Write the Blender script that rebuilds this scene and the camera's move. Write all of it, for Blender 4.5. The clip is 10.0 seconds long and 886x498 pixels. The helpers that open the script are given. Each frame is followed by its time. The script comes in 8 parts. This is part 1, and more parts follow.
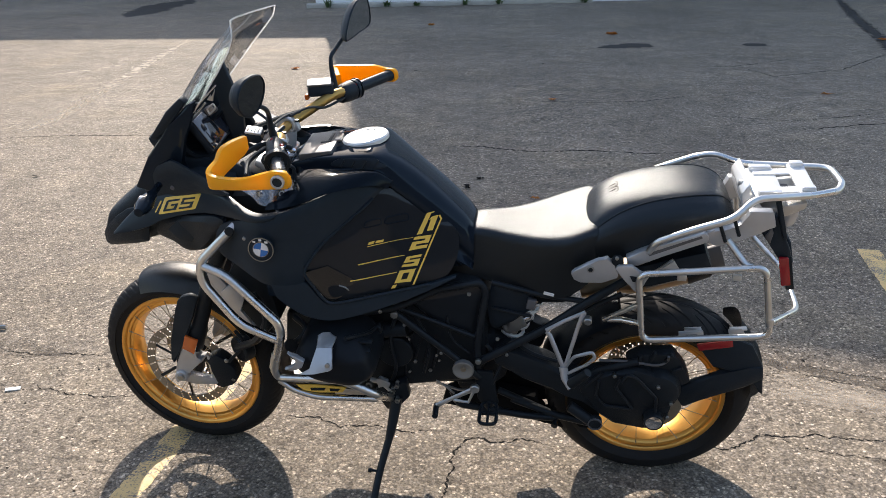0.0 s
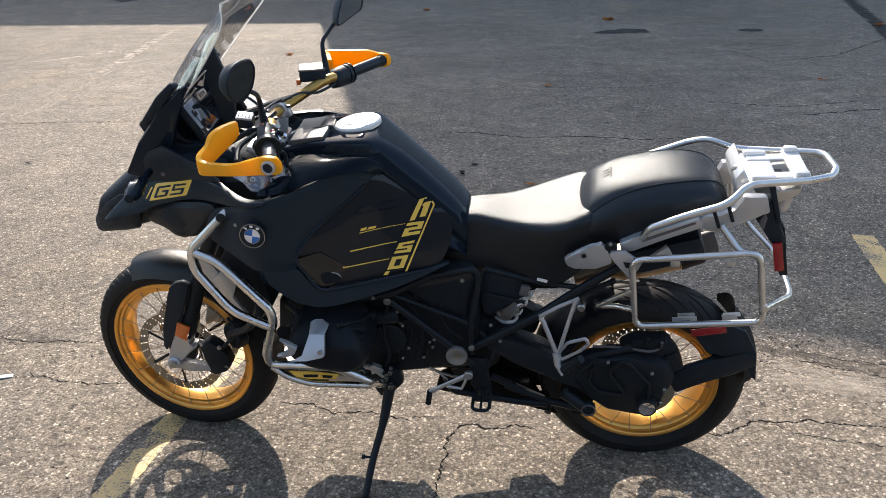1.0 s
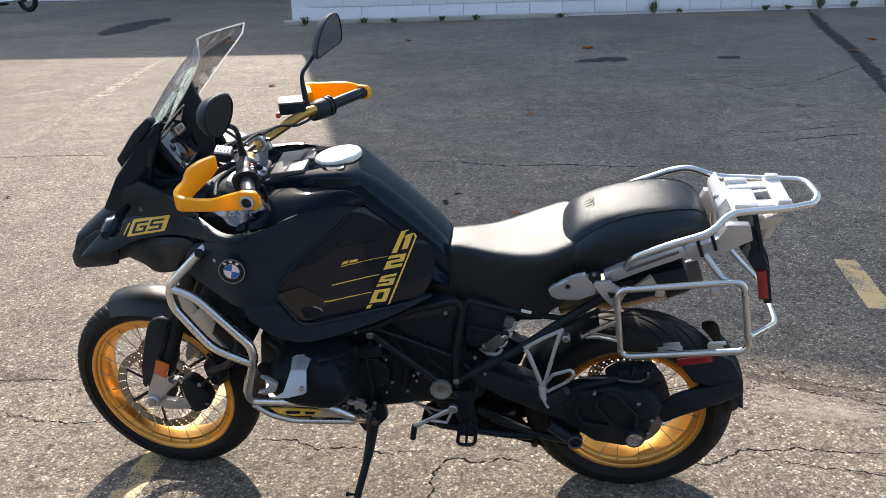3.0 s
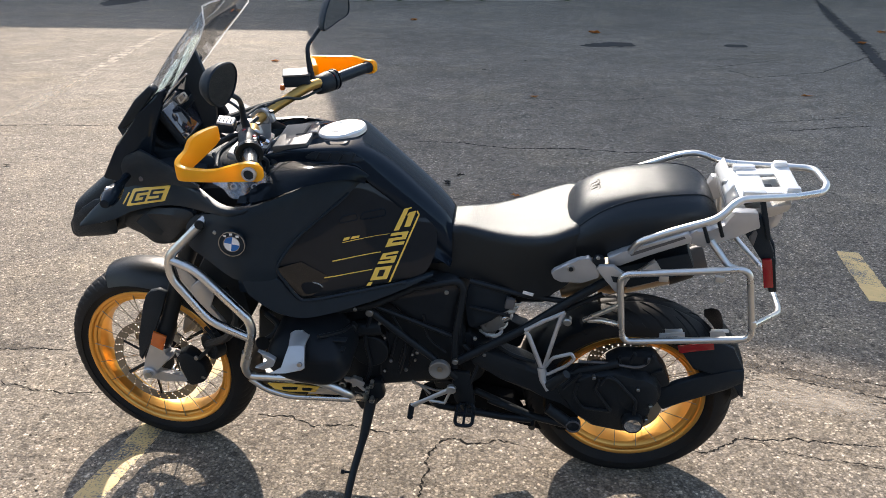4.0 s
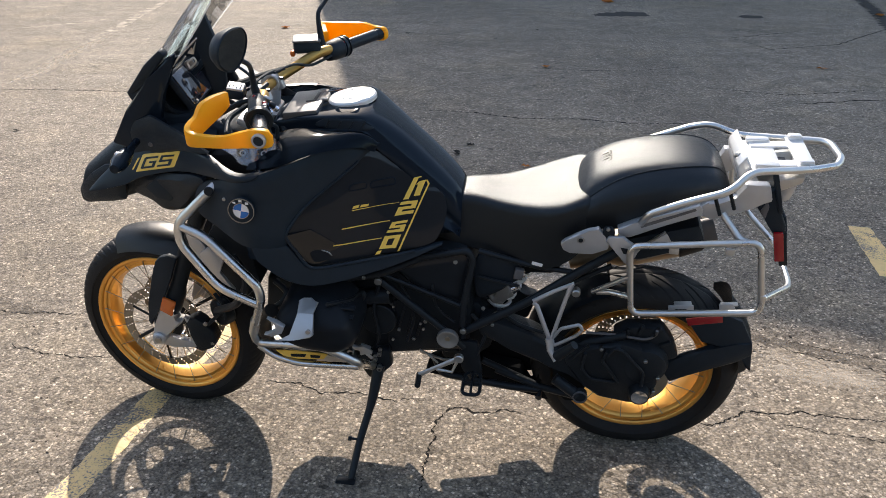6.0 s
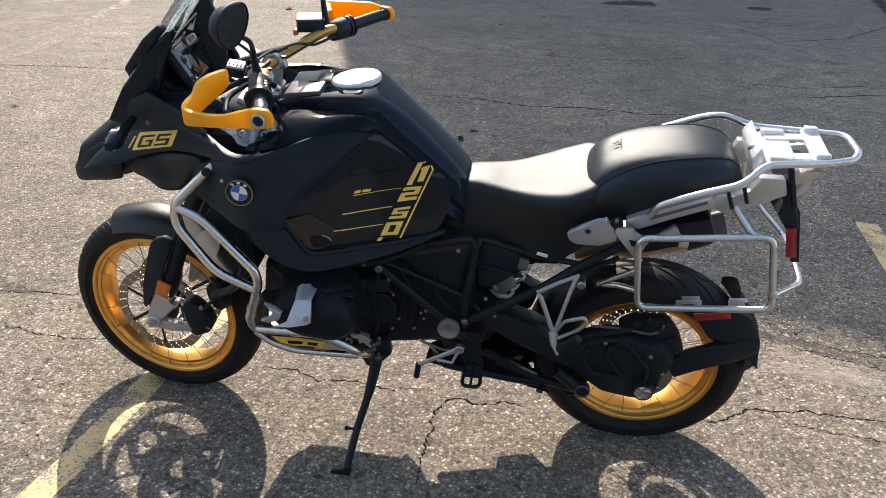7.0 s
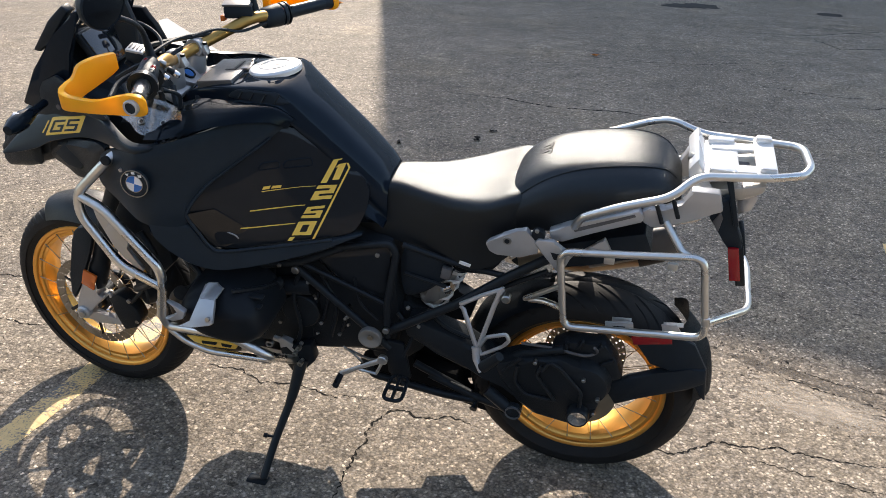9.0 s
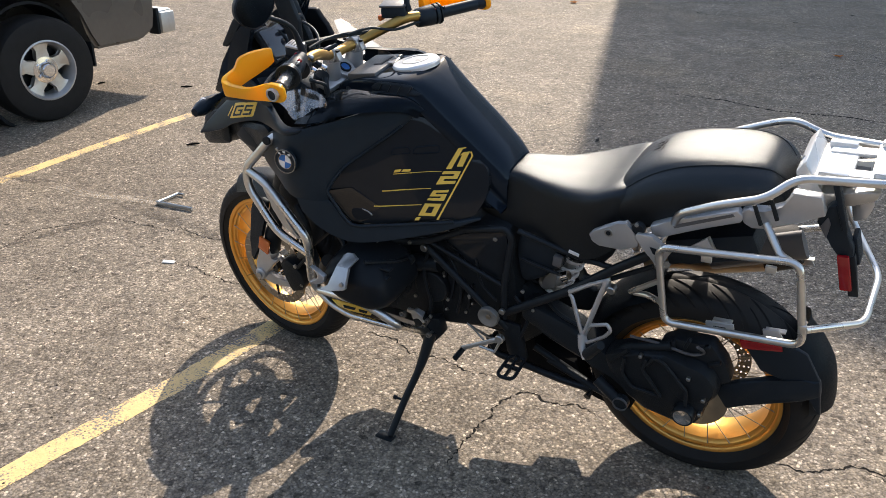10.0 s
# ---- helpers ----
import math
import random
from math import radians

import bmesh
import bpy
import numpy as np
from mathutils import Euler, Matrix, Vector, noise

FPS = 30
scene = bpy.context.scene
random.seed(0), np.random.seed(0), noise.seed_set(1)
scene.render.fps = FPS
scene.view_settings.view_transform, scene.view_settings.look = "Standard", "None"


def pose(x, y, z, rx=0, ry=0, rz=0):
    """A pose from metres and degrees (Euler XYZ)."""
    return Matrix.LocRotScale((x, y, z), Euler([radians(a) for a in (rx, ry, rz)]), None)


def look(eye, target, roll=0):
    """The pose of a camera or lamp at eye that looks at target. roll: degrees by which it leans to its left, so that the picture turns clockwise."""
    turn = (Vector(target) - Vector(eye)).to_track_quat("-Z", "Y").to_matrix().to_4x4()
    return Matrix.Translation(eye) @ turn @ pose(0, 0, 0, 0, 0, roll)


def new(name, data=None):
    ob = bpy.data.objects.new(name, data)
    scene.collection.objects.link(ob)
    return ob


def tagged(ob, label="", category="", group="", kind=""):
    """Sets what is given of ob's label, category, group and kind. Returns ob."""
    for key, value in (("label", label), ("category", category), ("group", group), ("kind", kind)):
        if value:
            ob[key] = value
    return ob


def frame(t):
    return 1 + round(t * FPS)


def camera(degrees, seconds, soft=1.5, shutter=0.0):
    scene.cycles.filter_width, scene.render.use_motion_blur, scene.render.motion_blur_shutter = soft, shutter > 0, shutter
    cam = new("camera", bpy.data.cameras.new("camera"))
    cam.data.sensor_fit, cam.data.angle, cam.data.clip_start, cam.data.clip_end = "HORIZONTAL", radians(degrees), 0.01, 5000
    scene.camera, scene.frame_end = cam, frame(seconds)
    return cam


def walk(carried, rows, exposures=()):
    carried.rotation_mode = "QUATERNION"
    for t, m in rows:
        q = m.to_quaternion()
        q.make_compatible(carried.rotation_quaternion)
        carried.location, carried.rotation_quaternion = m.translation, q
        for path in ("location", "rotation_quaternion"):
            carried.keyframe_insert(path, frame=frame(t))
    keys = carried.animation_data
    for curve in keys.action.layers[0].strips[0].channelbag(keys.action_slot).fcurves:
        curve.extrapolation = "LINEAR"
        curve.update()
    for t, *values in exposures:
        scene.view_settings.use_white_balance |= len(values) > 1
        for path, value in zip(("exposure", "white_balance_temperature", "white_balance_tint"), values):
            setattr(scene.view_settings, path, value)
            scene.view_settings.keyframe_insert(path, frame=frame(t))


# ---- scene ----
cam = camera(55.7, 10.0, 0.7)
PATH = [
    (0, (0.109, 0.033, 1.673), (0.017, 1.898, 0.957), -0.7),
    (0.5, (0.11, 0.042, 1.655), (0.027, 1.896, 0.909), -0.4),
    (1, (0.118, 0.043, 1.668), (0.035, 1.897, 0.922), -0.7),
    (1.5, (0.125, 0.054, 1.677), (0.046, 1.92, 0.961), -0.8),
    (2, (0.131, 0.068, 1.674), (0.078, 1.939, 0.969), -0.9),
    (2.5, (0.127, 0.068, 1.681), (0.075, 1.947, 0.998), -1.3),
    (3.8, (0.116, 0.075, 1.649), (0.074, 1.949, 0.951), 0.2),
    (4, (0.113, 0.09, 1.653), (0.069, 1.954, 0.929), 0.6),
    (4.5, (0.118, 0.09, 1.657), (0.081, 1.945, 0.911), 0.6),
    (5, (0.113, 0.086, 1.655), (0.077, 1.943, 0.914), 0.4),
    (5.5, (0.111, 0.09, 1.652), (0.063, 1.939, 0.89), 0.6),
    (7, (0.1, 0.15, 1.628), (0.04, 1.974, 0.809), 2.4),
    (7.5, (0.089, 0.231, 1.612), (0.062, 2.058, 0.799), 3.6),
    (8, (0.203, 0.242, 1.619), (0.095, 2.084, 0.846), 2.9),
    (8.5, (0.407, 0.245, 1.604), (0.242, 2.068, 0.8), 3.6),
    (9, (0.477, 0.331, 1.597), (0.252, 2.138, 0.77), 3.0),
    (9.5, (0.588, 0.357, 1.61), (0.067, 2.108, 0.795), 0.7),
    (10, (0.832, 0.287, 1.627), (0.058, 1.928, 0.787), -0.3),
]
walk(cam, [(t, look(eye, target, roll)) for t, eye, target, roll in PATH], ((0.0, 1.31, 7600, 11), (2.7, 1.32, 7500, 11), (4.0, 1.41, 7650, 11), (5.0, 1.26, 7700, 11), (5.7, 1.28, 7700, 11), (7.5, 1.37, 7700, 11), (9.0, 1.43, 7800, 11), (10.0, 1.34, 7900, 11)))

# ---- light ----
SUN_FROM = Vector((-0.211, 0.977, 0.0)).normalized()
SUN_UP = radians(38.5)
world = bpy.data.worlds.new("sky")
scene.world = world
world.use_nodes = True
wn = world.node_tree
sky = wn.nodes.new("ShaderNodeTexSky")
sky.sky_type, sky.sun_disc, sky.sun_elevation = "NISHITA", False, SUN_UP
sky.sun_rotation = math.atan2(SUN_FROM.x, SUN_FROM.y)
wn.links.new(sky.outputs[0], wn.nodes["Background"].inputs[0])
wn.nodes["Background"].inputs[1].default_value = 0.150
sun = new("sun", bpy.data.lights.new("sun", "SUN"))
sun.data.energy, sun.data.angle, sun.data.color = 2.55, radians(0.53), (1.0, 0.968, 0.955)
sun.matrix_world = look((SUN_FROM * math.cos(SUN_UP) + Vector((0, 0, math.sin(SUN_UP)))) * 60, (0, 0, 0))

# ---- materials ----
MATS = {}


def mat(name, color, rough=0.5, metal=0.0, vary=0.12, scale=30.0, bump=0.0, bscale=200.0, coat=0.0, spec=0.5, rvary=0.08, dust=0.0):
    """Principled surface with two scales of colour and gloss variation and fine relief."""
    m = bpy.data.materials.new(name)
    m.use_nodes = True
    t = m.node_tree
    b = t.nodes["Principled BSDF"]
    tc = t.nodes.new("ShaderNodeTexCoord")
    n1, n2 = t.nodes.new("ShaderNodeTexNoise"), t.nodes.new("ShaderNodeTexNoise")
    n1.inputs["Scale"].default_value, n2.inputs["Scale"].default_value = scale, scale * 0.13
    n1.inputs["Detail"].default_value = 5
    for n in (n1, n2):
        t.links.new(tc.outputs["Object"], n.inputs["Vector"])
    mix = t.nodes.new("ShaderNodeMath")
    mix.operation = "ADD"
    t.links.new(n1.outputs["Fac"], mix.inputs[0])
    t.links.new(n2.outputs["Fac"], mix.inputs[1])
    ramp = t.nodes.new("ShaderNodeMapRange")
    ramp.inputs[1].default_value, ramp.inputs[2].default_value = 0.6, 1.4
    ramp.inputs[3].default_value, ramp.inputs[4].default_value = 1 - vary, 1 + vary
    t.links.new(mix.outputs[0], ramp.inputs[0])
    mul = t.nodes.new("ShaderNodeVectorMath")
    mul.operation = "SCALE"
    mul.inputs[0].default_value = color
    t.links.new(ramp.outputs[0], mul.inputs["Scale"])
    t.links.new(mul.outputs[0], b.inputs["Base Color"])
    rr = t.nodes.new("ShaderNodeMapRange")
    rr.inputs[1].default_value, rr.inputs[2].default_value = 0.35, 0.65
    rr.inputs[3].default_value, rr.inputs[4].default_value = max(0.02, rough - rvary), min(1, rough + rvary)
    t.links.new(n2.outputs["Fac"], rr.inputs[0])
    t.links.new(rr.outputs[0], b.inputs["Roughness"])
    b.inputs["Metallic"].default_value = metal
    b.inputs["Coat Weight"].default_value = coat
    b.inputs["Coat Roughness"].default_value = 0.04
    b.inputs["Specular IOR Level"].default_value = spec
    if bump:
        n3, bu = t.nodes.new("ShaderNodeTexNoise"), t.nodes.new("ShaderNodeBump")
        n3.inputs["Scale"].default_value = bscale
        t.links.new(tc.outputs["Object"], n3.inputs["Vector"])
        bu.inputs["Strength"].default_value, bu.inputs["Distance"].default_value = bump, 0.002
        t.links.new(n3.outputs["Fac"], bu.inputs["Height"])
        t.links.new(bu.outputs[0], b.inputs["Normal"])
    MATS[name] = m
    return m


PLASTIC = mat("matte_black_plastic", (0.0144, 0.0198, 0.0266), 0.46, bump=0.25, bscale=900, spec=0.24)
SATIN = mat("satin_black_paint", (0.0162, 0.0236, 0.0318), 0.33, spec=0.20, rvary=0.05)
GLOSS = mat("gloss_black_paint", (0.0092, 0.0148, 0.0228), 0.05, spec=0.17, rvary=0.02)
COVERGLOSS = mat("gloss_black_cover", (0.0140, 0.0168, 0.0204), 0.06, spec=0.24, rvary=0.02)
ENGINE = mat("black_cast_metal", (0.0156, 0.0182, 0.0213), 0.42, bump=0.4, bscale=500, spec=0.21)
FRAME = mat("black_powder_coat", (0.0142, 0.0166, 0.0196), 0.36, bump=0.15, bscale=700, spec=0.22)
for cool in (PLASTIC, SATIN, GLOSS, ENGINE, FRAME):
    cool.node_tree.nodes["Principled BSDF"].inputs["Specular Tint"].default_value = (0.74, 0.89, 1.0, 1)
RUBBER = mat("tyre_rubber", (0.0120, 0.0122, 0.0128), 0.68, bump=0.3, bscale=400, scale=18, vary=0.3, spec=0.28)
SEATM = mat("seat_vinyl", (0.0080, 0.0087, 0.0100), 0.350, bump=0.3, bscale=1400, spec=0.44, rvary=0.02)
SEATM.node_tree.nodes["Principled BSDF"].inputs["Specular Tint"].default_value = (0.93, 0.98, 1.0, 1)
SEATM.node_tree.nodes["Principled BSDF"].inputs["Specular Tint"].default_value = (0.76, 0.90, 1.0, 1)
GOLD = mat("gold_anodised_rim", (0.86, 0.455, 0.125), 0.38, metal=1.0, vary=0.06, spec=0.6)
BARGOLD = mat("gold_anodised_bar", (0.43, 0.265, 0.085), 0.40, metal=0.9, vary=0.08)
TRAY = mat("smooth_grey_tray", (0.075, 0.076, 0.078), 0.38, spec=1.0, bump=0.2, bscale=600)
MUDG = mat("grey_black_mudguard", (0.030, 0.030, 0.031), 0.36, spec=0.95, bump=0.2, bscale=800)
# left grip only: black rubber made paler and shinier for the sun on it
GRIP = mat("sunlit_grip_rubber", (0.05, 0.05, 0.05), 0.24, bump=0.5, bscale=500, spec=1.0)
STEEL = mat("brushed_stainless", (0.66, 0.66, 0.65), 0.30, metal=1.0, vary=0.08, scale=60)
CHROME = mat("polished_metal", (0.75, 0.75, 0.76), 0.14, metal=1.0)
DARKSTEEL = mat("dark_heat_stained_steel", (0.075, 0.066, 0.058), 0.45, metal=0.8, vary=0.25)
SILVER = mat("silver_paint", (0.47, 0.475, 0.485), 0.36, metal=0.55, vary=0.08)
ALU = mat("cast_aluminium", (0.56, 0.56, 0.55), 0.42, metal=0.9, bump=0.3, bscale=600)
YELLOW = mat("yellow_guard_plastic", (1.0, 0.68, 0.045), 0.36, vary=0.04, spec=0.6)
yt = YELLOW.node_tree
ytr, ymx = yt.nodes.new("ShaderNodeBsdfTranslucent"), yt.nodes.new("ShaderNodeMixShader")
ytr.inputs[0].default_value = (1.0, 0.44, 0.02, 1)
ymx.inputs[0].default_value = 0.50
yt.links.new(yt.nodes["Principled BSDF"].outputs[0], ymx.inputs[1])
yt.links.new(ytr.outputs[0], ymx.inputs[2])
yt.links.new(ymx.outputs[0], yt.nodes["Material Output"].inputs[0])
DECAL = mat("yellow_decal", (0.95, 0.60, 0.11), 0.35, vary=0.05)
BADGE_W = mat("white_enamel", (0.8, 0.8, 0.8), 0.25)
BADGE_B = mat("blue_enamel", (0.008, 0.14, 0.44), 0.25)
REDLENS = mat("red_reflector_lens", (0.30, 0.006, 0.010), 0.18, coat=0.4)
ORANGE = mat("orange_reflector_lens", (0.65, 0.13, 0.02), 0.2, coat=0.5)
TAN = mat("heat_tinted_steel", (0.36, 0.29, 0.21), 0.5, metal=0.8)
GREY = mat("grey_plastic", (0.10, 0.10, 0.105), 0.45, bump=0.2, bscale=800)
BOLT = mat("zinc_bolt", (0.36, 0.36, 0.35), 0.38, metal=1.0)
DISHM = mat("grey_cast_cap", (0.30, 0.30, 0.29), 0.48, metal=0.6, bump=0.3, bscale=500)
SPOKE = mat("spoke_steel", (0.42, 0.38, 0.31), 0.35, metal=1.0)
DISC = mat("brake_disc_steel", (0.25, 0.235, 0.21), 0.36, metal=1.0, scale=120)
SCREEN = mat("display_glass", (0.022, 0.025, 0.034), 0.06, coat=1.0, rvary=0.02)
MIRROR = mat("mirror_glass", (0.36, 0.38, 0.40), 0.03, metal=1.0, vary=0.01, rvary=0.01)
RACKM = mat("bright_rack_alloy", (0.78, 0.78, 0.77), 0.32, metal=0.35, vary=0.06)
# MIRROR darkened: the left glass's dark reflection is put into its colour
DARKMIRROR = mat("darkened_mirror_glass", (0.11, 0.12, 0.125), 0.04, metal=1.0, vary=0.01, rvary=0.01)
# gloss taken out so sunlit faces stay dark as if in shade
DULLBLACK = mat("dull_black_glareless", (0.0105, 0.0110, 0.0118), 0.85, spec=0.04, vary=0.3)
# the cover's gloss black, made shinier to carry the corner's brighter reflection
INSETM = mat("gloss_black_inset", (0.0100, 0.0100, 0.0104), 0.08, spec=0.55, rvary=0.02)
NOSEM = mat("semi_matte_black_panel", (0.0120, 0.0146, 0.0180), 0.42, spec=0.12, rvary=0.05)
LENS = mat("clear_lamp_lens", (0.55, 0.55, 0.56), 0.12, metal=0.5, coat=1.0)
CLEAR = bpy.data.materials.new("clear_windscreen")
CLEAR.use_nodes = True
ct = CLEAR.node_tree
ct.nodes.clear()
co, cmix = ct.nodes.new("ShaderNodeOutputMaterial"), ct.nodes.new("ShaderNodeMixShader")
ctr, cgl, cfr = ct.nodes.new("ShaderNodeBsdfTransparent"), ct.nodes.new("ShaderNodeBsdfGlossy"), ct.nodes.new("ShaderNodeFresnel")
ctr.inputs[0].default_value = (0.905, 0.915, 0.925, 1)
cgl.inputs["Roughness"].default_value = 0.03
cfr.inputs[0].default_value = 1.45
chalf = ct.nodes.new("ShaderNodeMath")
chalf.operation = "MULTIPLY"
chalf.inputs[1].default_value = 0.75
ct.links.new(cfr.outputs[0], chalf.inputs[0])
ct.links.new(chalf.outputs[0], cmix.inputs[0])
ct.links.new(ctr.outputs[0], cmix.inputs[1])
ct.links.new(cgl.outputs[0], cmix.inputs[2])
ct.links.new(cmix.outputs[0], co.inputs[0])

# clear plastic whitened by translucency to give its glow in the sun
HAZY = bpy.data.materials.new("sunlit_hazy_plastic")
HAZY.use_nodes = True
ht = HAZY.node_tree
ht.nodes.clear()
ho, hm1, hm2 = ht.nodes.new("ShaderNodeOutputMaterial"), ht.nodes.new("ShaderNodeMixShader"), ht.nodes.new("ShaderNodeMixShader")
htr, htl, hgl = ht.nodes.new("ShaderNodeBsdfTransparent"), ht.nodes.new("ShaderNodeBsdfTranslucent"), ht.nodes.new("ShaderNodeBsdfGlossy")
htl.inputs[0].default_value = (0.85, 0.86, 0.88, 1)
hgl.inputs["Roughness"].default_value = 0.12
hm1.inputs[0].default_value, hm2.inputs[0].default_value = 0.35, 0.10
ht.links.new(htr.outputs[0], hm1.inputs[1])
ht.links.new(htl.outputs[0], hm1.inputs[2])
ht.links.new(hm1.outputs[0], hm2.inputs[1])
ht.links.new(hgl.outputs[0], hm2.inputs[2])
ht.links.new(hm2.outputs[0], ho.inputs[0])

# the same clear plastic with less sun glow, for the near deflector
LESSHAZY = HAZY.copy()
LESSHAZY.name = "less_hazy_clear_plastic"
LESSHAZY.node_tree.nodes[hm1.name].inputs[0].default_value = 0.16
LESSHAZY.node_tree.nodes[hm2.name].inputs[0].default_value = 0.22


def asphalt_material():
    m = bpy.data.materials.new("worn_asphalt")
    m.use_nodes = True
    t = m.node_tree
    b = t.nodes["Principled BSDF"]
    L = t.links.new
    geo = t.nodes.new("ShaderNodeNewGeometry")

    def noise_tex(scale, detail=4, rough=0.55):
        n = t.nodes.new("ShaderNodeTexNoise")
        n.inputs["Scale"].default_value, n.inputs["Detail"].default_value, n.inputs["Roughness"].default_value = scale, detail, rough
        L(geo.outputs["Position"], n.inputs["Vector"])
        return n

    def remap(sock, a, c, d, e):
        r = t.nodes.new("ShaderNodeMapRange")
        for i, v in enumerate((a, c, d, e)):
            r.inputs[i + 1].default_value = v
        L(sock, r.inputs[0])
        return r.outputs[0]

    def mul(a, c):
        n = t.nodes.new("ShaderNodeMath")
        n.operation = "MULTIPLY"
        L(a, n.inputs[0])
        L(c, n.inputs[1])
        return n.outputs[0]

    def cells(scale):
        v = t.nodes.new("ShaderNodeTexVoronoi")
        v.inputs["Scale"].default_value = scale
        L(geo.outputs["Position"], v.inputs["Vector"])
        s = t.nodes.new("ShaderNodeSeparateColor")
        L(v.outputs["Color"], s.inputs[0])
        return v, s

    vor, sep = cells(112)
    _, sep2 = cells(230)
    _, sep3 = cells(52)
    stone = remap(sep.outputs[0], 0.0, 1.0, 0.70, 1.22)
    fine = remap(sep2.outputs[1], 0.0, 1.0, 0.74, 1.26)
    pale = remap(sep.outputs[1], 0.84, 1.0, 1.0, 2.5)
    coarse = remap(sep3.outputs[0], 0.0, 1.0, 0.82, 1.18)
    # shade of pits, and of hollows below, put into the colour without relief
    pit_shade = remap(sep3.outputs[1], 0.0, 0.10, 0.50, 1.0)
    gap = remap(vor.outputs["Distance"], 0.34, 0.72, 1.04, 0.66)
    hollow_shade = remap(noise_tex(95, 3, 0.7).outputs["Fac"], 0.33, 0.44, 0.42, 1.0)
    large = remap(noise_tex(0.42, 5, 0.6).outputs["Fac"], 0.3, 0.7, 0.80, 1.20)
    mid = mul(remap(noise_tex(3.6, 6, 0.65).outputs["Fac"], 0.3, 0.7, 0.80, 1.20), remap(noise_tex(24, 4, 0.65).outputs["Fac"], 0.3, 0.7, 0.78, 1.22))
    f = mul(mul(mul(mul(stone, fine), mul(pale, gap)), mul(large, mid)), mul(mul(coarse, pit_shade), hollow_shade))
    warm = t.nodes.new("ShaderNodeMix")
    warm.data_type = "RGBA"
    L(sep.outputs[2], warm.inputs["Factor"])
    warm.inputs["A"].default_value, warm.inputs["B"].default_value = (0.204, 0.176, 0.147, 1), (0.257, 0.212, 0.163, 1)
    sand = t.nodes.new("ShaderNodeMix")
    sand.data_type = "RGBA"
    sand.inputs["B"].default_value = (0.297, 0.240, 0.171, 1)
    L(warm.outputs["Result"], sand.inputs["A"])
    L(mul(remap(noise_tex(0.9, 5, 0.6).outputs["Fac"], 0.52, 0.74, 0.0, 0.9), remap(noise_tex(14, 3).outputs["Fac"], 0.3, 0.7, 0.5, 1.0)), sand.inputs["Factor"])
    sc = t.nodes.new("ShaderNodeVectorMath")
    sc.operation = "SCALE"
    L(sand.outputs["Result"], sc.inputs[0])
    L(f, sc.inputs["Scale"])
    L(sc.outputs[0], b.inputs["Base Color"])
    b.inputs["Specular IOR Level"].default_value = 0.08
    L(remap(sep2.outputs[0], 0, 1, 0.48, 0.85), b.inputs["Roughness"])
    bu, bu2 = t.nodes.new("ShaderNodeBump"), t.nodes.new("ShaderNodeBump")
    bu.invert = True
    bu.inputs["Strength"].default_value, bu.inputs["Distance"].default_value = 0.55, 0.004
    L(vor.outputs["Distance"], bu.inputs["Height"])
    bu2.inputs["Strength"].default_value, bu2.inputs["Distance"].default_value = 0.4, 0.01
    L(noise_tex(60, 3).outputs["Fac"], bu2.inputs["Height"])
    L(bu.outputs[0], bu2.inputs["Normal"])
    L(bu2.outputs[0], b.inputs["Normal"])
    return m


ASPHALT = asphalt_material()
# near-black for the shade in cracks, also the colour of the twigs
CRACKTWIG = mat("crack_shade_and_twig", (0.009, 0.0085, 0.008), 0.9, bump=0.6, bscale=120, scale=40, vary=0.4, spec=0.1)
STAIN = mat("oil_stain", (0.046, 0.042, 0.039), 0.85, vary=0.4, scale=20, spec=0.2)
ROADPAINT = mat("worn_yellow_road_paint", (0.69, 0.475, 0.205), 0.62, vary=0.16, scale=35, bump=0.7, bscale=110)
rt = ROADPAINT.node_tree
rb = rt.nodes["Principled BSDF"]
rpos = rt.nodes.new("ShaderNodeNewGeometry")
rn1, rn2, rad, rmr, rmx = rt.nodes.new("ShaderNodeTexNoise"), rt.nodes.new("ShaderNodeTexNoise"), rt.nodes.new("ShaderNodeMath"), rt.nodes.new("ShaderNodeMapRange"), rt.nodes.new("ShaderNodeMix")
rn1.inputs["Scale"].default_value, rn1.inputs["Detail"].default_value = 120, 6
rn2.inputs["Scale"].default_value, rn2.inputs["Detail"].default_value = 6, 3
for n in (rn1, rn2):
    rt.links.new(rpos.outputs["Position"], n.inputs["Vector"])
rad.operation = "ADD"
rt.links.new(rn1.outputs["Fac"], rad.inputs[0])
rt.links.new(rn2.outputs["Fac"], rad.inputs[1])
rmr.inputs[1].default_value, rmr.inputs[2].default_value = 0.99, 1.16
rt.links.new(rad.outputs[0], rmr.inputs[0])
rmx.data_type = "RGBA"
rt.links.new(rmr.outputs[0], rmx.inputs["Factor"])
rt.links.new(rb.inputs["Base Color"].links[0].from_socket, rmx.inputs["A"])
rmx.inputs["B"].default_value = (0.13, 0.12, 0.11, 1)
rt.links.new(rmx.outputs["Result"], rb.inputs["Base Color"])
SAND = mat("pale_sand_dust", (0.47, 0.40, 0.32), 0.9, vary=0.15, scale=60)
sn = SAND.node_tree
sp, sno, smr, smx, stp = sn.nodes.new("ShaderNodeNewGeometry"), sn.nodes.new("ShaderNodeTexNoise"), sn.nodes.new("ShaderNodeMapRange"), sn.nodes.new("ShaderNodeMixShader"), sn.nodes.new("ShaderNodeBsdfTransparent")
sno.inputs["Scale"].default_value, sno.inputs["Detail"].default_value, sno.inputs["Roughness"].default_value = 9, 8, 0.75
smr.inputs[1].default_value, smr.inputs[2].default_value, smr.inputs[4].default_value = 0.38, 0.70, 0.66
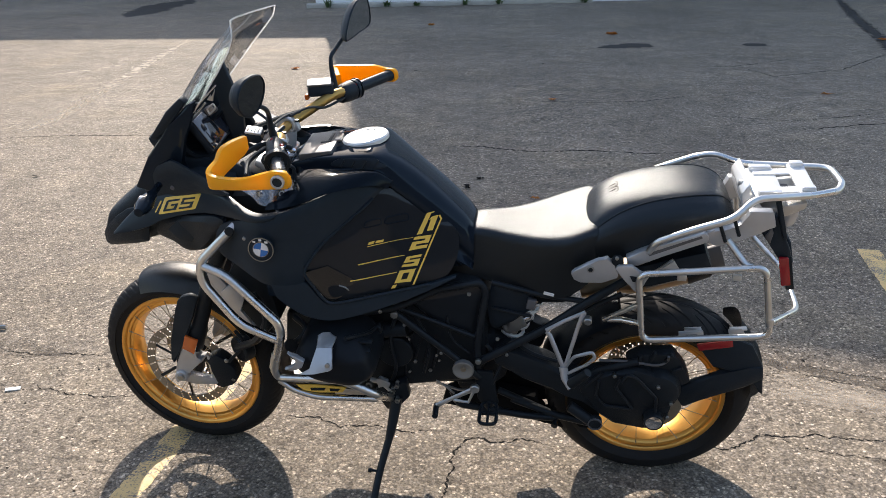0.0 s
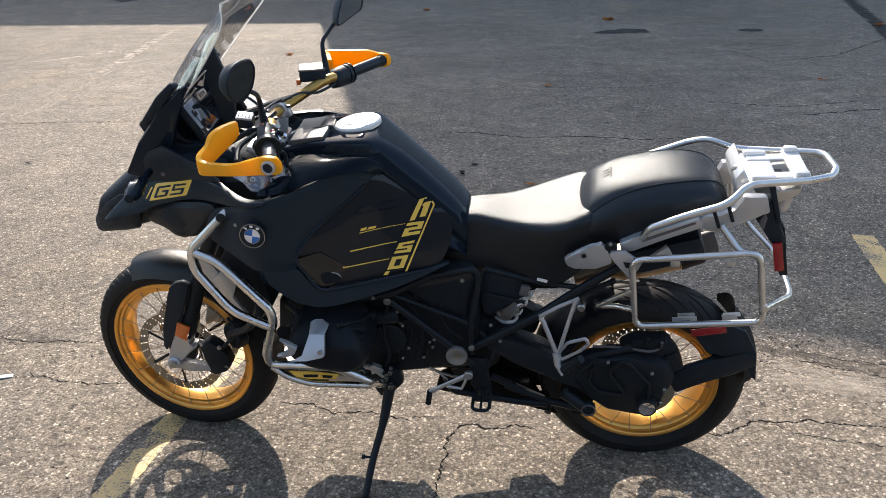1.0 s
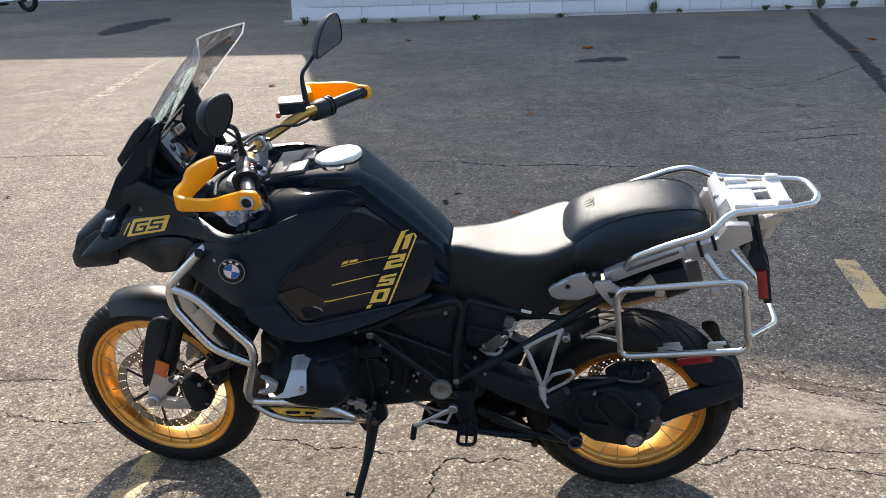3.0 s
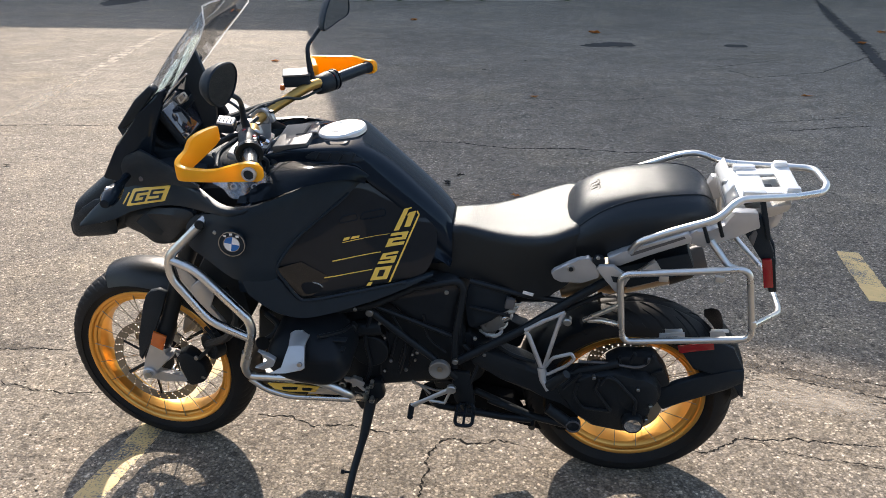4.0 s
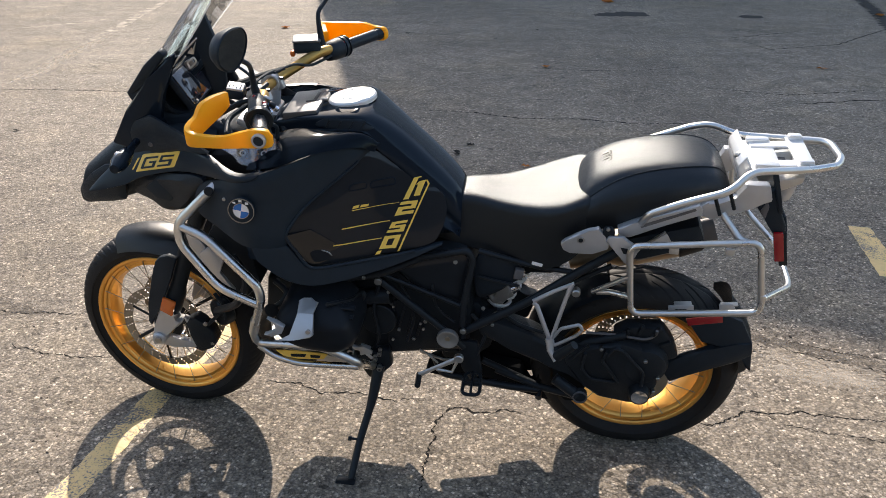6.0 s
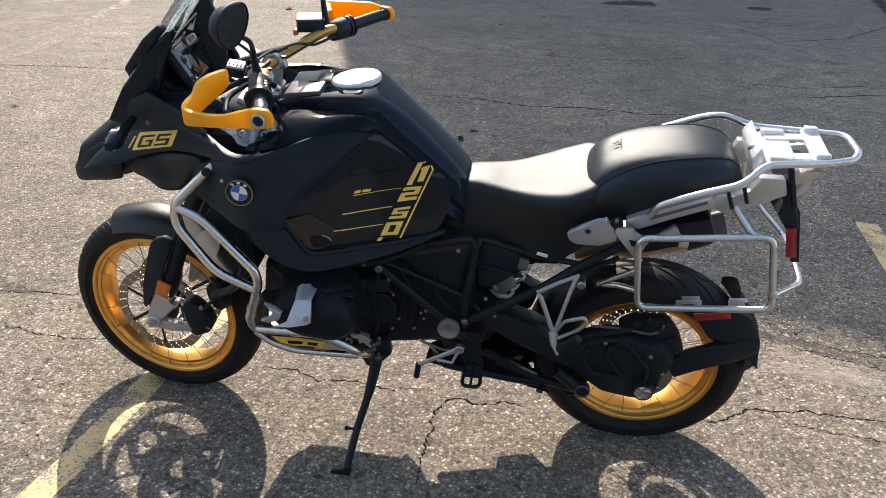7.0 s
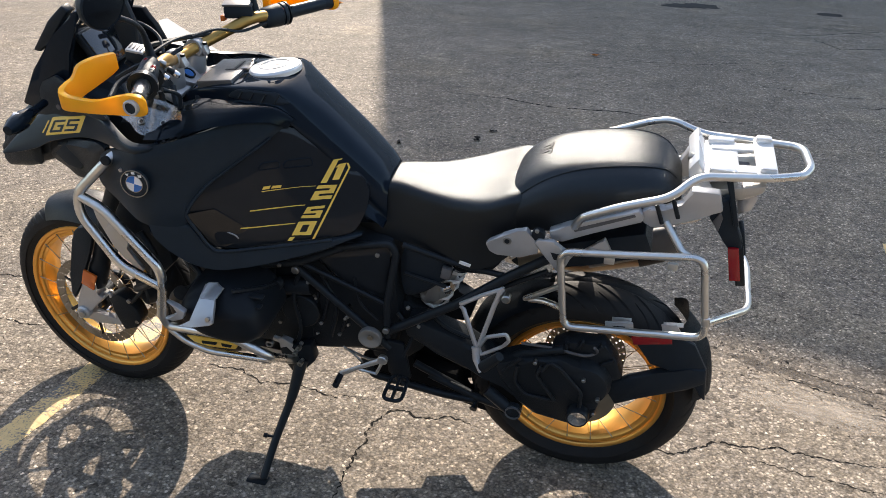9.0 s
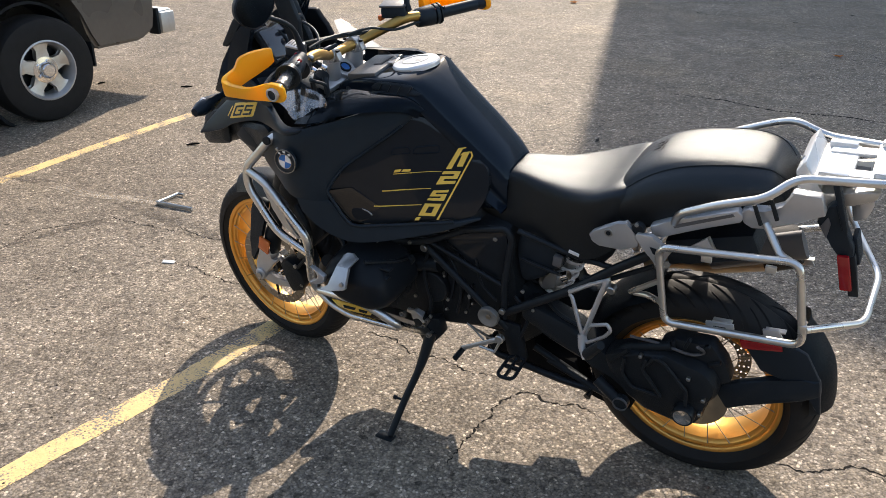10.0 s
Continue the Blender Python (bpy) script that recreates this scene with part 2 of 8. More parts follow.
sn.links.new(sp.outputs["Position"], sno.inputs["Vector"])
sn.links.new(sno.outputs["Fac"], smr.inputs[0])
sn.links.new(smr.outputs[0], smx.inputs[0])
sn.links.new(stp.outputs[0], smx.inputs[1])
sn.links.new(sn.nodes["Principled BSDF"].outputs[0], smx.inputs[2])
sn.links.new(smx.outputs[0], sn.nodes["Material Output"].inputs[0])
DUST = SAND.copy()
DUST.name = "pale_dust_line"
DUST.node_tree.nodes[smr.name].inputs[1].default_value = 0.33
DUST.node_tree.nodes[smr.name].inputs[2].default_value = 0.58
DUST.node_tree.nodes[smr.name].inputs[4].default_value = 0.88
DIRT = SAND.copy()
DIRT.name = "dark_dirt"
dirt_mul = next(n for n in DIRT.node_tree.nodes if n.bl_idname == "ShaderNodeVectorMath")
dirt_mul.inputs[0].default_value = (0.085, 0.072, 0.060)
DIRT.node_tree.nodes[smr.name].inputs[1].default_value = 0.36
DIRT.node_tree.nodes[smr.name].inputs[4].default_value = 0.75
# tone of the unseen block, chosen for what the bodywork mirrors
BACKBLOCK = mat("dark_back_block", (0.036, 0.039, 0.045), 0.85, vary=0.3, scale=14, bump=0.5, bscale=40)
BLOCKPAINT = mat("white_painted_block", (0.78, 0.80, 0.84), 0.65, vary=0.06, scale=12, bump=1.0, bscale=30)
CONCRETE = mat("pale_concrete", (0.42, 0.40, 0.36), 0.8, vary=0.15, bump=0.6, bscale=90)
GRIT = mat("brown_grit", (0.10, 0.075, 0.055), 0.85, vary=0.5, scale=50)
LEAFM = mat("dry_orange_leaf", (0.55, 0.21, 0.05), 0.7, vary=0.3)
lt = LEAFM.node_tree
ltr, lmx = lt.nodes.new("ShaderNodeBsdfTranslucent"), lt.nodes.new("ShaderNodeMixShader")
ltr.inputs[0].default_value = (0.62, 0.25, 0.05, 1)
lmx.inputs[0].default_value = 0.5
lt.links.new(lt.nodes["Principled BSDF"].outputs[0], lmx.inputs[1])
lt.links.new(ltr.outputs[0], lmx.inputs[2])
lt.links.new(lmx.outputs[0], lt.nodes["Material Output"].inputs[0])
WEED = mat("green_weed", (0.05, 0.10, 0.03), 0.6, vary=0.3)
TRUCKP = mat("grey_brown_truck_paint", (0.13, 0.115, 0.10), 0.35, metal=0.3, coat=0.4)
PAPER = mat("white_paper", (0.75, 0.75, 0.73), 0.8)

# ---- mesh tools ----


def part(name, bm, material, parent=None, label="", smooth=True):
    me = bpy.data.meshes.new(name)
    bmesh.ops.recalc_face_normals(bm, faces=bm.faces)
    if smooth:
        for e in bm.edges:
            if len(e.link_faces) == 2 and e.calc_face_angle(0) > radians(38):
                e.smooth = False
        for f in bm.faces:
            f.smooth = True
    bm.to_mesh(me)
    bm.free()
    me.materials.append(material)
    ob = new(name, me)
    ob.parent = parent
    if label:
        ob["label"] = label
    return ob


def V(p):
    return Vector(p)


def rounded(points, radius, closed=False, steps=5):
    """A path through points with its corners rounded off."""
    pts = [V(p) for p in points]
    n = len(pts)
    out = []
    for i, p in enumerate(pts):
        if not closed and i in (0, n - 1):
            out.append(p)
            continue
        a, c = pts[i - 1], pts[(i + 1) % n]
        da, dc = (a - p), (c - p)
        r = min(radius, da.length * 0.45, dc.length * 0.45)
        s, e = p + da.normalized() * r, p + dc.normalized() * r
        for k in range(steps + 1):
            u = k / steps
            out.append(s * (1 - u) ** 2 + p * (2 * u * (1 - u)) + e * u * u)
    return out


def curve_through(points, per=6, closed=False):
    """Catmull-Rom samples through points."""
    pts = [V(p) for p in points]
    n = len(pts)
    out = []
    rng = range(n if closed else n - 1)
    for i in rng:
        p0 = pts[i - 1] if (closed or i > 0) else pts[i] * 2 - pts[i + 1]
        p1, p2 = pts[i], pts[(i + 1) % n]
        p3 = pts[(i + 2) % n] if (closed or i + 2 < n) else p2 * 2 - p1
        for k in range(per):
            u = k / per
            out.append(0.5 * ((2 * p1) + (p2 - p0) * u + (2 * p0 - 5 * p1 + 4 * p2 - p3) * u * u + (3 * p1 - p0 - 3 * p2 + p3) * u ** 3))
    if not closed:
        out.append(pts[-1])
    return out


def tube_into(bm, path, r, seg=10, closed=False, flat=1.0):
    """Sweep a round section along a path; r is a number or one per point."""
    pts = [V(p) for p in path]
    n = len(pts)
    rad = r if isinstance(r, (list, tuple)) else [r] * n
    tang = []
    for i in range(n):
        a = pts[i - 1] if (i > 0 or closed) else pts[i]
        c = pts[(i + 1) % n] if (i < n - 1 or closed) else pts[i]
        tang.append((c - a).normalized())
    up = Vector((0, 0, 1)) if abs(tang[0].z) < 0.9 else Vector((0, 1, 0))
    nor = (up - tang[0] * up.dot(tang[0])).normalized()
    rings = []
    for i in range(n):
        nor = (nor - tang[i] * nor.dot(tang[i])).normalized()
        bi = tang[i].cross(nor)
        rings.append([bm.verts.new(pts[i] + (nor * math.cos(a) + bi * math.sin(a) * flat) * rad[i]) for a in [2 * math.pi * k / seg for k in range(seg)]])
    for i in range(n if closed else n - 1):
        p, q = rings[i], rings[(i + 1) % n]
        for k in range(seg):
            bm.faces.new((p[k], p[(k + 1) % seg], q[(k + 1) % seg], q[k]))
    if not closed:
        bm.faces.new(rings[0][::-1])
        bm.faces.new(rings[-1])
    return bm


def tube(path, r, seg=10, closed=False, flat=1.0):
    return tube_into(bmesh.new(), path, r, seg, closed, flat)


def loft(rings, cap=True, closed=True):
    bm = bmesh.new()
    vs = [[bm.verts.new(V(p)) for p in ring] for ring in rings]
    for a, c in zip(vs, vs[1:]):
        n = len(a)
        for k in range(n if closed else n - 1):
            bm.faces.new((a[k], a[(k + 1) % n], c[(k + 1) % n], c[k]))
    if cap and closed:
        bm.faces.new(vs[0][::-1])
        bm.faces.new(vs[-1])
    return bm


def lathe_into(bm, profile, centre, axis=(0, 1, 0), seg=48, closed=False):
    """Turn (radius, along) pairs round an axis through centre."""
    ax = V(axis).normalized()
    q = Vector((0, 1, 0)).rotation_difference(ax).to_matrix()
    rings = []
    for k in range(seg):
        a = 2 * math.pi * k / seg
        rings.append([bm.verts.new(V(centre) + q @ Vector((r * math.cos(a), y, r * math.sin(a)))) for r, y in profile])
    n = len(profile)
    for k in range(seg):
        p, s = rings[k], rings[(k + 1) % seg]
        for i in range(n if closed else n - 1):
            bm.faces.new((p[i], p[(i + 1) % n], s[(i + 1) % n], s[i]))
    if not closed:
        for i in (0, n - 1):
            if profile[i][0] > 1e-5:
                bm.faces.new([r[i] for r in rings])
    bmesh.ops.remove_doubles(bm, verts=bm.verts, dist=1e-6)
    return bm


def lathe(profile, centre, axis=(0, 1, 0), seg=48, closed=False):
    return lathe_into(bmesh.new(), profile, centre, axis, seg, closed)


def knob(centre, r, half, axis=(0, 1, 0), bev=0.25, seg=20):
    """A short round piece with bevelled rims."""
    e = min(r, half) * bev
    return lathe([(r - e, -half), (r, -half + e), (r, half - e), (r - e, half)], centre, axis, seg)


def panel(outline, depth, thick=0.012, pillow=0.006, rings=5, per=4, smooth_outline=True):
    """A curved shell: an outline in the side view, its depth across from depth(x, z), a rolled edge and real thickness. sign of y by depth."""
    if smooth_outline:
        o = curve_through([(p[0], 0, p[-1]) for p in outline], per, True)
    else:
        o = rounded([(p[0], 0, p[-1]) for p in outline], 0.004, True, 3)
    c = sum(o, Vector()) / len(o)
    rows = []
    d0 = depth(c.x, c.z)
    s = 1 if d0 > 0 else -1
    rows.append([Vector((p.x, depth(p.x, p.z) - s * thick, p.z)) for p in o])
    for k in range(rings):
        u = (k / rings) ** 1.0
        f = 1 - u
        rise = pillow * (1 - max(0, 1 - u * 3) ** 2) - (pillow if k == 0 else 0)
        rows.append([Vector(((c + (p - c) * f).x, depth((c + (p - c) * f).x, (c + (p - c) * f).z) + s * rise, (c + (p - c) * f).z)) for p in o])
    bm = bmesh.new()
    vs = [[bm.verts.new(p) for p in r] for r in rows]
    top = bm.verts.new((c.x, depth(c.x, c.z) + s * pillow, c.z))
    n = len(o)
    for a, b2 in zip(vs, vs[1:]):
        for k in range(n):
            bm.faces.new((a[k], a[(k + 1) % n], b2[(k + 1) % n], b2[k]))
    for k in range(n):
        bm.faces.new((vs[-1][k], vs[-1][(k + 1) % n], top))
    back = bm.verts.new((c.x, depth(c.x, c.z) - s * thick, c.z))
    for k in range(n):
        bm.faces.new((vs[0][(k + 1) % n], vs[0][k], back))
    return bm


def slab(outline, y0, y1, bev=0.003):
    """An outline in the side view pulled from y0 to y1, edges bevelled."""
    bm = bmesh.new()
    a = [bm.verts.new((p[0], y0, p[-1])) for p in outline]
    c = [bm.verts.new((p[0], y1, p[-1])) for p in outline]
    n = len(a)
    bm.faces.new(a)
    bm.faces.new(c[::-1])
    for k in range(n):
        bm.faces.new((a[k], c[k], c[(k + 1) % n], a[(k + 1) % n]))
    if bev:
        bmesh.ops.bevel(bm, geom=list(bm.edges), offset=bev, segments=2, affect="EDGES", profile=0.5, clamp_overlap=True)
    return bm


def box(centre, size, bev=0.004, turn=None):
    bm = bmesh.new()
    bmesh.ops.create_cube(bm, size=1.0, matrix=Matrix.Diagonal((*size, 1)))
    if bev:
        bmesh.ops.bevel(bm, geom=list(bm.edges), offset=bev, segments=2, affect="EDGES", profile=0.5, clamp_overlap=True)
    m = Matrix.Translation(centre)
    if turn:
        m = m @ Euler([radians(a) for a in turn]).to_matrix().to_4x4()
    bmesh.ops.transform(bm, matrix=m, verts=bm.verts)
    return bm


def lerp_table(x, table):
    if x <= table[0][0]:
        return table[0][1]
    for (a, u), (c, v) in zip(table, table[1:]):
        if x <= c:
            w = (x - a) / (c - a)
            w = w * w * (3 - 2 * w) * 0.5 + w * 0.5
            return u + (v - u) * w
    return table[-1][1]


def flip(p):
    return (p[0], -p[1], p[2])


# ---- ground and buildings ----


def sheet(name, outline, z, material, label, category="ground", kind="structure"):
    bm = bmesh.new()
    bm.faces.new([bm.verts.new((x, y, z)) for x, y in outline])
    return tagged(part(name, bm, material, None, smooth=False), label, category, kind=kind)


sheet("ground", [(-600, -600), (600, -600), (600, 900), (-600, 900)], 0.0, ASPHALT, "worn grey asphalt parking lot with pale aggregate")


def ragged(points, half, seed, wob=0.35, z=0.003, step=0.02, taper=True, jag=0.5):
    """A wandering strip along points, its edges uneven."""
    rnd = random.Random(seed)
    pts = [Vector((x, y, 0)) for x, y in points]
    fine = []
    for a, c in zip(pts, pts[1:]):
        n = max(2, int((c - a).length / step))
        side = Vector((-(c - a).y, (c - a).x, 0)).normalized()
        off = 0
        for k in range(n):
            off = 0.75 * off + rnd.uniform(-1, 1) * step * jag
            fine.append(a.lerp(c, k / n) + side * off)
    fine.append(pts[-1])
    bm = bmesh.new()
    prev = None
    n = len(fine)
    for i, p in enumerate(fine):
        d = (fine[min(i + 1, n - 1)] - fine[max(i - 1, 0)]).normalized()
        s = Vector((-d.y, d.x, 0))
        w = half * rnd.uniform(1 - wob, 1 + wob) * (min(1, 4 * min(i, n - 1 - i) / n + 0.15) if taper else 1)
        cur = [bm.verts.new((*(p + s * w).xy, z)), bm.verts.new((*(p - s * w).xy, z))]
        if prev:
            bm.faces.new((prev[0], cur[0], cur[1], prev[1]))
        prev = cur
    return bm


CRACKS = [
    ([(-0.012, 2.064), (-0.008, 2.204), (0.010, 2.333), (0.017, 2.456), (0.046, 2.517), (0.102, 2.544), (0.170, 2.517), (0.265, 2.541), (0.368, 2.499)], 0.006),
    ([(0.796, 2.497), (0.959, 2.500), (1.063, 2.564), (1.109, 2.589), (1.144, 2.577), (1.287, 2.596), (1.429, 2.561), (1.640, 2.556)], 0.006),
    ([(1.109, 2.589), (1.250, 2.500), (1.420, 2.452), (1.600, 2.440)], 0.003),
    ([(-0.637, 2.670), (-0.493, 2.659), (-0.403, 2.607), (-0.244, 2.603), (-0.142, 2.572), (0.008, 2.590)], 0.005),
    ([(-1.668, 2.869), (-1.506, 2.810), (-1.321, 2.782), (-1.180, 2.790)], 0.005),
    ([(-1.966, 3.175), (-1.784, 3.112), (-1.469, 3.120)], 0.007),
    ([(-2.541, 2.613), (-2.563, 2.857), (-2.342, 3.115), (-1.789, 3.099)], 0.006),
    ([(1.337, 3.076), (1.472, 2.978), (1.657, 2.895), (1.900, 2.810)], 0.006),
    ([(1.387, 3.105), (1.536, 3.046), (1.696, 2.993), (1.900, 2.930)], 0.004),
    ([(1.350, 3.020), (1.480, 2.930), (1.650, 2.850), (1.880, 2.770)], 0.003),
    ([(-4.084, 7.019), (-3.530, 7.125), (-2.621, 7.123)], 0.010),
    ([(-0.415, 6.759), (0.072, 6.721), (0.494, 6.560), (0.947, 6.600), (1.400, 6.500), (2.113, 6.600)], 0.011),
    ([(2.884, 7.319), (3.447, 7.507), (3.888, 7.603)], 0.012),
    ([(0.599, 8.666), (1.163, 8.561), (1.739, 8.603), (2.390, 8.951)], 0.007),
    ([(2.206, 7.914), (2.902, 7.666), (3.510, 7.860), (3.900, 8.029)], 0.007),
    ([(3.259, 11.111), (3.510, 10.075), (4.484, 10.555), (6.275, 12.685)], 0.010),
    ([(2.418, 10.782), (3.275, 10.850), (4.556, 11.697)], 0.009),
]
# flat dark strips painted as the shade in the cracks, without depth
for i, (pts, half) in enumerate(CRACKS):
    tagged(part("ground_crack", ragged(pts, half * (0.46 if pts[0][1] < 5 else 0.72), 40 + i, 0.95, 0.0008, 0.009, True, 0.80), CRACKTWIG, None, smooth=False), "dark jagged crack in the asphalt", "crack", kind="structure")
tagged(part("tar_seam", ragged([(8.660, 21.668), (7.016, 16.318), (6.089, 13.035), (5.152, 10.188), (4.669, 8.772)], 0.085, 3, 0.7), STAIN, None, smooth=False), "black tar sealing strip on the asphalt", "tar", kind="structure")
for i, (pts, half) in enumerate([
        ([(-7.297, 17.823), (-7.483, 20.105), (-7.386, 22.242)], 0.42),
        ([(1.797, 12.649), (2.117, 12.761), (2.609, 13.061)], 0.22),
        ([(3.961, 12.751), (4.296, 12.992)], 0.14)]):
    tagged(part("oil_stain", ragged(pts, half, 70 + i, 0.30, 0.003, 0.06, True, 0.3), STAIN, None, smooth=False), "dark oil stain soaked into the asphalt", "stain", kind="structure")


for pts, half, m in (
        ([(-4.005, 8.053), (-4.118, 8.785), (-4.220, 9.579), (-4.361, 10.746), (-4.531, 11.979), (-4.662, 13.666)], 0.045, DUST),
        ([(-4.188, 9.974), (-4.329, 11.038), (-4.455, 11.987), (-4.634, 13.450)], 0.020, DUST),
        ([(-5.535, 10.230), (-5.241, 10.479), (-4.955, 10.784), (-4.660, 11.309)], 0.035, DUST),
        ([(-3.998, 7.303), (-3.976, 7.663), (-4.105, 8.628), (-4.188, 9.658)], 0.20, SAND),
        ([(1.233, 2.938), (1.367, 2.890), (1.514, 2.832), (1.674, 2.785)], 0.10, SAND),
        ([(1.318, 2.871), (1.450, 2.829), (1.663, 2.761)], 0.05, SAND),
        ([(-3.011, 3.325), (-2.723, 3.293), (-2.457, 3.350), (-2.208, 3.374), (-2.010, 3.361)], 0.045, SAND),
        ([(-2.751, 3.281), (-2.457, 3.350), (-2.246, 3.375)], 0.025, SAND),
        ([(-2.438, 3.270), (-2.142, 3.218), (-1.898, 3.187), (-1.634, 3.115)], 0.045, DIRT),
        ([(-3.339, 3.338), (-3.158, 3.338), (-3.026, 3.378)], 0.040, DIRT),
        ([(-2.481, 2.750), (-2.429, 2.976), (-2.273, 3.063)], 0.030, DIRT),
        ([(1.208, 3.158), (1.388, 3.077), (1.557, 2.996), (1.736, 2.924)], 0.035, DIRT)):
    strips = [(0.0, half)]
    if m is SAND:
        rnd = random.Random(int(half * 1000) + len(pts))
        strips = [(rnd.uniform(-0.8, 0.8) * half, half * rnd.uniform(0.12, 0.30)) for _ in range(7)]
    for k, (off, wide) in enumerate(strips):
        shifted = [(x + off * 0.35, y + off) for x, y in pts]
        shape = ragged(shifted, wide, int(half * 1000) + len(pts) + k, 0.45, 0.0018 + 0.0002 * k, 0.02, True, 0.30)
        tagged(part("dirt_streak" if m is DIRT else "sand_streak", shape, m, None, smooth=False), "dark dirt streak on the asphalt" if m is DIRT else "pale sandy dust streak on the asphalt", "dust", kind="structure")
for k, pts in enumerate(([(1.485, 3.068), (1.624, 2.999), (1.744, 2.941)], [(1.507, 3.007), (1.623, 2.943), (1.721, 2.890)], [(1.416, 3.029), (1.562, 2.953), (1.706, 2.857)], [(-2.545, 2.615), (-2.505, 2.739), (-2.452, 2.858), (-2.394, 2.961)])):
    tagged(part("tyre_mark", ragged(pts, 0.0065 if k < 3 else 0.011, 60 + k, 0.6, 0.0026, 0.02, True, 0.2), DIRT, None, smooth=False), "thin dark rubber mark on the asphalt", "tyre mark", kind="structure")


def paint_line(name, pts, half, seed):
    tagged(part(name, ragged(pts, half, seed, 0.06, 0.0014, 0.02, False, 0.04), ROADPAINT, None, smooth=False), "worn yellow painted parking line on asphalt", "road marking", kind="structure")


paint_line("parking_line", [(-1.40, 0.2), (-1.145, 1.57), (-1.03, 2.10), (-0.945, 2.63), (-0.86, 3.02), (-0.84, 3.15)], 0.047, 5)
paint_line("parking_line", [(-3.342, 2.850), (-3.324, 3.444), (-3.305, 4.085), (-3.243, 5.076)], 0.045, 6)
paint_line("parking_line", [(2.222, 4.416), (2.163, 4.058), (2.116, 3.761)], 0.060, 7)

# building with a side wall of painted blocks; its unseen gable end is shaped to fit the shade edge
C0 = Vector((*(-3.714, 19.815), 0))
C1 = Vector((*(10.722, 22.026), 0))
WALL_U = (C1 - C0).normalized()
WALL_N = Vector((WALL_U.y, -WALL_U.x, 0))


def gable_block(name, origin, u, length, depth, eave, rise, material, label):
    bm = bmesh.new()
    back = Vector((-u.y, u.x, 0)) * depth
    prof = [(0, 0), (length, 0), (length, eave), (length / 2, eave + rise), (0, eave)]
    a = [bm.verts.new(origin + u * s + Vector((0, 0, h))) for s, h in prof]
    c = [bm.verts.new(origin + back + u * s + Vector((0, 0, h))) for s, h in prof]
    bm.faces.new(a)
    bm.faces.new(c[::-1])
    for k in range(5):
        bm.faces.new((a[k], c[k], c[(k + 1) % 5], a[(k + 1) % 5]))
    return tagged(part(name, bm, material, None, smooth=False), label, "building", kind="structure")


gable_block("building", C0, WALL_U, 34.0, 14.0, 13.05, 7.5, BLOCKPAINT, "white painted block building, unseen gable shaped to cast its shade")
# unseen occluder, its height set so the left shade ends where it should
gable_block("building", Vector((-60, 31, 0)), Vector((1, 0, 0)), 54.0, 10.0, 13.8, 0.3, BLOCKPAINT, "unseen block added to cast the far left shade")
wall_front = part("wall_front", box((0, 0, 0.02), (0.02, 0.02, 0.02), 0), BLOCKPAINT)
wall_front.matrix_world = Matrix.Translation(C0 + WALL_N * 0.004)
tagged(wall_front, "white painted concrete block wall above asphalt", "wall", kind="structure")
blk = {}
BW, BH = 0.79, 0.29
wang = math.atan2(WALL_U.y, WALL_U.x)
for row in range(5):
    for k in range(34):
        off = BW / 2 if row % 2 else 0
        key = (row + k) % 3
        if key not in blk:
            b0 = box((0, 0, 0), (BW - 0.012, 0.05, BH - 0.012), 0.010)
            ob = part("block", b0, BLOCKPAINT, wall_front)
            blk[key] = ob.data
        else:
            ob = new("block", blk[key])
            ob.parent = wall_front
        ob.matrix_parent_inverse = wall_front.matrix_world.inverted()
        ob.matrix_basis = Matrix.Translation(C0 + WALL_U * (off + BW * (k + 0.5)) + WALL_N * 0.014 + Vector((0, 0, 0.06 + BH * (row + 0.5)))) @ Matrix.Rotation(wang, 4, "Z")
kerb = box((0, 0, 0), (6.6, 0.30, 0.10), 0.015)
kerb_ob = tagged(part("kerb", kerb, CONCRETE), "pale concrete footing strip along the wall", "kerb", kind="structure")
kerb_ob.matrix_world = Matrix.Translation(C0 + WALL_U * 3.1 + WALL_N * 0.17 + Vector((0, 0, 0.04))) @ Matrix.Rotation(wang, 4, "Z")
# unseen block added behind the camera: dims low sky and darkens reflections
gable_block("unseen_back_block", Vector((70, -34, 0)), Vector((-1, 0, 0)), 140.0, 6.0, 15.0, 0.3, BACKBLOCK, "unseen dark block added behind the camera for reflections")
# ---- the motorcycle: x to its rear, y to its right, z up; rear axle over the origin ----
BIKE_AT, BIKE_TURN, BIKE_LEAN, STEER = (0.6401, 2.4621, 0.0010), -5.09, 10.34, -7.79
bike = new("motorcycle")
bike.empty_display_size = 0.2
bike.matrix_world = pose(*BIKE_AT, 0, 0, BIKE_TURN) @ pose(0, 0, 0, BIKE_LEAN)
tagged(bike, "black and gold adventure touring motorcycle leaning on its side stand", "motorcycle")
FRONT = Vector((-1.504, 0, 0.320))
REAR = Vector((0, 0, 0.314))
rake = Vector((math.sin(radians(25.5)), 0, math.cos(radians(25.5))))
steer = Matrix.Translation(FRONT + Vector((0.05, 0, 0))) @ Matrix.Rotation(radians(STEER), 4, rake) @ Matrix.Translation(-FRONT - Vector((0.05, 0, 0)))


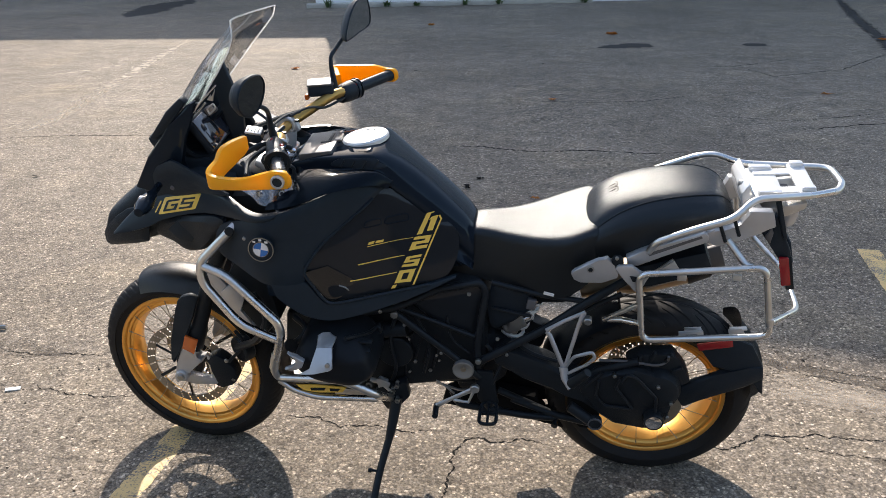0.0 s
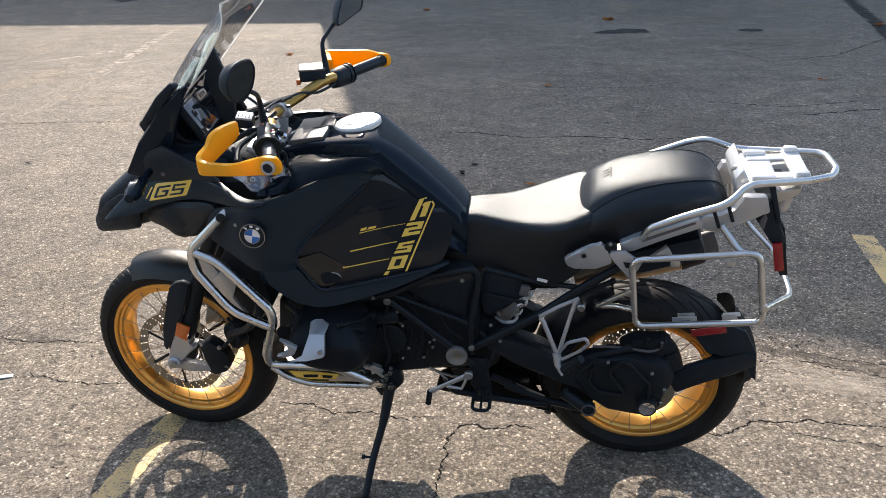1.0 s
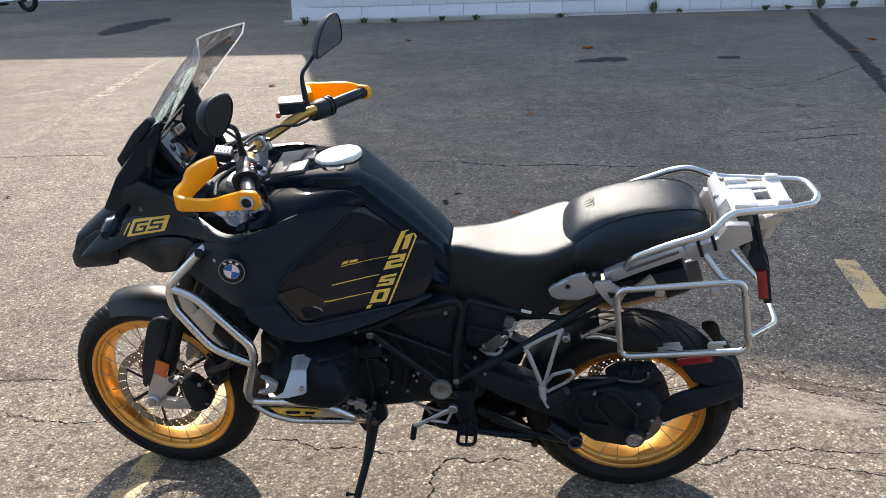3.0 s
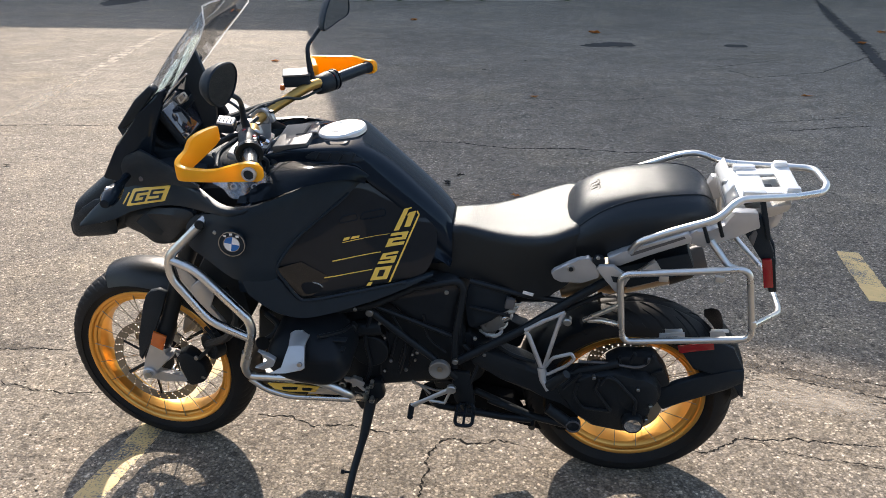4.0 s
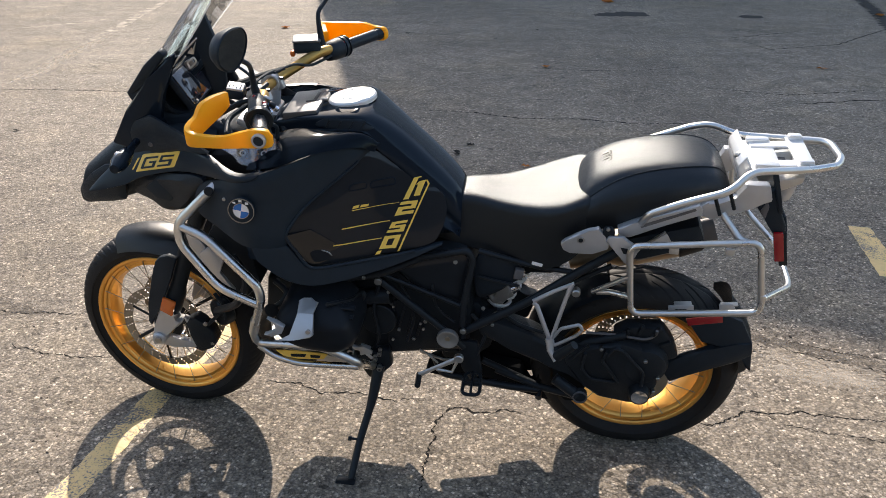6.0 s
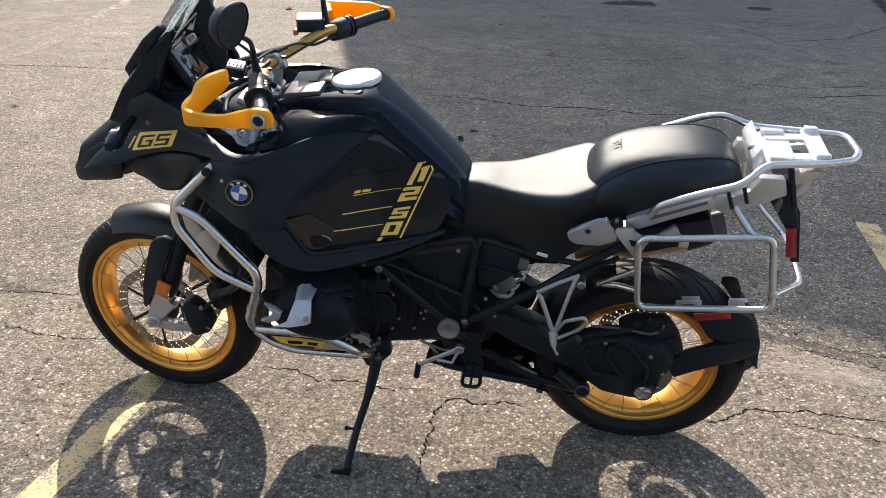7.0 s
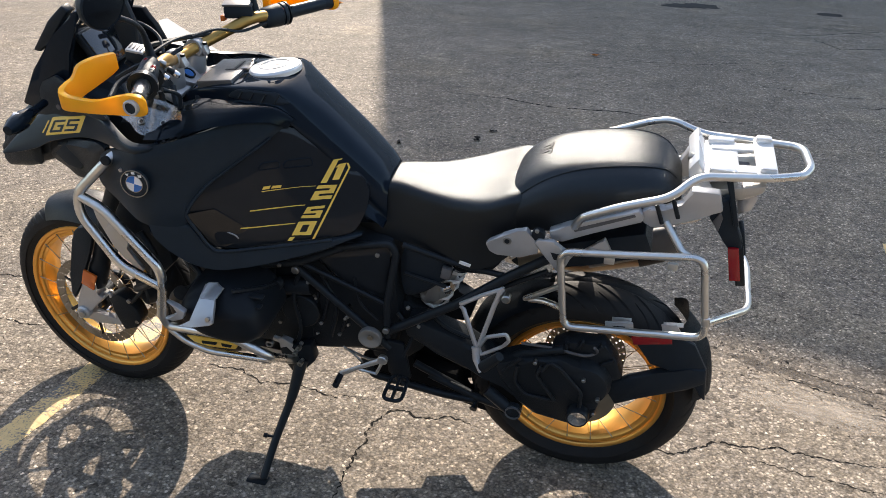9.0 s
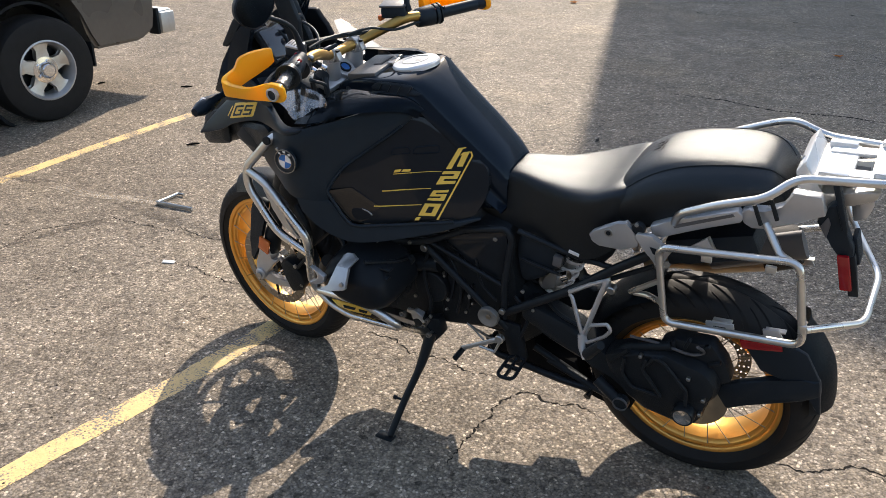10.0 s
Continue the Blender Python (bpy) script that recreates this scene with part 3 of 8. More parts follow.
def tyre_mesh(c, R, w, rim_r, rim_w, grooves, slant, seg=480):
    bm = bmesh.new()
    half = []
    for k in range(25):
        u = k / 24
        a = u * math.pi / 2
        y = w * math.sin(a) ** 0.9
        r = R - (R - rim_r - 0.012) * (1 - math.cos(a) ** 0.75) if u < 1 else rim_r + 0.012
        half.append((r, y))
    half[-1] = (rim_r + 0.020, w * 0.93)
    half.append((rim_r - 0.004, rim_w * 0.98))
    prof = [(r, -y) for r, y in half[::-1]] + half[1:]
    rings = []
    for k in range(seg):
        ring = []
        for r, y in prof:
            t = abs(y) / w
            a = 2 * math.pi * (k / seg - slant * t / grooves)
            ph = (k / seg * grooves + (0.5 if y > 0 else 0)) % 1.0
            if r > rim_r + 0.03 and ((ph < 0.11 and 0.10 < t < 0.93) or (0.46 < ph < 0.54 and 0.45 < t < 0.90) or t < 0.03):
                r -= 0.0022 if w < 0.07 else 0.0040
            ring.append(bm.verts.new((c.x + r * math.cos(a), y, c.z + r * math.sin(a))))
        rings.append(ring)
    for k in range(seg):
        p, q = rings[k], rings[(k + 1) % seg]
        for i in range(len(prof) - 1):
            bm.faces.new((p[i], p[i + 1], q[i + 1], q[i]))
    return bm


def wheel(name, c, R, w, rim_r, rim_w, hub_r, hub_w, grooves, slant, spokes, m=None):
    hub = lathe([(0.012, -hub_w - 0.02), (0.026, -hub_w - 0.02), (0.028, -hub_w), (hub_r, -hub_w), (hub_r, -hub_w + 0.012), (hub_r * 0.62, -hub_w + 0.02), (hub_r * 0.62, hub_w - 0.02), (hub_r, hub_w - 0.012), (hub_r, hub_w), (0.028, hub_w), (0.026, hub_w + 0.02), (0.012, hub_w + 0.02)], c, seg=40, closed=True)
    top = part(name, hub, FRAME, bike, "spoked wheel with gold rim and black tyre")
    part("tyre", tyre_mesh(c, R, w, rim_r, rim_w, grooves, slant), RUBBER, top, "black rubber tyre with slanted tread grooves")
    b = rim_r - 0.030
    lip = [(rim_r, rim_w + 0.004), (rim_r - 0.008, rim_w + 0.003), (rim_r - 0.012, rim_w - 0.001), (rim_r - 0.013, rim_w - 0.006), (rim_r - 0.021, rim_w - 0.008), (rim_r - 0.024, rim_w - 0.012)]
    crown = [(b - 0.0030, 0.74), (b - 0.0068, 0.50), (b - 0.0096, 0.28), (b - 0.0112, 0.10)]
    inner = lip + [(r, rim_w * u) for r, u in crown]
    outer = [(b + 0.004, -rim_w * 0.45), (b + 0.008, -rim_w * 0.80), (rim_r + 0.004, -rim_w)]
    prof = inner + [(r, -y) for r, y in inner[::-1]] + outer[::-1] + [(r, -y) for r, y in outer]
    part("rim", lathe(prof, c, seg=96, closed=True), GOLD, top, "gold anodised spoked rim")
    for k in range(spokes):
        a = 2 * math.pi * (k + 0.5) / spokes
        side = -1 if k % 2 else 1
        lead = (0.32 if (k // 2) % 2 else -0.32)
        p = c + Vector((math.cos(a) * (rim_r - 0.016), side * rim_w * 0.86, math.sin(a) * (rim_r - 0.016)))
        q = c + Vector((math.cos(a + lead) * hub_r * 0.9, -side * hub_w * 0.2 + side * hub_w * 0.9, math.sin(a + lead) * hub_r * 0.9))
        part("spoke", tube([p, p.lerp(q, 0.08), p.lerp(q, 0.085), q], [0.0018, 0.0018, 0.0012, 0.0012], 6), SPOKE, top)
    if m:
        top.matrix_basis = m
    return top


fw = wheel("front_wheel", FRONT, 0.325, 0.060, 0.254, 0.046, 0.050, 0.050, 32, 1.0, 40, steer)
rw = wheel("rear_wheel", REAR, 0.322, 0.086, 0.233, 0.062, 0.075, 0.055, 20, 1.5, 40)


def pierced_disc(c, y, r0, r1, parent):
    """A drilled disc: a ring of faces with real holes."""
    bm = bmesh.new()
    nseg, bands = 56, [(r0, 0), (r0 + (r1 - r0) * 0.36, 1), (r0 + (r1 - r0) * 0.66, 2), (r1, 3)]
    for b in range(3):
        ra, rb = bands[b][0], bands[b + 1][0]
        for k in range(nseg):
            a0, a1 = 2 * math.pi * (k + b * 0.33) / nseg, 2 * math.pi * (k + 1 + b * 0.33) / nseg
            quad = [(ra, a0), (rb, a0), (rb, a1), (ra, a1)]
            outer = [Vector((c.x + r * math.cos(a), y, c.z + r * math.sin(a))) for r, a in quad]
            mid = sum(outer, Vector()) / 4
            hole = k % 2 == 0
            if not hole:
                bm.faces.new([bm.verts.new(p) for p in outer])
                continue
            ring = []
            rim = []
            for e in range(4):
                p, q = outer[e], outer[(e + 1) % 4]
                for s in (0.0, 0.5):
                    rim.append(p.lerp(q, s))
            hr = 0.0036
            ring = [mid + (p - mid).normalized() * hr for p in rim]
            va, vb = [bm.verts.new(p) for p in rim], [bm.verts.new(p) for p in ring]
            for e in range(8):
                bm.faces.new((va[e], va[(e + 1) % 8], vb[(e + 1) % 8], vb[e]))
    bmesh.ops.remove_doubles(bm, verts=bm.verts, dist=1e-5)
    geom = bmesh.ops.extrude_face_region(bm, geom=list(bm.faces))
    bmesh.ops.translate(bm, vec=(0, 0.0045, 0), verts=[v for v in geom["geom"] if isinstance(v, bmesh.types.BMVert)])
    return part("brake_disc", bm, DISC, parent, "drilled steel brake disc")


for y in (-0.062, 0.058):
    d = pierced_disc(FRONT, y, 0.122, 0.1525, fw)
    for k in range(6):
        a = 2 * math.pi * k / 6 + 0.3
        bm = tube([FRONT + Vector((math.cos(a) * 0.046, y, math.sin(a) * 0.046)), FRONT + Vector((math.cos(a + 0.2) * 0.126, y, math.sin(a + 0.2) * 0.126))], 0.0055, 6, flat=0.4)
        part("disc_arm", bm, FRAME, fw)
pierced_disc(REAR, 0.090, 0.080, 0.118, rw)

# front fork: leg, black guard plate, silver foot with its webs, caliper, reflector
for s in (-1, 1):
    back = 0.0 if s < 0 else 0.034
    side = lambda pts: [(x + back, z) for x, z in pts]
    at = lambda x, y, z: Vector((x + back, s * y, z))
    leg = part("fork_leg", tube([at(*p) for p in ((-1.442, 0.112, 0.453), (-1.410, 0.112, 0.531), (-1.408, 0.112, 0.536), (-1.348, 0.112, 0.690), (-1.190, 0.112, 1.020))], [0.030, 0.029, 0.025, 0.025, 0.025], 18), FRAME, bike, "black telescopic fork leg")
    part("fork_guard", slab(side([(-1.452, 0.628), (-1.443, 0.652), (-1.425, 0.670), (-1.397, 0.678), (-1.374, 0.666), (-1.405, 0.594), (-1.439, 0.524), (-1.475, 0.455), (-1.504, 0.404), (-1.510, 0.425), (-1.495, 0.496)]), s * 0.140 - 0.009, s * 0.140 + 0.009, 0.005), PLASTIC, leg)
    part("fork_foot", slab(side([(-1.457, 0.497), (-1.423, 0.475), (-1.432, 0.418), (-1.398, 0.435), (-1.405, 0.417), (-1.453, 0.375), (-1.486, 0.334), (-1.515, 0.317), (-1.518, 0.344), (-1.495, 0.405)]), s * 0.122 - 0.022, s * 0.122 + 0.018, 0.009), SILVER, leg, "silver fork foot with axle clamp")
    part("axle_clamp", knob(at(*(-1.488, 0.128, 0.355)), 0.0215, 0.026, (0, 1, 0), 0.2, 24), SILVER, leg)
    part("axle_bolt", knob(at(*(-1.488, 0.156, 0.355)), 0.012, 0.004, seg=6), BOLT, leg)
    for web in ([(-1.495, 0.324), (-1.474, 0.359), (-1.454, 0.348), (-1.385, 0.343), (-1.372, 0.326), (-1.378, 0.317), (-1.453, 0.311)], [(-1.397, 0.439), (-1.384, 0.432), (-1.372, 0.340), (-1.386, 0.334)]):
        part("caliper_bracket", slab(side(web), s * 0.126 - 0.010, s * 0.126 + 0.010, 0.004), SILVER, leg, "silver cast caliper bracket")
    part("bracket_pin", knob(at(*(-1.417, 0.12, 0.36)), 0.007, 0.010), CHROME, leg)
    cal = part("brake_caliper", slab(side([(-1.400, 0.418), (-1.363, 0.440), (-1.340, 0.425), (-1.310, 0.389), (-1.301, 0.350), (-1.320, 0.320), (-1.368, 0.300), (-1.381, 0.330), (-1.386, 0.371)]), s * 0.112 - 0.026, s * 0.112 + 0.022, 0.009), ENGINE, leg, "black radial brake caliper")
    for k in range(2):
        p = ((-1.331, -0.135, 0.417), (-1.32, -0.135, 0.342))[k]
        part("caliper_bolt", knob(at(p[0], 0.134, p[2]), 0.007, 0.004), BOLT, cal)
    for k in range(4):
        a, b = (-1.371, -0.136, 0.408), (-1.361, -0.136, 0.351)
        u = (k + 0.5) / 4
        part("caliper_mark", box(at(a[0] + (b[0] - a[0]) * u, 0.1345, a[2] + (b[2] - a[2]) * u), (0.008, 0.002, 0.006), 0.0008, (0, 66, 0)), BADGE_W, cal)
    part("fork_reflector", slab(side([(-1.441, 0.526), (-1.402, 0.508), (-1.424, 0.454), (-1.460, 0.475)]), s * 0.152 - 0.004, s * 0.152 + 0.004, 0.002), ORANGE, leg, "orange side reflector")

# front mudguard over the tyre
rows = []
for k in range(15):
    a = radians(113 - k * 3.4)
    w = 0.074 + 0.006 * math.sin(k / 14 * math.pi)
    r0 = 0.348
    row = []
    for j in range(13):
        u = -1 + j / 6
        rr = r0 - 0.055 * abs(u) ** 3
        row.append(steer @ (FRONT + Vector((math.cos(a) * rr, u * w, math.sin(a) * rr))))
    rows.append(row)
bm = loft(rows, closed=False)
bmesh.ops.solidify(bm, geom=list(bm.faces), thickness=0.004)
part("front_mudguard", bm, MUDG, bike, "dark grey front mudguard")


# widths of the bodywork along the bike
WIDE = [(-1.66, 0.070), (-1.58, 0.110), (-1.45, 0.150), (-1.352, 0.185), (-1.26, 0.222), (-1.17, 0.268), (-1.08, 0.322), (-1.05, 0.328), (-0.98, 0.290), (-0.88, 0.222), (-0.82, 0.190), (-0.75, 0.142), (-0.69, 0.114), (-0.64, 0.096), (-0.52, 0.076)]
FLARE = [(-1.5, 0.55), (-1.3, 0.50), (-1.15, 0.18), (-1.0, 0.18), (-0.88, 0.30), (-0.70, 0.44)]


def eased(x, table):
    """Table value with its corners rounded off."""
    return sum(lerp_table(x + d, table) for d in (-0.036, -0.018, 0.0, 0.018, 0.036)) / 5


def body_y(x, z):
    return -(eased(x, WIDE) - eased(x, FLARE) * (z - 0.965))


def both(name, outline, depth, material, label, thick=0.012, pillow=0.006, **kw):
    a = part(name, panel(outline, depth, thick, pillow, **kw), material, bike, label)
    b = part(name, panel(outline, lambda x, z: -depth(x, z), thick, pillow, **kw), material, bike, label)
    return a, b


def resample(points, n):
    """n points at even steps along a smooth line."""
    q = curve_through([(p[0], 0, p[-1]) for p in points], 8)
    run = [0.0]
    for a, b in zip(q, q[1:]):
        run.append(run[-1] + (b - a).length)
    out, k = [], 0
    for i in range(n):
        d = run[-1] * i / (n - 1)
        while k < len(q) - 2 and run[k + 1] < d:
            k += 1
        span = run[k + 1] - run[k]
        out.append(q[k].lerp(q[k + 1], 0 if span < 1e-9 else min(1, (d - run[k]) / span)))
    return out


def band(name, upper, lower, depth, material, label, thick=0.012, bulge=0.004, n=44):
    """A curved strip between an upper and a lower edge, both sides of the bike, its edges rolled in."""
    up, lo = resample(upper, n), resample(lower, n)
    for s in (1, -1):
        rows = []
        for u, off in ((0.0, thick), (0.0, 0.003), (0.03, 0.0), (0.15, -0.5 * bulge), (0.35, -bulge), (0.6, -bulge), (0.85, -0.5 * bulge), (0.97, 0.0), (1.0, 0.003), (1.0, thick)):
            row = []
            for a, b in zip(up, lo):
                p = a.lerp(b, u)
                row.append(Vector((p.x, s * (depth(p.x, p.z) + off), p.z)))
            rows.append(row)
        bm = loft(rows, closed=False)
        part(name, bm, material, bike, label)


# fuel tank
def ring_y(x, zt, wt):
    """Half section of the tank at x, mirrored: a flat top with a steep vented wall ahead, a rounded ridge behind the filler, flanks just inside the covers."""
    inset = 0.024
    b = min(1, max(0, (x + 0.815) / 0.09))
    b = b * b * (3 - 2 * b)
    ahead = [(0, 0), (0.5, 0.001), (0.80, 0.003), (0.92, 0.009), (0.97, 0.034), (1.12, 0.046), (1.40, 0.064)]
    behind = [(0, 0), (0.28, 0.002), (0.54, 0.009), (0.74, 0.026), (0.87, 0.052), (0.93, 0.080), (0.92, 0.106)]
    half = []
    for (u0, d0), (u1, d1) in zip(ahead, behind):
        half.append((wt * (u0 + (u1 - u0) * b), zt - d0 - (d1 - d0) * b))
    zs, zb = half[-1][1], 0.800
    half[-1] = (max(half[-2][0] + 0.004, abs(body_y(x, zs)) - 0.028) if b < 0.5 else min(half[-1][0], max(half[-2][0] - 0.01, abs(body_y(x, zs)) - inset)), zs)
    zm = (zs + zb) / 2
    half += [(abs(body_y(x, zm)) - inset, zm), (abs(body_y(x, zb)) - inset - 0.02, zb)]
    return [Vector((x, -y, z)) for y, z in half] + [Vector((x, y, z)) for y, z in half[:0:-1]]


TANK = [(-1.080, 1.060, 0.060), (-1.050, 1.092, 0.075), (-0.980, 1.116, 0.092), (-0.900, 1.130, 0.106), (-0.830, 1.138, 0.113), (-0.795, 1.136, 0.115), (-0.760, 1.121, 0.117), (-0.700, 1.074, 0.115), (-0.620, 0.999, 0.112), (-0.560, 0.936, 0.106), (-0.535, 0.903, 0.098)]


def smooth_rows(rings, per=5):
    cols = [curve_through([q[k] for q in rings], per) for k in range(len(rings[0]))]
    return [[c[i] for c in cols] for i in range(len(cols[0]))]


def round_half(ring, n):
    half = list(curve_through(ring[:n], 4))
    return half + [Vector((p.x, -p.y, p.z)) for p in half[:0:-1]]


def tank_y(x, z):
    """Half width of the tank at x and height z, on its shoulder."""
    row = [lerp_table(x, [(q[0], q[k]) for q in TANK]) for k in (1, 2)]
    ring = ring_y(x, *row)[:9]
    return lerp_table(z, sorted((p.z, -p.y) for p in ring[1:]))


bm = loft(smooth_rows([round_half(ring_y(*row), 9) for row in TANK]))
tank = part("fuel_tank", bm, GLOSS, bike, "gloss black fuel tank")
part("filler_cap", lathe([(0.0, 0.006), (0.052, 0.0055), (0.063, 0.003), (0.067, -0.002), (0.067, -0.012), (0.0, -0.012)], (-0.848, 0.018, 1.139), (-0.14, 0.05, 1), 40), RACKM, tank, "bright metal fuel filler cap")
part("cap_hinge", box((-0.925, 0.022, 1.130), (0.020, 0.045, 0.010), 0.003), BOLT, tank)
part("cap_ring", lathe([(0.036, 0.004), (0.039, 0.004), (0.039, 0.0065), (0.036, 0.0065)], (-0.848, 0.018, 1.140), (-0.14, 0.05, 1), 40, True), ALU, tank)
part("cap_lock", box((-0.836, 0.010, 1.1455), (0.020, 0.012, 0.003), 0.001, (0, -8, 0)), GREY, tank)
part("tray_slot", box((-0.948, 0.020, 1.1302), (0.010, 0.060, 0.004), 0.001, (0, -8, 0)), FRAME, tank)
part("tray_slot", box((-0.960, -0.006, 1.1286), (0.026, 0.008, 0.004), 0.001, (0, -8, 0)), FRAME, tank)
part("tank_tray", box((-0.972, 0, 1.115), (0.098, 0.15, 0.024), 0.005, (0, -8, 0)), TRAY, tank, "grey tray cover ahead of the filler cap")
for s in (-1, 1):
    part("tank_vent", panel([(-0.922, 1.100), (-0.905, 1.118), (-0.875, 1.124), (-0.80, 1.127), (-0.785, 1.114), (-0.768, 1.100), (-0.84, 1.099)], lambda x, z: s * (tank_y(x, z) + 0.003), 0.012, 0.001), PLASTIC, tank, "ribbed black tank vent")
    for k in range(4):
        q = Vector((-0.895, 0, 1.108)).lerp(Vector((-0.80, 0, 1.110)), k / 3)
        part("vent_rib", tube([(q.x, s * (tank_y(q.x, q.z - 0.008) + 0.003), q.z - 0.008), (q.x + 0.012, s * (tank_y(q.x + 0.012, q.z + 0.012) + 0.003), q.z + 0.012)], 0.003, 6), FRAME, tank)

# big side covers
INNER = [(-0.780, -0.132, 1.047), (-0.730, -0.108, 1.025), (-0.684, -0.098, 0.998), (-0.636, -0.101, 0.956), (-0.587, -0.108, 0.918), (-0.572, -0.124, 0.875), (-0.585, -0.149, 0.823), (-0.611, -0.168, 0.792), (-0.680, -0.192, 0.781), (-0.773, -0.230, 0.778), (-0.878, -0.279, 0.775), (-0.922, -0.295, 0.793), (-0.962, -0.299, 0.864), (-0.966, -0.296, 0.887), (-0.929, -0.262, 0.937), (-0.879, -0.220, 0.975), (-0.823, -0.173, 1.014)]
both("side_cover", INNER, lambda x, z: body_y(x, z) + 0.004, COVERGLOSS, "gloss black tank side cover", 0.02, 0.004)
UPPERC = [(-1.212, -0.242, 0.979), (-1.122, -0.286, 1.025), (-1.037, -0.302, 1.049), (-0.932, -0.232, 1.067), (-0.871, -0.183, 1.079), (-0.827, -0.155, 1.073), (-0.783, -0.129, 1.060), (-0.776, -0.128, 1.050), (-0.827, -0.178, 1.008), (-0.883, -0.225, 0.968), (-0.931, -0.265, 0.934), (-0.966, -0.297, 0.886), (-0.975, -0.309, 0.851), (-1.053, -0.339, 0.858), (-1.159, -0.292, 0.886), (-1.223, -0.257, 0.916)]
both("radiator_shroud", UPPERC, lambda x, z: body_y(x, z) - 0.005, SATIN, "satin black radiator shroud", 0.014, 0.004)
band("lower_shroud", [(-1.055, 0.866), (-0.983, 0.855), (-0.965, 0.846), (-0.945, 0.812), (-0.924, 0.782), (-0.885, 0.769), (-0.757, 0.772), (-0.666, 0.777), (-0.579, 0.796)], [(-1.040, 0.820), (-1.000, 0.775), (-0.960, 0.744), (-0.890, 0.724), (-0.757, 0.738), (-0.666, 0.758), (-0.579, 0.790)], lambda x, z: body_y(x, z) - 0.001, SATIN, "satin black lower side trim", 0.014, 0.0012)
for s in (-1, 1):
    crease = curve_through([(p[0], s * (abs(body_y(p[0], p[2])) + 0.0045), p[2]) for p in ((-0.800, -0.151, 1.032), (-0.827, -0.177, 1.012), (-0.880, -0.220, 0.977), (-0.930, -0.262, 0.939), (-0.966, -0.296, 0.891), (-0.967, -0.301, 0.869), (-0.948, -0.299, 0.832), (-0.926, -0.297, 0.794), (-0.903, -0.290, 0.776), (-0.830, -0.259, 0.775), (-0.742, -0.218, 0.775), (-0.651, -0.182, 0.781))], 4)
    part("cover_crease", tube(crease, 0.0042, 8), SATIN, bike)
for s in (-1, 1):
    low = curve_through([(-1.060, 0.283, 1.056), (-0.986, 0.293, 1.074), (-0.886, 0.243, 1.092), (-0.800, 0.170, 1.078), (-0.760, 0.135, 1.050)], 6)
    high = curve_through([(-1.030, 0.165, 1.098), (-0.965, 0.150, 1.113), (-0.880, 0.138, 1.108), (-0.795, 0.122, 1.100), (-0.745, 0.110, 1.062)], 6)
    rows = []
    for u in (0.0, 0.12, 0.3, 0.5, 0.7, 0.88, 1.0):
        rows.append([Vector((a.x + (b.x - a.x) * u, s * (a.y + (b.y - a.y) * u), a.z + (b.z - a.z) * u + 0.012 * math.sin(math.pi * u) - (0.035 if s > 0 else 0))) for a, b in zip(low, high)])
    bm = loft(rows, closed=False)
    bmesh.ops.solidify(bm, geom=list(bm.faces), thickness=0.004)
    part("tank_shoulder", bm, GLOSS, bike, "gloss black tank shoulder panel")
    ins = panel([(-0.968, 0.880), (-0.914, 0.883), (-0.834, 0.815), (-0.853, 0.799), (-0.900, 0.779), (-0.922, 0.788), (-0.966, 0.861)], lambda x, z: s * (abs(body_y(x, z)) + 0.001 + 0.10 * (z - 0.83)), 0.008, 0.0006, rings=3, smooth_outline=False)
    inset = part("cover_inset", ins, INSETM, bike, "gloss inset at the cover's lower corner")
    # dark oval laid on as the hole's shade, nothing is cut
    hole = panel([(-0.915, 0.816), (-0.905, 0.824), (-0.877, 0.815), (-0.865, 0.799), (-0.877, 0.790), (-0.905, 0.791)], lambda x, z: s * (abs(body_y(x, z)) + 0.0032 + 0.10 * (z - 0.83)), 0.004, 0.0004, rings=3)
    part("inset_hole_shade", hole, NOSEM, inset)
    # bright metal tube drawn as the white glint on the hole's rim
    part("inset_glint", tube(curve_through([(x, s * (abs(body_y(x, z)) + 0.0036 + 0.10 * (z - 0.83)), z) for x, z in ((-0.888, 0.821), (-0.872, 0.811), (-0.863, 0.800))], 4), [0.0008] + [0.0020] * 7 + [0.0008], 6), BOLT, inset)
# raised outline of the moulded mark, drawn as plain loops
for quad in (((-0.818, -0.183, 0.976), (-0.782, -0.160, 0.975), (-0.778, -0.164, 0.958), (-0.824, -0.193, 0.959)), ((-0.769, -0.153, 0.973), (-0.712, -0.121, 0.973), (-0.708, -0.128, 0.954), (-0.773, -0.162, 0.956))):
    lo = rounded([Vector((p[0], body_y(p[0], p[2]) - 0.0005, p[2])) for p in quad], 0.010, True, 4)
    part("moulded_mark", tube(lo, 0.0016, 6, True), GLOSS, bike)
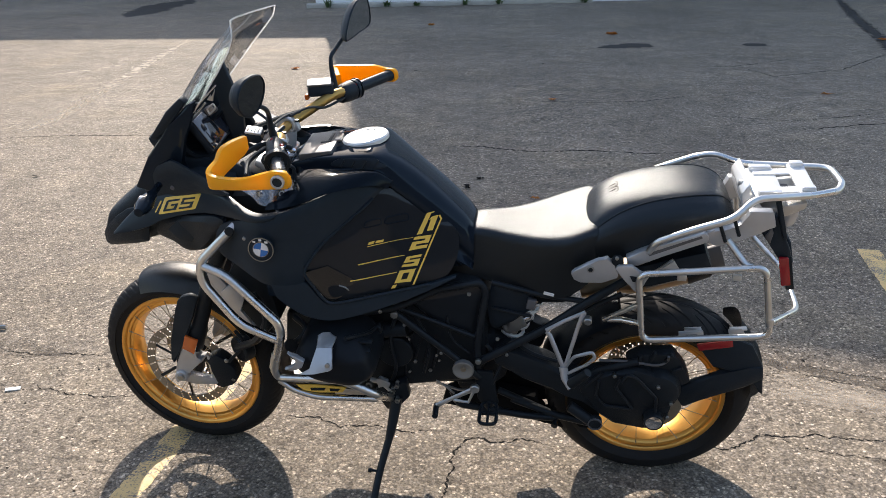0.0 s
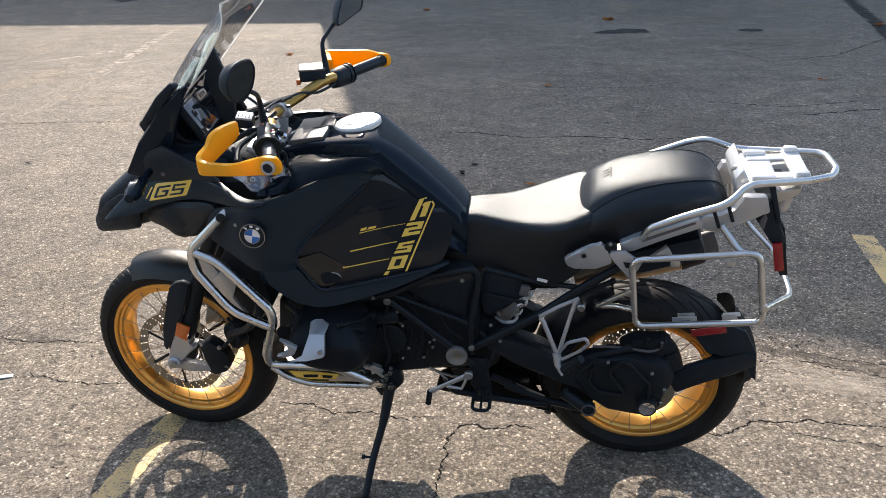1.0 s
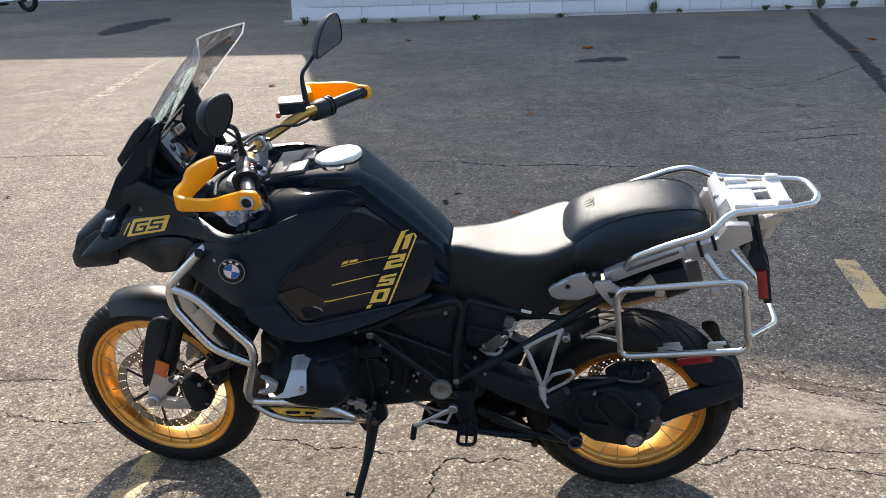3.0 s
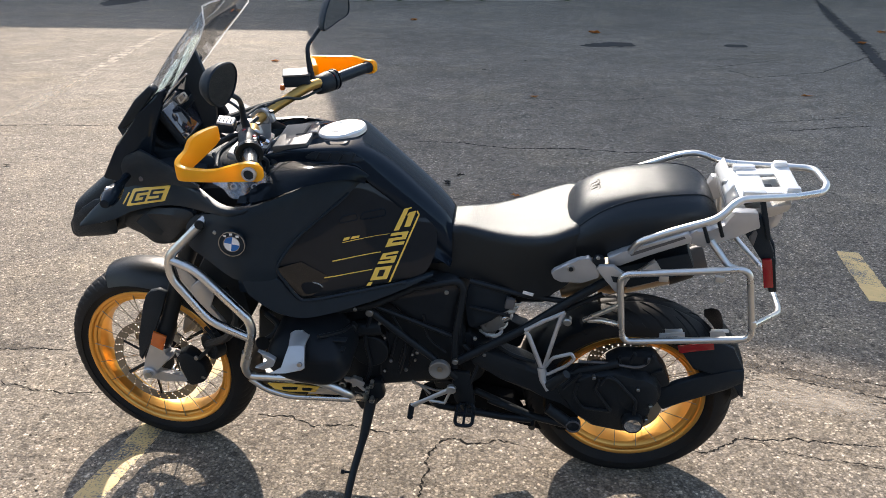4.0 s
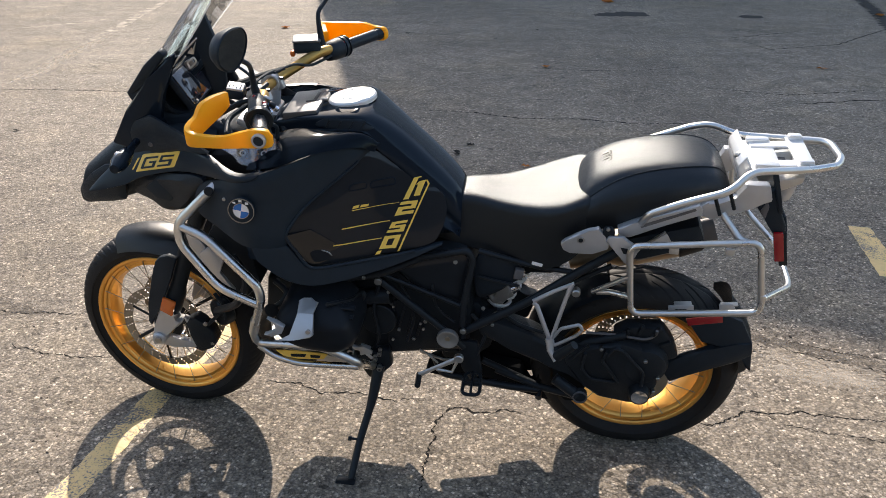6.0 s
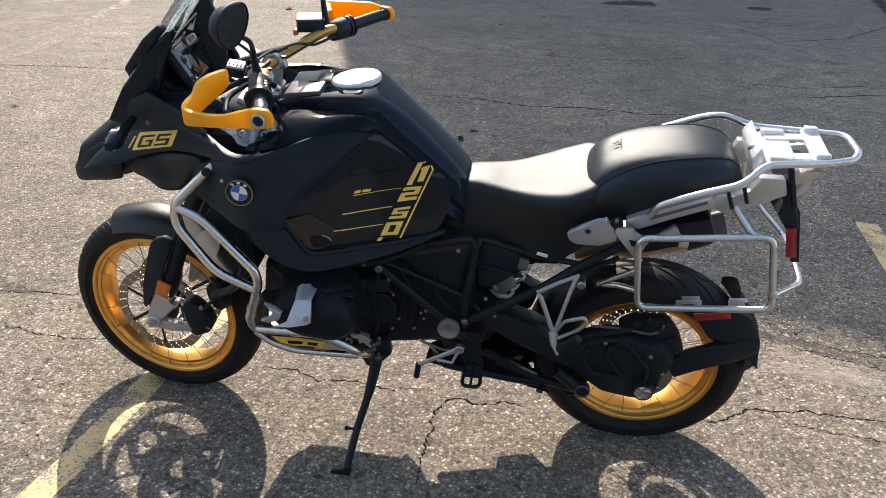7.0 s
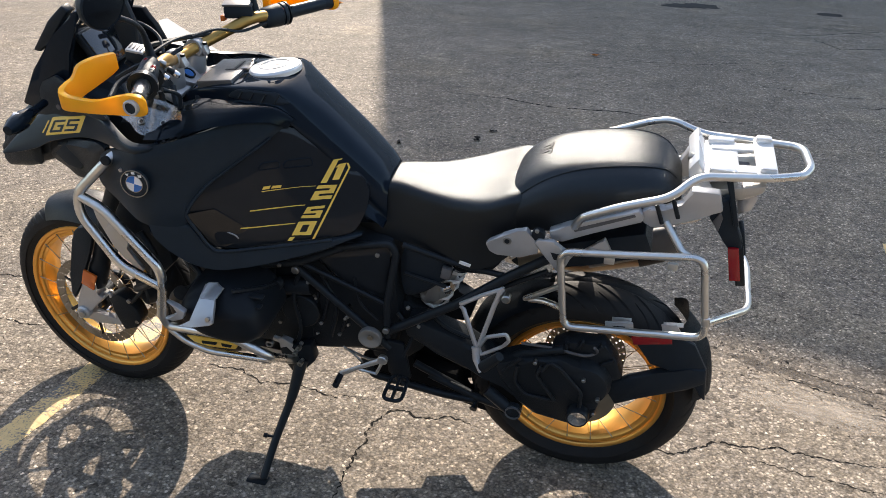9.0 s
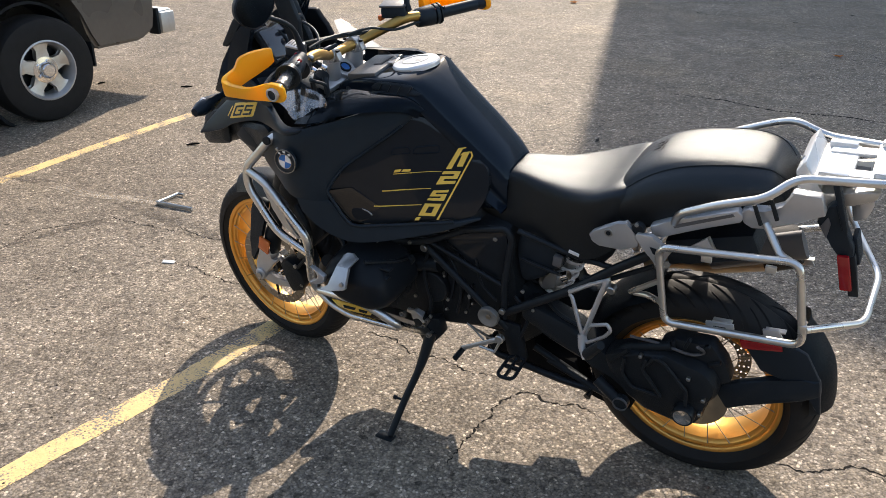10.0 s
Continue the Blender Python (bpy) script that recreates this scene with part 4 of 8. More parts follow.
# round badge on the shroud
BC = Vector((-1.064, -0.340, 0.972))
bn = Vector((0.06, -1, 0.12)).normalized()
badge = part("badge", lathe([(0.0, 0.004), (0.0298, 0.004), (0.0328, 0.003), (0.0335, -0.004), (0, -0.004)], BC, bn, 40), SATIN, bike, "round black badge with blue and white quarters")
part("badge_rim", lathe([(0.0320, 0.003), (0.0338, 0.003), (0.0338, 0.006), (0.0320, 0.006)], BC, bn, 40, True), BOLT, badge)
bq = Vector((0, 1, 0)).rotation_difference(bn).to_matrix()
for k in range(4):
    bm = bmesh.new()
    vs = [bm.verts.new(BC + bq @ Vector((0, 0.0052, 0)))]
    for j in range(9):
        a = math.pi / 2 * (k + 0.5 + j / 8) + 0.05
        vs.append(bm.verts.new(BC + bq @ Vector((0.0197 * math.cos(a), 0.0052, 0.0197 * math.sin(a)))))
    bm.faces.new(vs)
    part("badge_quarter", bm, BADGE_B if k % 2 else BADGE_W, badge, smooth=False)
part("badge_ring", lathe([(0.0197, 0.0046), (0.0211, 0.0046), (0.0211, 0.0056), (0.0197, 0.0056)], BC, bn, 40, True), BOLT, badge)
for k in range(3):
    a = radians(90 + (k - 1) * 38)
    part("badge_mark", box(BC + bn * 0.0045 + Vector((0.0265 * math.cos(a), 0.0035 * math.sin(a), 0.0265 * math.sin(a))), (0.008, 0.002, 0.006), 0), BADGE_W, badge)

# front beak, headlamp surround and nose panels
BEAK = [(-1.682, 0.050, 0.838, 0.784), (-1.668, 0.058, 0.858, 0.780), (-1.64, 0.076, 0.912, 0.788), (-1.58, 0.092, 0.960, 0.805), (-1.50, 0.110, 1.030, 0.835), (-1.40, 0.125, 1.075, 0.875), (-1.30, 0.135, 1.095, 0.910), (-1.20, 0.12, 1.08, 0.94)]
rings = []
for x, w, zt, zb in BEAK:
    zc, h = (zt + zb) / 2, (zt - zb) / 2
    rings.append([Vector((x, w * math.copysign(abs(math.cos(a)) ** 0.45, math.cos(a)), zc + h * math.copysign(abs(math.sin(a)) ** 0.45, math.sin(a)))) for a in [2 * math.pi * k / 24 for k in range(24)]])
part("nose", loft(rings), PLASTIC, bike, "matte black front beak and headlamp surround")
band("nose_panel", [(-1.586, 0.892), (-1.538, 0.939), (-1.447, 1.012), (-1.381, 1.037), (-1.267, 1.060), (-1.186, 1.066), (-1.102, 1.049), (-1.026, 1.052)], [(-1.580, 0.886), (-1.467, 0.923), (-1.398, 0.957), (-1.271, 0.997), (-1.117, 1.025), (-1.036, 1.039), (-1.022, 1.049)], lambda x, z: body_y(x, z) - 0.004, SATIN, "satin black nose side panel", 0.02, 0.003)
INTAKE = [(-1.480, -0.150, 0.872), (-1.425, -0.170, 0.940), (-1.289, -0.210, 0.985), (-1.200, -0.240, 1.001), (-1.219, -0.240, 0.954), (-1.282, -0.220, 0.878), (-1.327, -0.210, 0.841), (-1.388, -0.190, 0.825), (-1.423, -0.180, 0.843)]
both("nose_lower", INTAKE, lambda x, z: -(lerp_table(x, WIDE) - 0.012 + 0.25 * (z - 0.95)), PLASTIC, "matte black lower nose panel with intake", 0.03, 0.008)
for k in range(6):
    for s in (-1, 1):
        p = Vector((-1.357, -0.200, 0.909)) + Vector((0.022 * (k % 3), 0, -0.022 * (k // 3)))
        # dark box set in the panel for the slot's shade, no opening is cut
        part("intake_slot", box((p.x, s * (lerp_table(p.x, WIDE) - 0.010 + 0.25 * (p.z - 0.95)), p.z), (0.014, 0.006, 0.013), 0.002), FRAME, bike)
for s in (-1, 1):
    pd = Vector((-1.398, 0.262 * s, 1.055))
    pod = part("front_indicator", lathe([(0.0, 0.060), (0.012, 0.056), (0.021, 0.030), (0.023, 0.0), (0.017, -0.035), (0.010, -0.060), (0.010, -0.105), (0, -0.106)], pd, (0.08, s, 0.0), 20), GLOSS, bike, "glossy black front turn signal pod")
    part("indicator_lens", lathe([(0.0, 0.004), (0.014, 0.003), (0.021, -0.002), (0.022, -0.016), (0, -0.016)], pd + Vector((-0.014, 0.01 * s, 0.004)), (-0.9, 0.35 * s, 0.2), 18), LENS, pod, "clear turn signal lens")
    part("nose_fin", slab([(-1.630, -0.090, 0.867), (-1.607, -0.090, 0.901), (-1.556, -0.090, 0.933), (-1.510, -0.090, 0.872), (-1.528, -0.090, 0.842), (-1.606, -0.090, 0.826), (-1.631, -0.090, 0.833)], s * 0.050 - 0.026, s * 0.050 + 0.026, 0.010), PLASTIC, bike)

SHOULDER = [(-1.461, 1.063), (-1.438, 1.090), (-1.358, 1.130), (-1.337, 1.127), (-1.253, 1.100), (-1.172, 1.073), (-1.183, 1.069), (-1.271, 1.052), (-1.356, 1.014), (-1.413, 0.987), (-1.466, 0.956), (-1.479, 0.991)]
both("fairing_shoulder", SHOULDER, lambda x, z: -lerp_table(x, [(-1.50, 0.117), (-1.40, 0.142), (-1.30, 0.180), (-1.18, 0.240)]), PLASTIC, "satin black fairing shoulder", 0.012, 0.003, smooth_outline=False)
CHEEK = [(-1.669, 0.815), (-1.657, 0.860), (-1.605, 0.910), (-1.550, 0.948), (-1.501, 0.963), (-1.487, 0.938), (-1.489, 0.895), (-1.497, 0.850), (-1.546, 0.833), (-1.635, 0.809)]
both("beak_cheek", CHEEK, lambda x, z: -lerp_table(x, [(-1.68, 0.064), (-1.64, 0.088), (-1.58, 0.108), (-1.49, 0.128)]), PLASTIC, "matte black beak cheek", 0.012, 0.004, smooth_outline=False)
for s in (-1, 1):
    part("fairing_bolt", knob((-1.369, s * 0.156, 1.047), 0.0065, 0.003), GREY, bike)
    part("nose_vent", slab([(-1.358, 0.961), (-1.298, 0.951), (-1.313, 0.911), (-1.337, 0.883), (-1.373, 0.891), (-1.402, 0.923)], s * 0.172 - 0.004, s * 0.172 + 0.004, 0.002), SATIN, bike, "black pierced nose vent")
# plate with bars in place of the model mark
gm = [(-1.425, -0.152, 0.965), (-1.402, -0.150, 1.012), (-1.273, -0.198, 1.048), (-1.295, -0.205, 1.004)]
for s in (-1, 1):
    off = 0.011
    d2 = lambda x, z: s * (abs(body_y(x, z)) + 0.008)
    pl = part("model_plate", panel([(p[0], p[2]) for p in gm], d2, 0.003, 0.001, rings=3, smooth_outline=False), DECAL, bike, "yellow model plate with dark bars")
    for u0, u1, v0, v1 in ((0.12, 0.46, 0.72, 0.84), (0.10, 0.17, 0.2, 0.8), (0.12, 0.46, 0.16, 0.28), (0.38, 0.46, 0.2, 0.55), (0.27, 0.46, 0.45, 0.56), (0.53, 0.88, 0.72, 0.84), (0.53, 0.60, 0.45, 0.8), (0.53, 0.88, 0.44, 0.56), (0.80, 0.88, 0.2, 0.55), (0.53, 0.88, 0.16, 0.28)):
        a, b, c, d = (Vector(p) for p in gm)
        quad = [a.lerp(d, u).lerp(b.lerp(c, u), v) for u, v in ((u0, v0), (u1, v0), (u1, v1), (u0, v1))]
        bm = bmesh.new()
        bm.faces.new([bm.verts.new((q.x, d2(q.x, q.z) + s * 0.0025, q.z)) for q in quad])
        part("plate_bar", bm, SATIN, pl, smooth=False)
    part("plate_stripe", panel([(p[0], p[2]) for p in ((-1.438, -0.153, 0.968), (-1.418, -0.143, 1.001), (-1.412, -0.144, 1.002), (-1.433, -0.154, 0.969))], d2, 0.002, 0.0003, rings=3, smooth_outline=False), DECAL, pl)

# windscreen: curved clear sheet, bracket and upper fairing
WS = [((-1.446, -0.030, 1.152), (-1.326, -0.115, 1.201)), ((-1.360, -0.030, 1.260), (-1.256, -0.125, 1.288)), ((-1.288, -0.020, 1.355), (-1.190, -0.130, 1.371)), ((-1.231, -0.010, 1.423), (-1.146, -0.140, 1.432)), ((-1.200, 0.000, 1.458), (-1.129, -0.140, 1.470)), ((-1.152, 0.0, 1.507), (-1.128, -0.137, 1.511))]
rows = []
for k, (c, e) in enumerate(WS):
    lift = (k / (len(WS) - 1)) ** 2
    row = []
    for j in range(17):
        u = -1 + j / 8
        f = abs(u) ** 2.2
        row.append(Vector((c[0] + (e[0] - c[0]) * f + 0.013 * lift * (u + 1), u * abs(e[1]), c[2] + (e[2] - c[2]) * f - 0.018 * lift * (u + 1))))
    rows.append(row)
bm = loft(rows, closed=False)
bmesh.ops.solidify(bm, geom=list(bm.faces), thickness=0.004)
ws = part("windscreen", bm, CLEAR, bike, "clear tinted touring windscreen")
edge = [r[0] for r in rows] + rows[-1][1:-1] + [r[-1] for r in rows[::-1]]
part("screen_edge", tube(edge, 0.0023, 6), HAZY, ws)
part("screen_base", slab([(-1.418, -0.100, 1.183), (-1.354, -0.100, 1.263), (-1.306, -0.100, 1.304), (-1.291, -0.100, 1.289), (-1.367, -0.100, 1.205), (-1.397, -0.100, 1.180)], -0.135, -0.105, 0.006), PLASTIC, bike, "black windscreen side bracket")
part("screen_base", slab([(-1.418, -0.100, 1.183), (-1.354, -0.100, 1.263), (-1.306, -0.100, 1.304), (-1.291, -0.100, 1.289), (-1.367, -0.100, 1.205), (-1.397, -0.100, 1.180)], 0.105, 0.135, 0.006), PLASTIC, bike, "black windscreen side bracket")
for s in (-1, 1):
    part("fairing_side", slab([(-1.492, -0.130, 1.034), (-1.432, -0.130, 1.133), (-1.349, -0.130, 1.227), (-1.290, -0.130, 1.284), (-1.261, -0.130, 1.299), (-1.280, -0.130, 1.253), (-1.322, -0.130, 1.186), (-1.345, -0.130, 1.109), (-1.289, -0.130, 1.041), (-1.396, -0.130, 1.010)], s * 0.128 - 0.010, s * 0.128 + 0.010, 0.008), GLOSS, bike, "black cockpit fairing side")
    part("screen_arm", slab([(-1.237, -0.060, 1.330), (-1.194, -0.060, 1.385), (-1.158, -0.060, 1.259), (-1.164, -0.060, 1.184), (-1.201, -0.060, 1.166)], s * 0.07 - 0.008, s * 0.07 + 0.008, 0.004), PLASTIC, bike, "black windscreen support arm") if s < 0 else None
    part("screen_strut", tube(rounded([(-1.276, -0.130, 1.262), (-1.250, -0.130, 1.292), (-1.200, -0.130, 1.338)], 0.02), 0.0026, 8), CHROME, bike) if s < 0 else None
display = part("display", box((-1.290, -0.002, 1.172), (0.022, 0.190, 0.108), 0.008, (0, -31, 0)), PLASTIC, bike, "dark glossy instrument display")
part("display_screen", box((-1.2795, -0.002, 1.1783), (0.004, 0.176, 0.094), 0.0015, (0, -31, 0)), SCREEN, display, "dark glossy screen")
part("display_stay", slab([(-1.317, -0.110, 1.231), (-1.302, -0.110, 1.259), (-1.279, -0.110, 1.280), (-1.253, -0.110, 1.288), (-1.272, -0.110, 1.272), (-1.298, -0.110, 1.247)], -0.116, -0.108, 0.002), CHROME, bike, "bright metal display stay")
part("stay_hook", tube(rounded([(-1.279, -0.110, 1.252), (-1.264, -0.110, 1.263), (-1.247, -0.110, 1.282)], 0.008), 0.0028, 8), CHROME, bike)
part("screen_clip", slab([(-1.238, -0.110, 1.292), (-1.226, -0.110, 1.307), (-1.225, -0.110, 1.297), (-1.211, -0.110, 1.323), (-1.222, -0.110, 1.289)], -0.116, -0.110, 0.001), ALU, bike)
part("screen_clip", tube(rounded([(-1.244, -0.110, 1.304), (-1.228, -0.110, 1.328), (-1.219, -0.110, 1.336)], 0.006), 0.0022, 7), ALU, bike)
frm = [Vector(q) for q in ((-1.241, -0.120, 1.268), (-1.220, -0.120, 1.284), (-1.215, -0.120, 1.272), (-1.235, -0.120, 1.253))]
part("socket_frame", tube(rounded(frm, 0.004, True, 3), 0.0025, 7, True), ALU, bike)
hood = part("gauge_hood", lathe([(0.052, -0.045), (0.060, -0.040), (0.062, 0.030), (0.056, 0.036), (0.050, 0.030), (0.050, -0.030)], (-1.325, -0.045, 1.150), (0.75, -0.55, 0.45), 36, True), PLASTIC, bike, "round black headlamp housing in the cockpit")
part("hood_back", knob((-1.345, -0.032, 1.138), 0.052, 0.010, (0.75, -0.55, 0.45), 0.3, 32), SATIN, hood)
part("cockpit_wall", slab([(-1.522, 1.104), (-1.442, 1.172), (-1.338, 1.242), (-1.276, 1.295), (-1.239, 1.166), (-1.224, 1.089), (-1.320, 1.039), (-1.409, 1.010), (-1.490, 1.026)], 0.045, 0.065, 0.008), PLASTIC, bike, "black inner cockpit wall")
for z, x in ((1.190, -1.285), (1.215, -1.262), (1.165, -1.300)):
    part("cockpit_rib", box((x, 0.020, z), (0.050, 0.050, 0.016), 0.005, (0, -48, 0)), SATIN, bike)
part("far_cockpit_panel", slab([(-1.334, 1.213), (-1.273, 1.214), (-1.245, 1.167), (-1.218, 1.116), (-1.241, 1.090), (-1.313, 1.080), (-1.370, 1.145)], 0.140, 0.160, 0.006), NOSEM, bike, "black inner fairing panel")
part("cockpit", slab([(-1.42, 1.08), (-1.36, 1.12), (-1.26, 1.11), (-1.18, 1.09), (-1.10, 1.05), (-1.20, 1.00), (-1.35, 1.02)], -0.10, 0.10, 0.02), PLASTIC, bike, "black cockpit housing")

# handlebar, clamps, grips, switches, guards, mirrors
LG, RG = Vector((-0.949, -0.436, 1.227)), Vector((-0.855, 0.425, 1.172))
LI, RI = Vector((-1.000, -0.300, 1.231)), Vector((-0.945, 0.270, 1.178))
bar_pts = rounded([LI.lerp(LG, 0.2), LI, Vector((-1.018, -0.190, 1.222)), Vector((-1.089, -0.060, 1.160)), Vector((-1.085, 0.072, 1.150)), Vector((-0.974, 0.186, 1.199)), RI, RI.lerp(RG, 0.2)], 0.05)
bar = part("handlebar", tube(bar_pts, 0.0145, 14), BARGOLD, bike, "gold anodised tapered handlebar")
for name, a, b in (("left", LI, LG), ("right", RI, RG)):
    d = (b - a).normalized()
    fl, sw = (0.05, 1.0) if name == "left" else (0.016, 1.3)
    part("grip", tube([a + d * fl, a + d * (fl + 0.002), b - d * 0.02, b - d * 0.018], [0.013, 0.0175, 0.0175, 0.012], 16), GRIP if name == "left" else SATIN, bar, "black rubber hand grip")
    part("grip_flange", knob(a + d * fl, 0.031, 0.006, d), SATIN, bar)
    part("grip_ring", lathe([(0.024, -0.002), (0.032, -0.002), (0.032, 0.002), (0.024, 0.002)], a + d * (fl + 0.011), d, 28, True), FRAME, bar)
    part("switch_block", tube([a + d * (fl - 0.105), a + d * (fl - 0.10), a + d * (fl - 0.06), a + d * (fl - 0.014), a + d * (fl - 0.008)] if name == "left" else [a - d * 0.050, a - d * 0.046, a - d * 0.020, a + d * 0.004, a + d * 0.010], [q * sw for q in (0.018, 0.021, 0.023, 0.024, 0.020)], 14), PLASTIC, bar, "black handlebar switch block")
    part("bar_end", tube([b - d * 0.02, b - d * 0.005, b + d * 0.008, b + d * 0.012], [0.014, 0.019, 0.019, 0.015], 16), PLASTIC, bar)
    for k in range(3):
        part("switch_button", box(a + d * (0.0 + 0.014 * k) + Vector((0.018, 0, 0.018)), (0.009, 0.010, 0.008), 0.002), BOLT if k == 1 else REDLENS if k == 0 else PLASTIC, bar)
CLAMPS = (Vector((-1.089, -0.047, 1.159)), Vector((-1.085, 0.060, 1.151)))
for q in CLAMPS:
    d = Vector((0.03, 1, -0.07)).normalized()
    cl = part("bar_clamp", lathe([(0.0150, -0.013), (0.0225, -0.013), (0.0245, -0.010), (0.0245, 0.010), (0.0225, 0.013), (0.0150, 0.013)], q, d, 28, True), SILVER, bar, "silver handlebar clamp")
    for s in (-1, 1):
        lug = q + Vector((0.026 * s, 0, -0.004))
        part("clamp_lug", box(lug, (0.015, 0.022, 0.028), 0.005, (0, -20 * s, 0)), SILVER, cl)
        part("clamp_bolt", knob(lug + Vector((0.002 * s, -0.002, 0.018)), 0.0062, 0.003, (0.1 * s, 0, 1)), FRAME, cl)
yk = Vector((-1.086, -0.001, 1.098))
yoke = part("top_yoke", box(yk + Vector((-0.02, 0, -0.012)), (0.080, 0.20, 0.022), 0.008, (0, 24, 0)), SILVER, bike, "silver fork top yoke")
shield = [Vector((u, v, 0)) for u, v in ((-0.034, -0.030), (-0.034, 0.030), (0.006, 0.033), (0.030, 0.018), (0.036, 0.0), (0.030, -0.018), (0.006, -0.033))]
tilt = Matrix.Translation(yk) @ Euler((0, radians(34), 0)).to_matrix().to_4x4()
part("yoke_shield", loft([[tilt @ (p * k + Vector((0, 0, h))) for p in curve_through(shield, 4, True)] for k, h in ((0.96, -0.016), (1.0, -0.010), (1.0, 0.002), (0.95, 0.006), (0.5, 0.0065))]), SILVER, yoke)
bn2 = (tilt.to_3x3() @ Vector((0, 0, 1))).normalized()
part("yoke_badge", lathe([(0.0, 0.003), (0.012, 0.0028), (0.0135, 0.001), (0.0135, -0.004), (0, -0.004)], yk + bn2 * 0.0075, bn2, 28), BADGE_B, yoke)
part("yoke_ring", lathe([(0.0135, -0.003), (0.0178, -0.003), (0.0178, 0.0035), (0.0135, 0.0035)], yk + bn2 * 0.0075, bn2, 28, True), FRAME, yoke)
for s, q in ((-1, CLAMPS[0]), (1, CLAMPS[1])):
    part("riser", tube([Vector((q.x - 0.012, q.y, 1.092)), q + Vector((0, 0, -0.014))], [0.029, 0.023], 18), SILVER, yoke)
    part("fork_cap", knob(Vector((-1.100, 0.092 * s, 1.108)), 0.022, 0.010, (0.43, 0, 0.9)), FRAME, yoke)
dfl = [(-1.150, -0.235, 1.105), (-1.097, -0.262, 1.084), (-1.075, -0.268, 1.062), (-1.013, -0.268, 1.064), (-0.974, -0.258, 1.088), (-0.985, -0.225, 1.112), (-1.060, -0.205, 1.125)]
bm = bmesh.new()
bm.faces.new([bm.verts.new(p) for p in curve_through(dfl, 3, True)])
bmesh.ops.solidify(bm, geom=list(bm.faces), thickness=0.005)
d = part("wind_deflector", bm, LESSHAZY, bike, "clear side wind deflector")
for p in ((-1.075, -0.248, 1.084), (-1.020, -0.246, 1.085)):
    part("deflector_bolt", knob(p, 0.0085, 0.004, (0, -0.6, 0.8)), BOLT, d)
    part("bolt_socket", knob(V(p) + Vector((0, -0.0025, 0.0034)), 0.0045, 0.001, (0, -0.6, 0.8)), FRAME, d)

# left guard, then the right one mirrored about the bars' middle
def guard(end, inner, s):
    """Bar from the grip's end forward, then a tall blade turning inward ahead of the lever."""
    spec = [(0.026, 0.000, 0.010, -0.010), (0.018, 0.004, 0.021, -0.021), (-0.010, 0.006, 0.024, -0.023), (-0.045, 0.004, 0.014, -0.026), (-0.090, 0.002, 0.000, -0.030), (-0.135, 0.000, -0.001, -0.032), (-0.166, -0.002, 0.004, -0.033), (-0.177, -0.012, 0.010, -0.033), (-0.176, -0.028, 0.016, -0.031), (-0.168, -0.044, 0.024, -0.027), (-0.160, -0.058, 0.046, -0.022), (-0.147, -0.090, 0.051, -0.012), (-0.133, -0.128, 0.047, 0.000), (-0.127, -0.142, 0.044, 0.008)]
    if s > 0:
        spec = [(dx, dy, max(t, 0.034 + 0.12 * max(0, -dy)) if dx < -0.03 else t, b) for dx, dy, t, b in spec]
    spine = curve_through([(dx, dy, (t + b) / 2) for dx, dy, t, b in spec], 4)
    half = curve_through([((t - b) / 2, 0, 0) for dx, dy, t, b in spec], 4)
    rowsg = []
    n = len(spine)
    for i, p in enumerate(spine):
        hgt = half[i].x
        t = spine[min(i + 1, n - 1)] - spine[max(i - 1, 0)]
        out = Vector((-t.y, t.x, 0)).normalized() * 0.008
        back = Vector((0.35, 0, 0)) * max(0, hgt - 0.03)
        ring = []
        for k in range(12):
            a = 2 * math.pi * k / 12
            cz, cy = math.sin(a), math.cos(a)
            q = p + out * math.copysign(abs(cy) ** 0.35, cy) + Vector((0, 0, hgt * math.copysign(abs(cz) ** 0.35, cz))) + back * cz
            ring.append(end + Vector((q.x, q.y * -s * -1 if s > 0 else -q.y, q.z)))
        rowsg.append(ring)
    g = part("hand_guard", loft(rowsg), YELLOW, bike, "bright yellow plastic hand guard")
    part("guard_bolt", lathe([(0.0118, -0.008), (0.0162, -0.008), (0.0168, 0.001), (0.0150, 0.003), (0.0118, 0.002)], end + Vector((0, 0.020 * s, 0)), (0, s, 0), 32, True), SILVER, g)
    part("guard_recess", lathe([(0.0, -0.001), (0.008, -0.001), (0.0122, 0.0008), (0.0122, -0.006), (0.0, -0.006)], end + Vector((0, 0.020 * s, 0)), (0, s, 0), 28), SATIN, g)
    return g


guard(LG, LI, -1)
guard(RG, RI, 1)


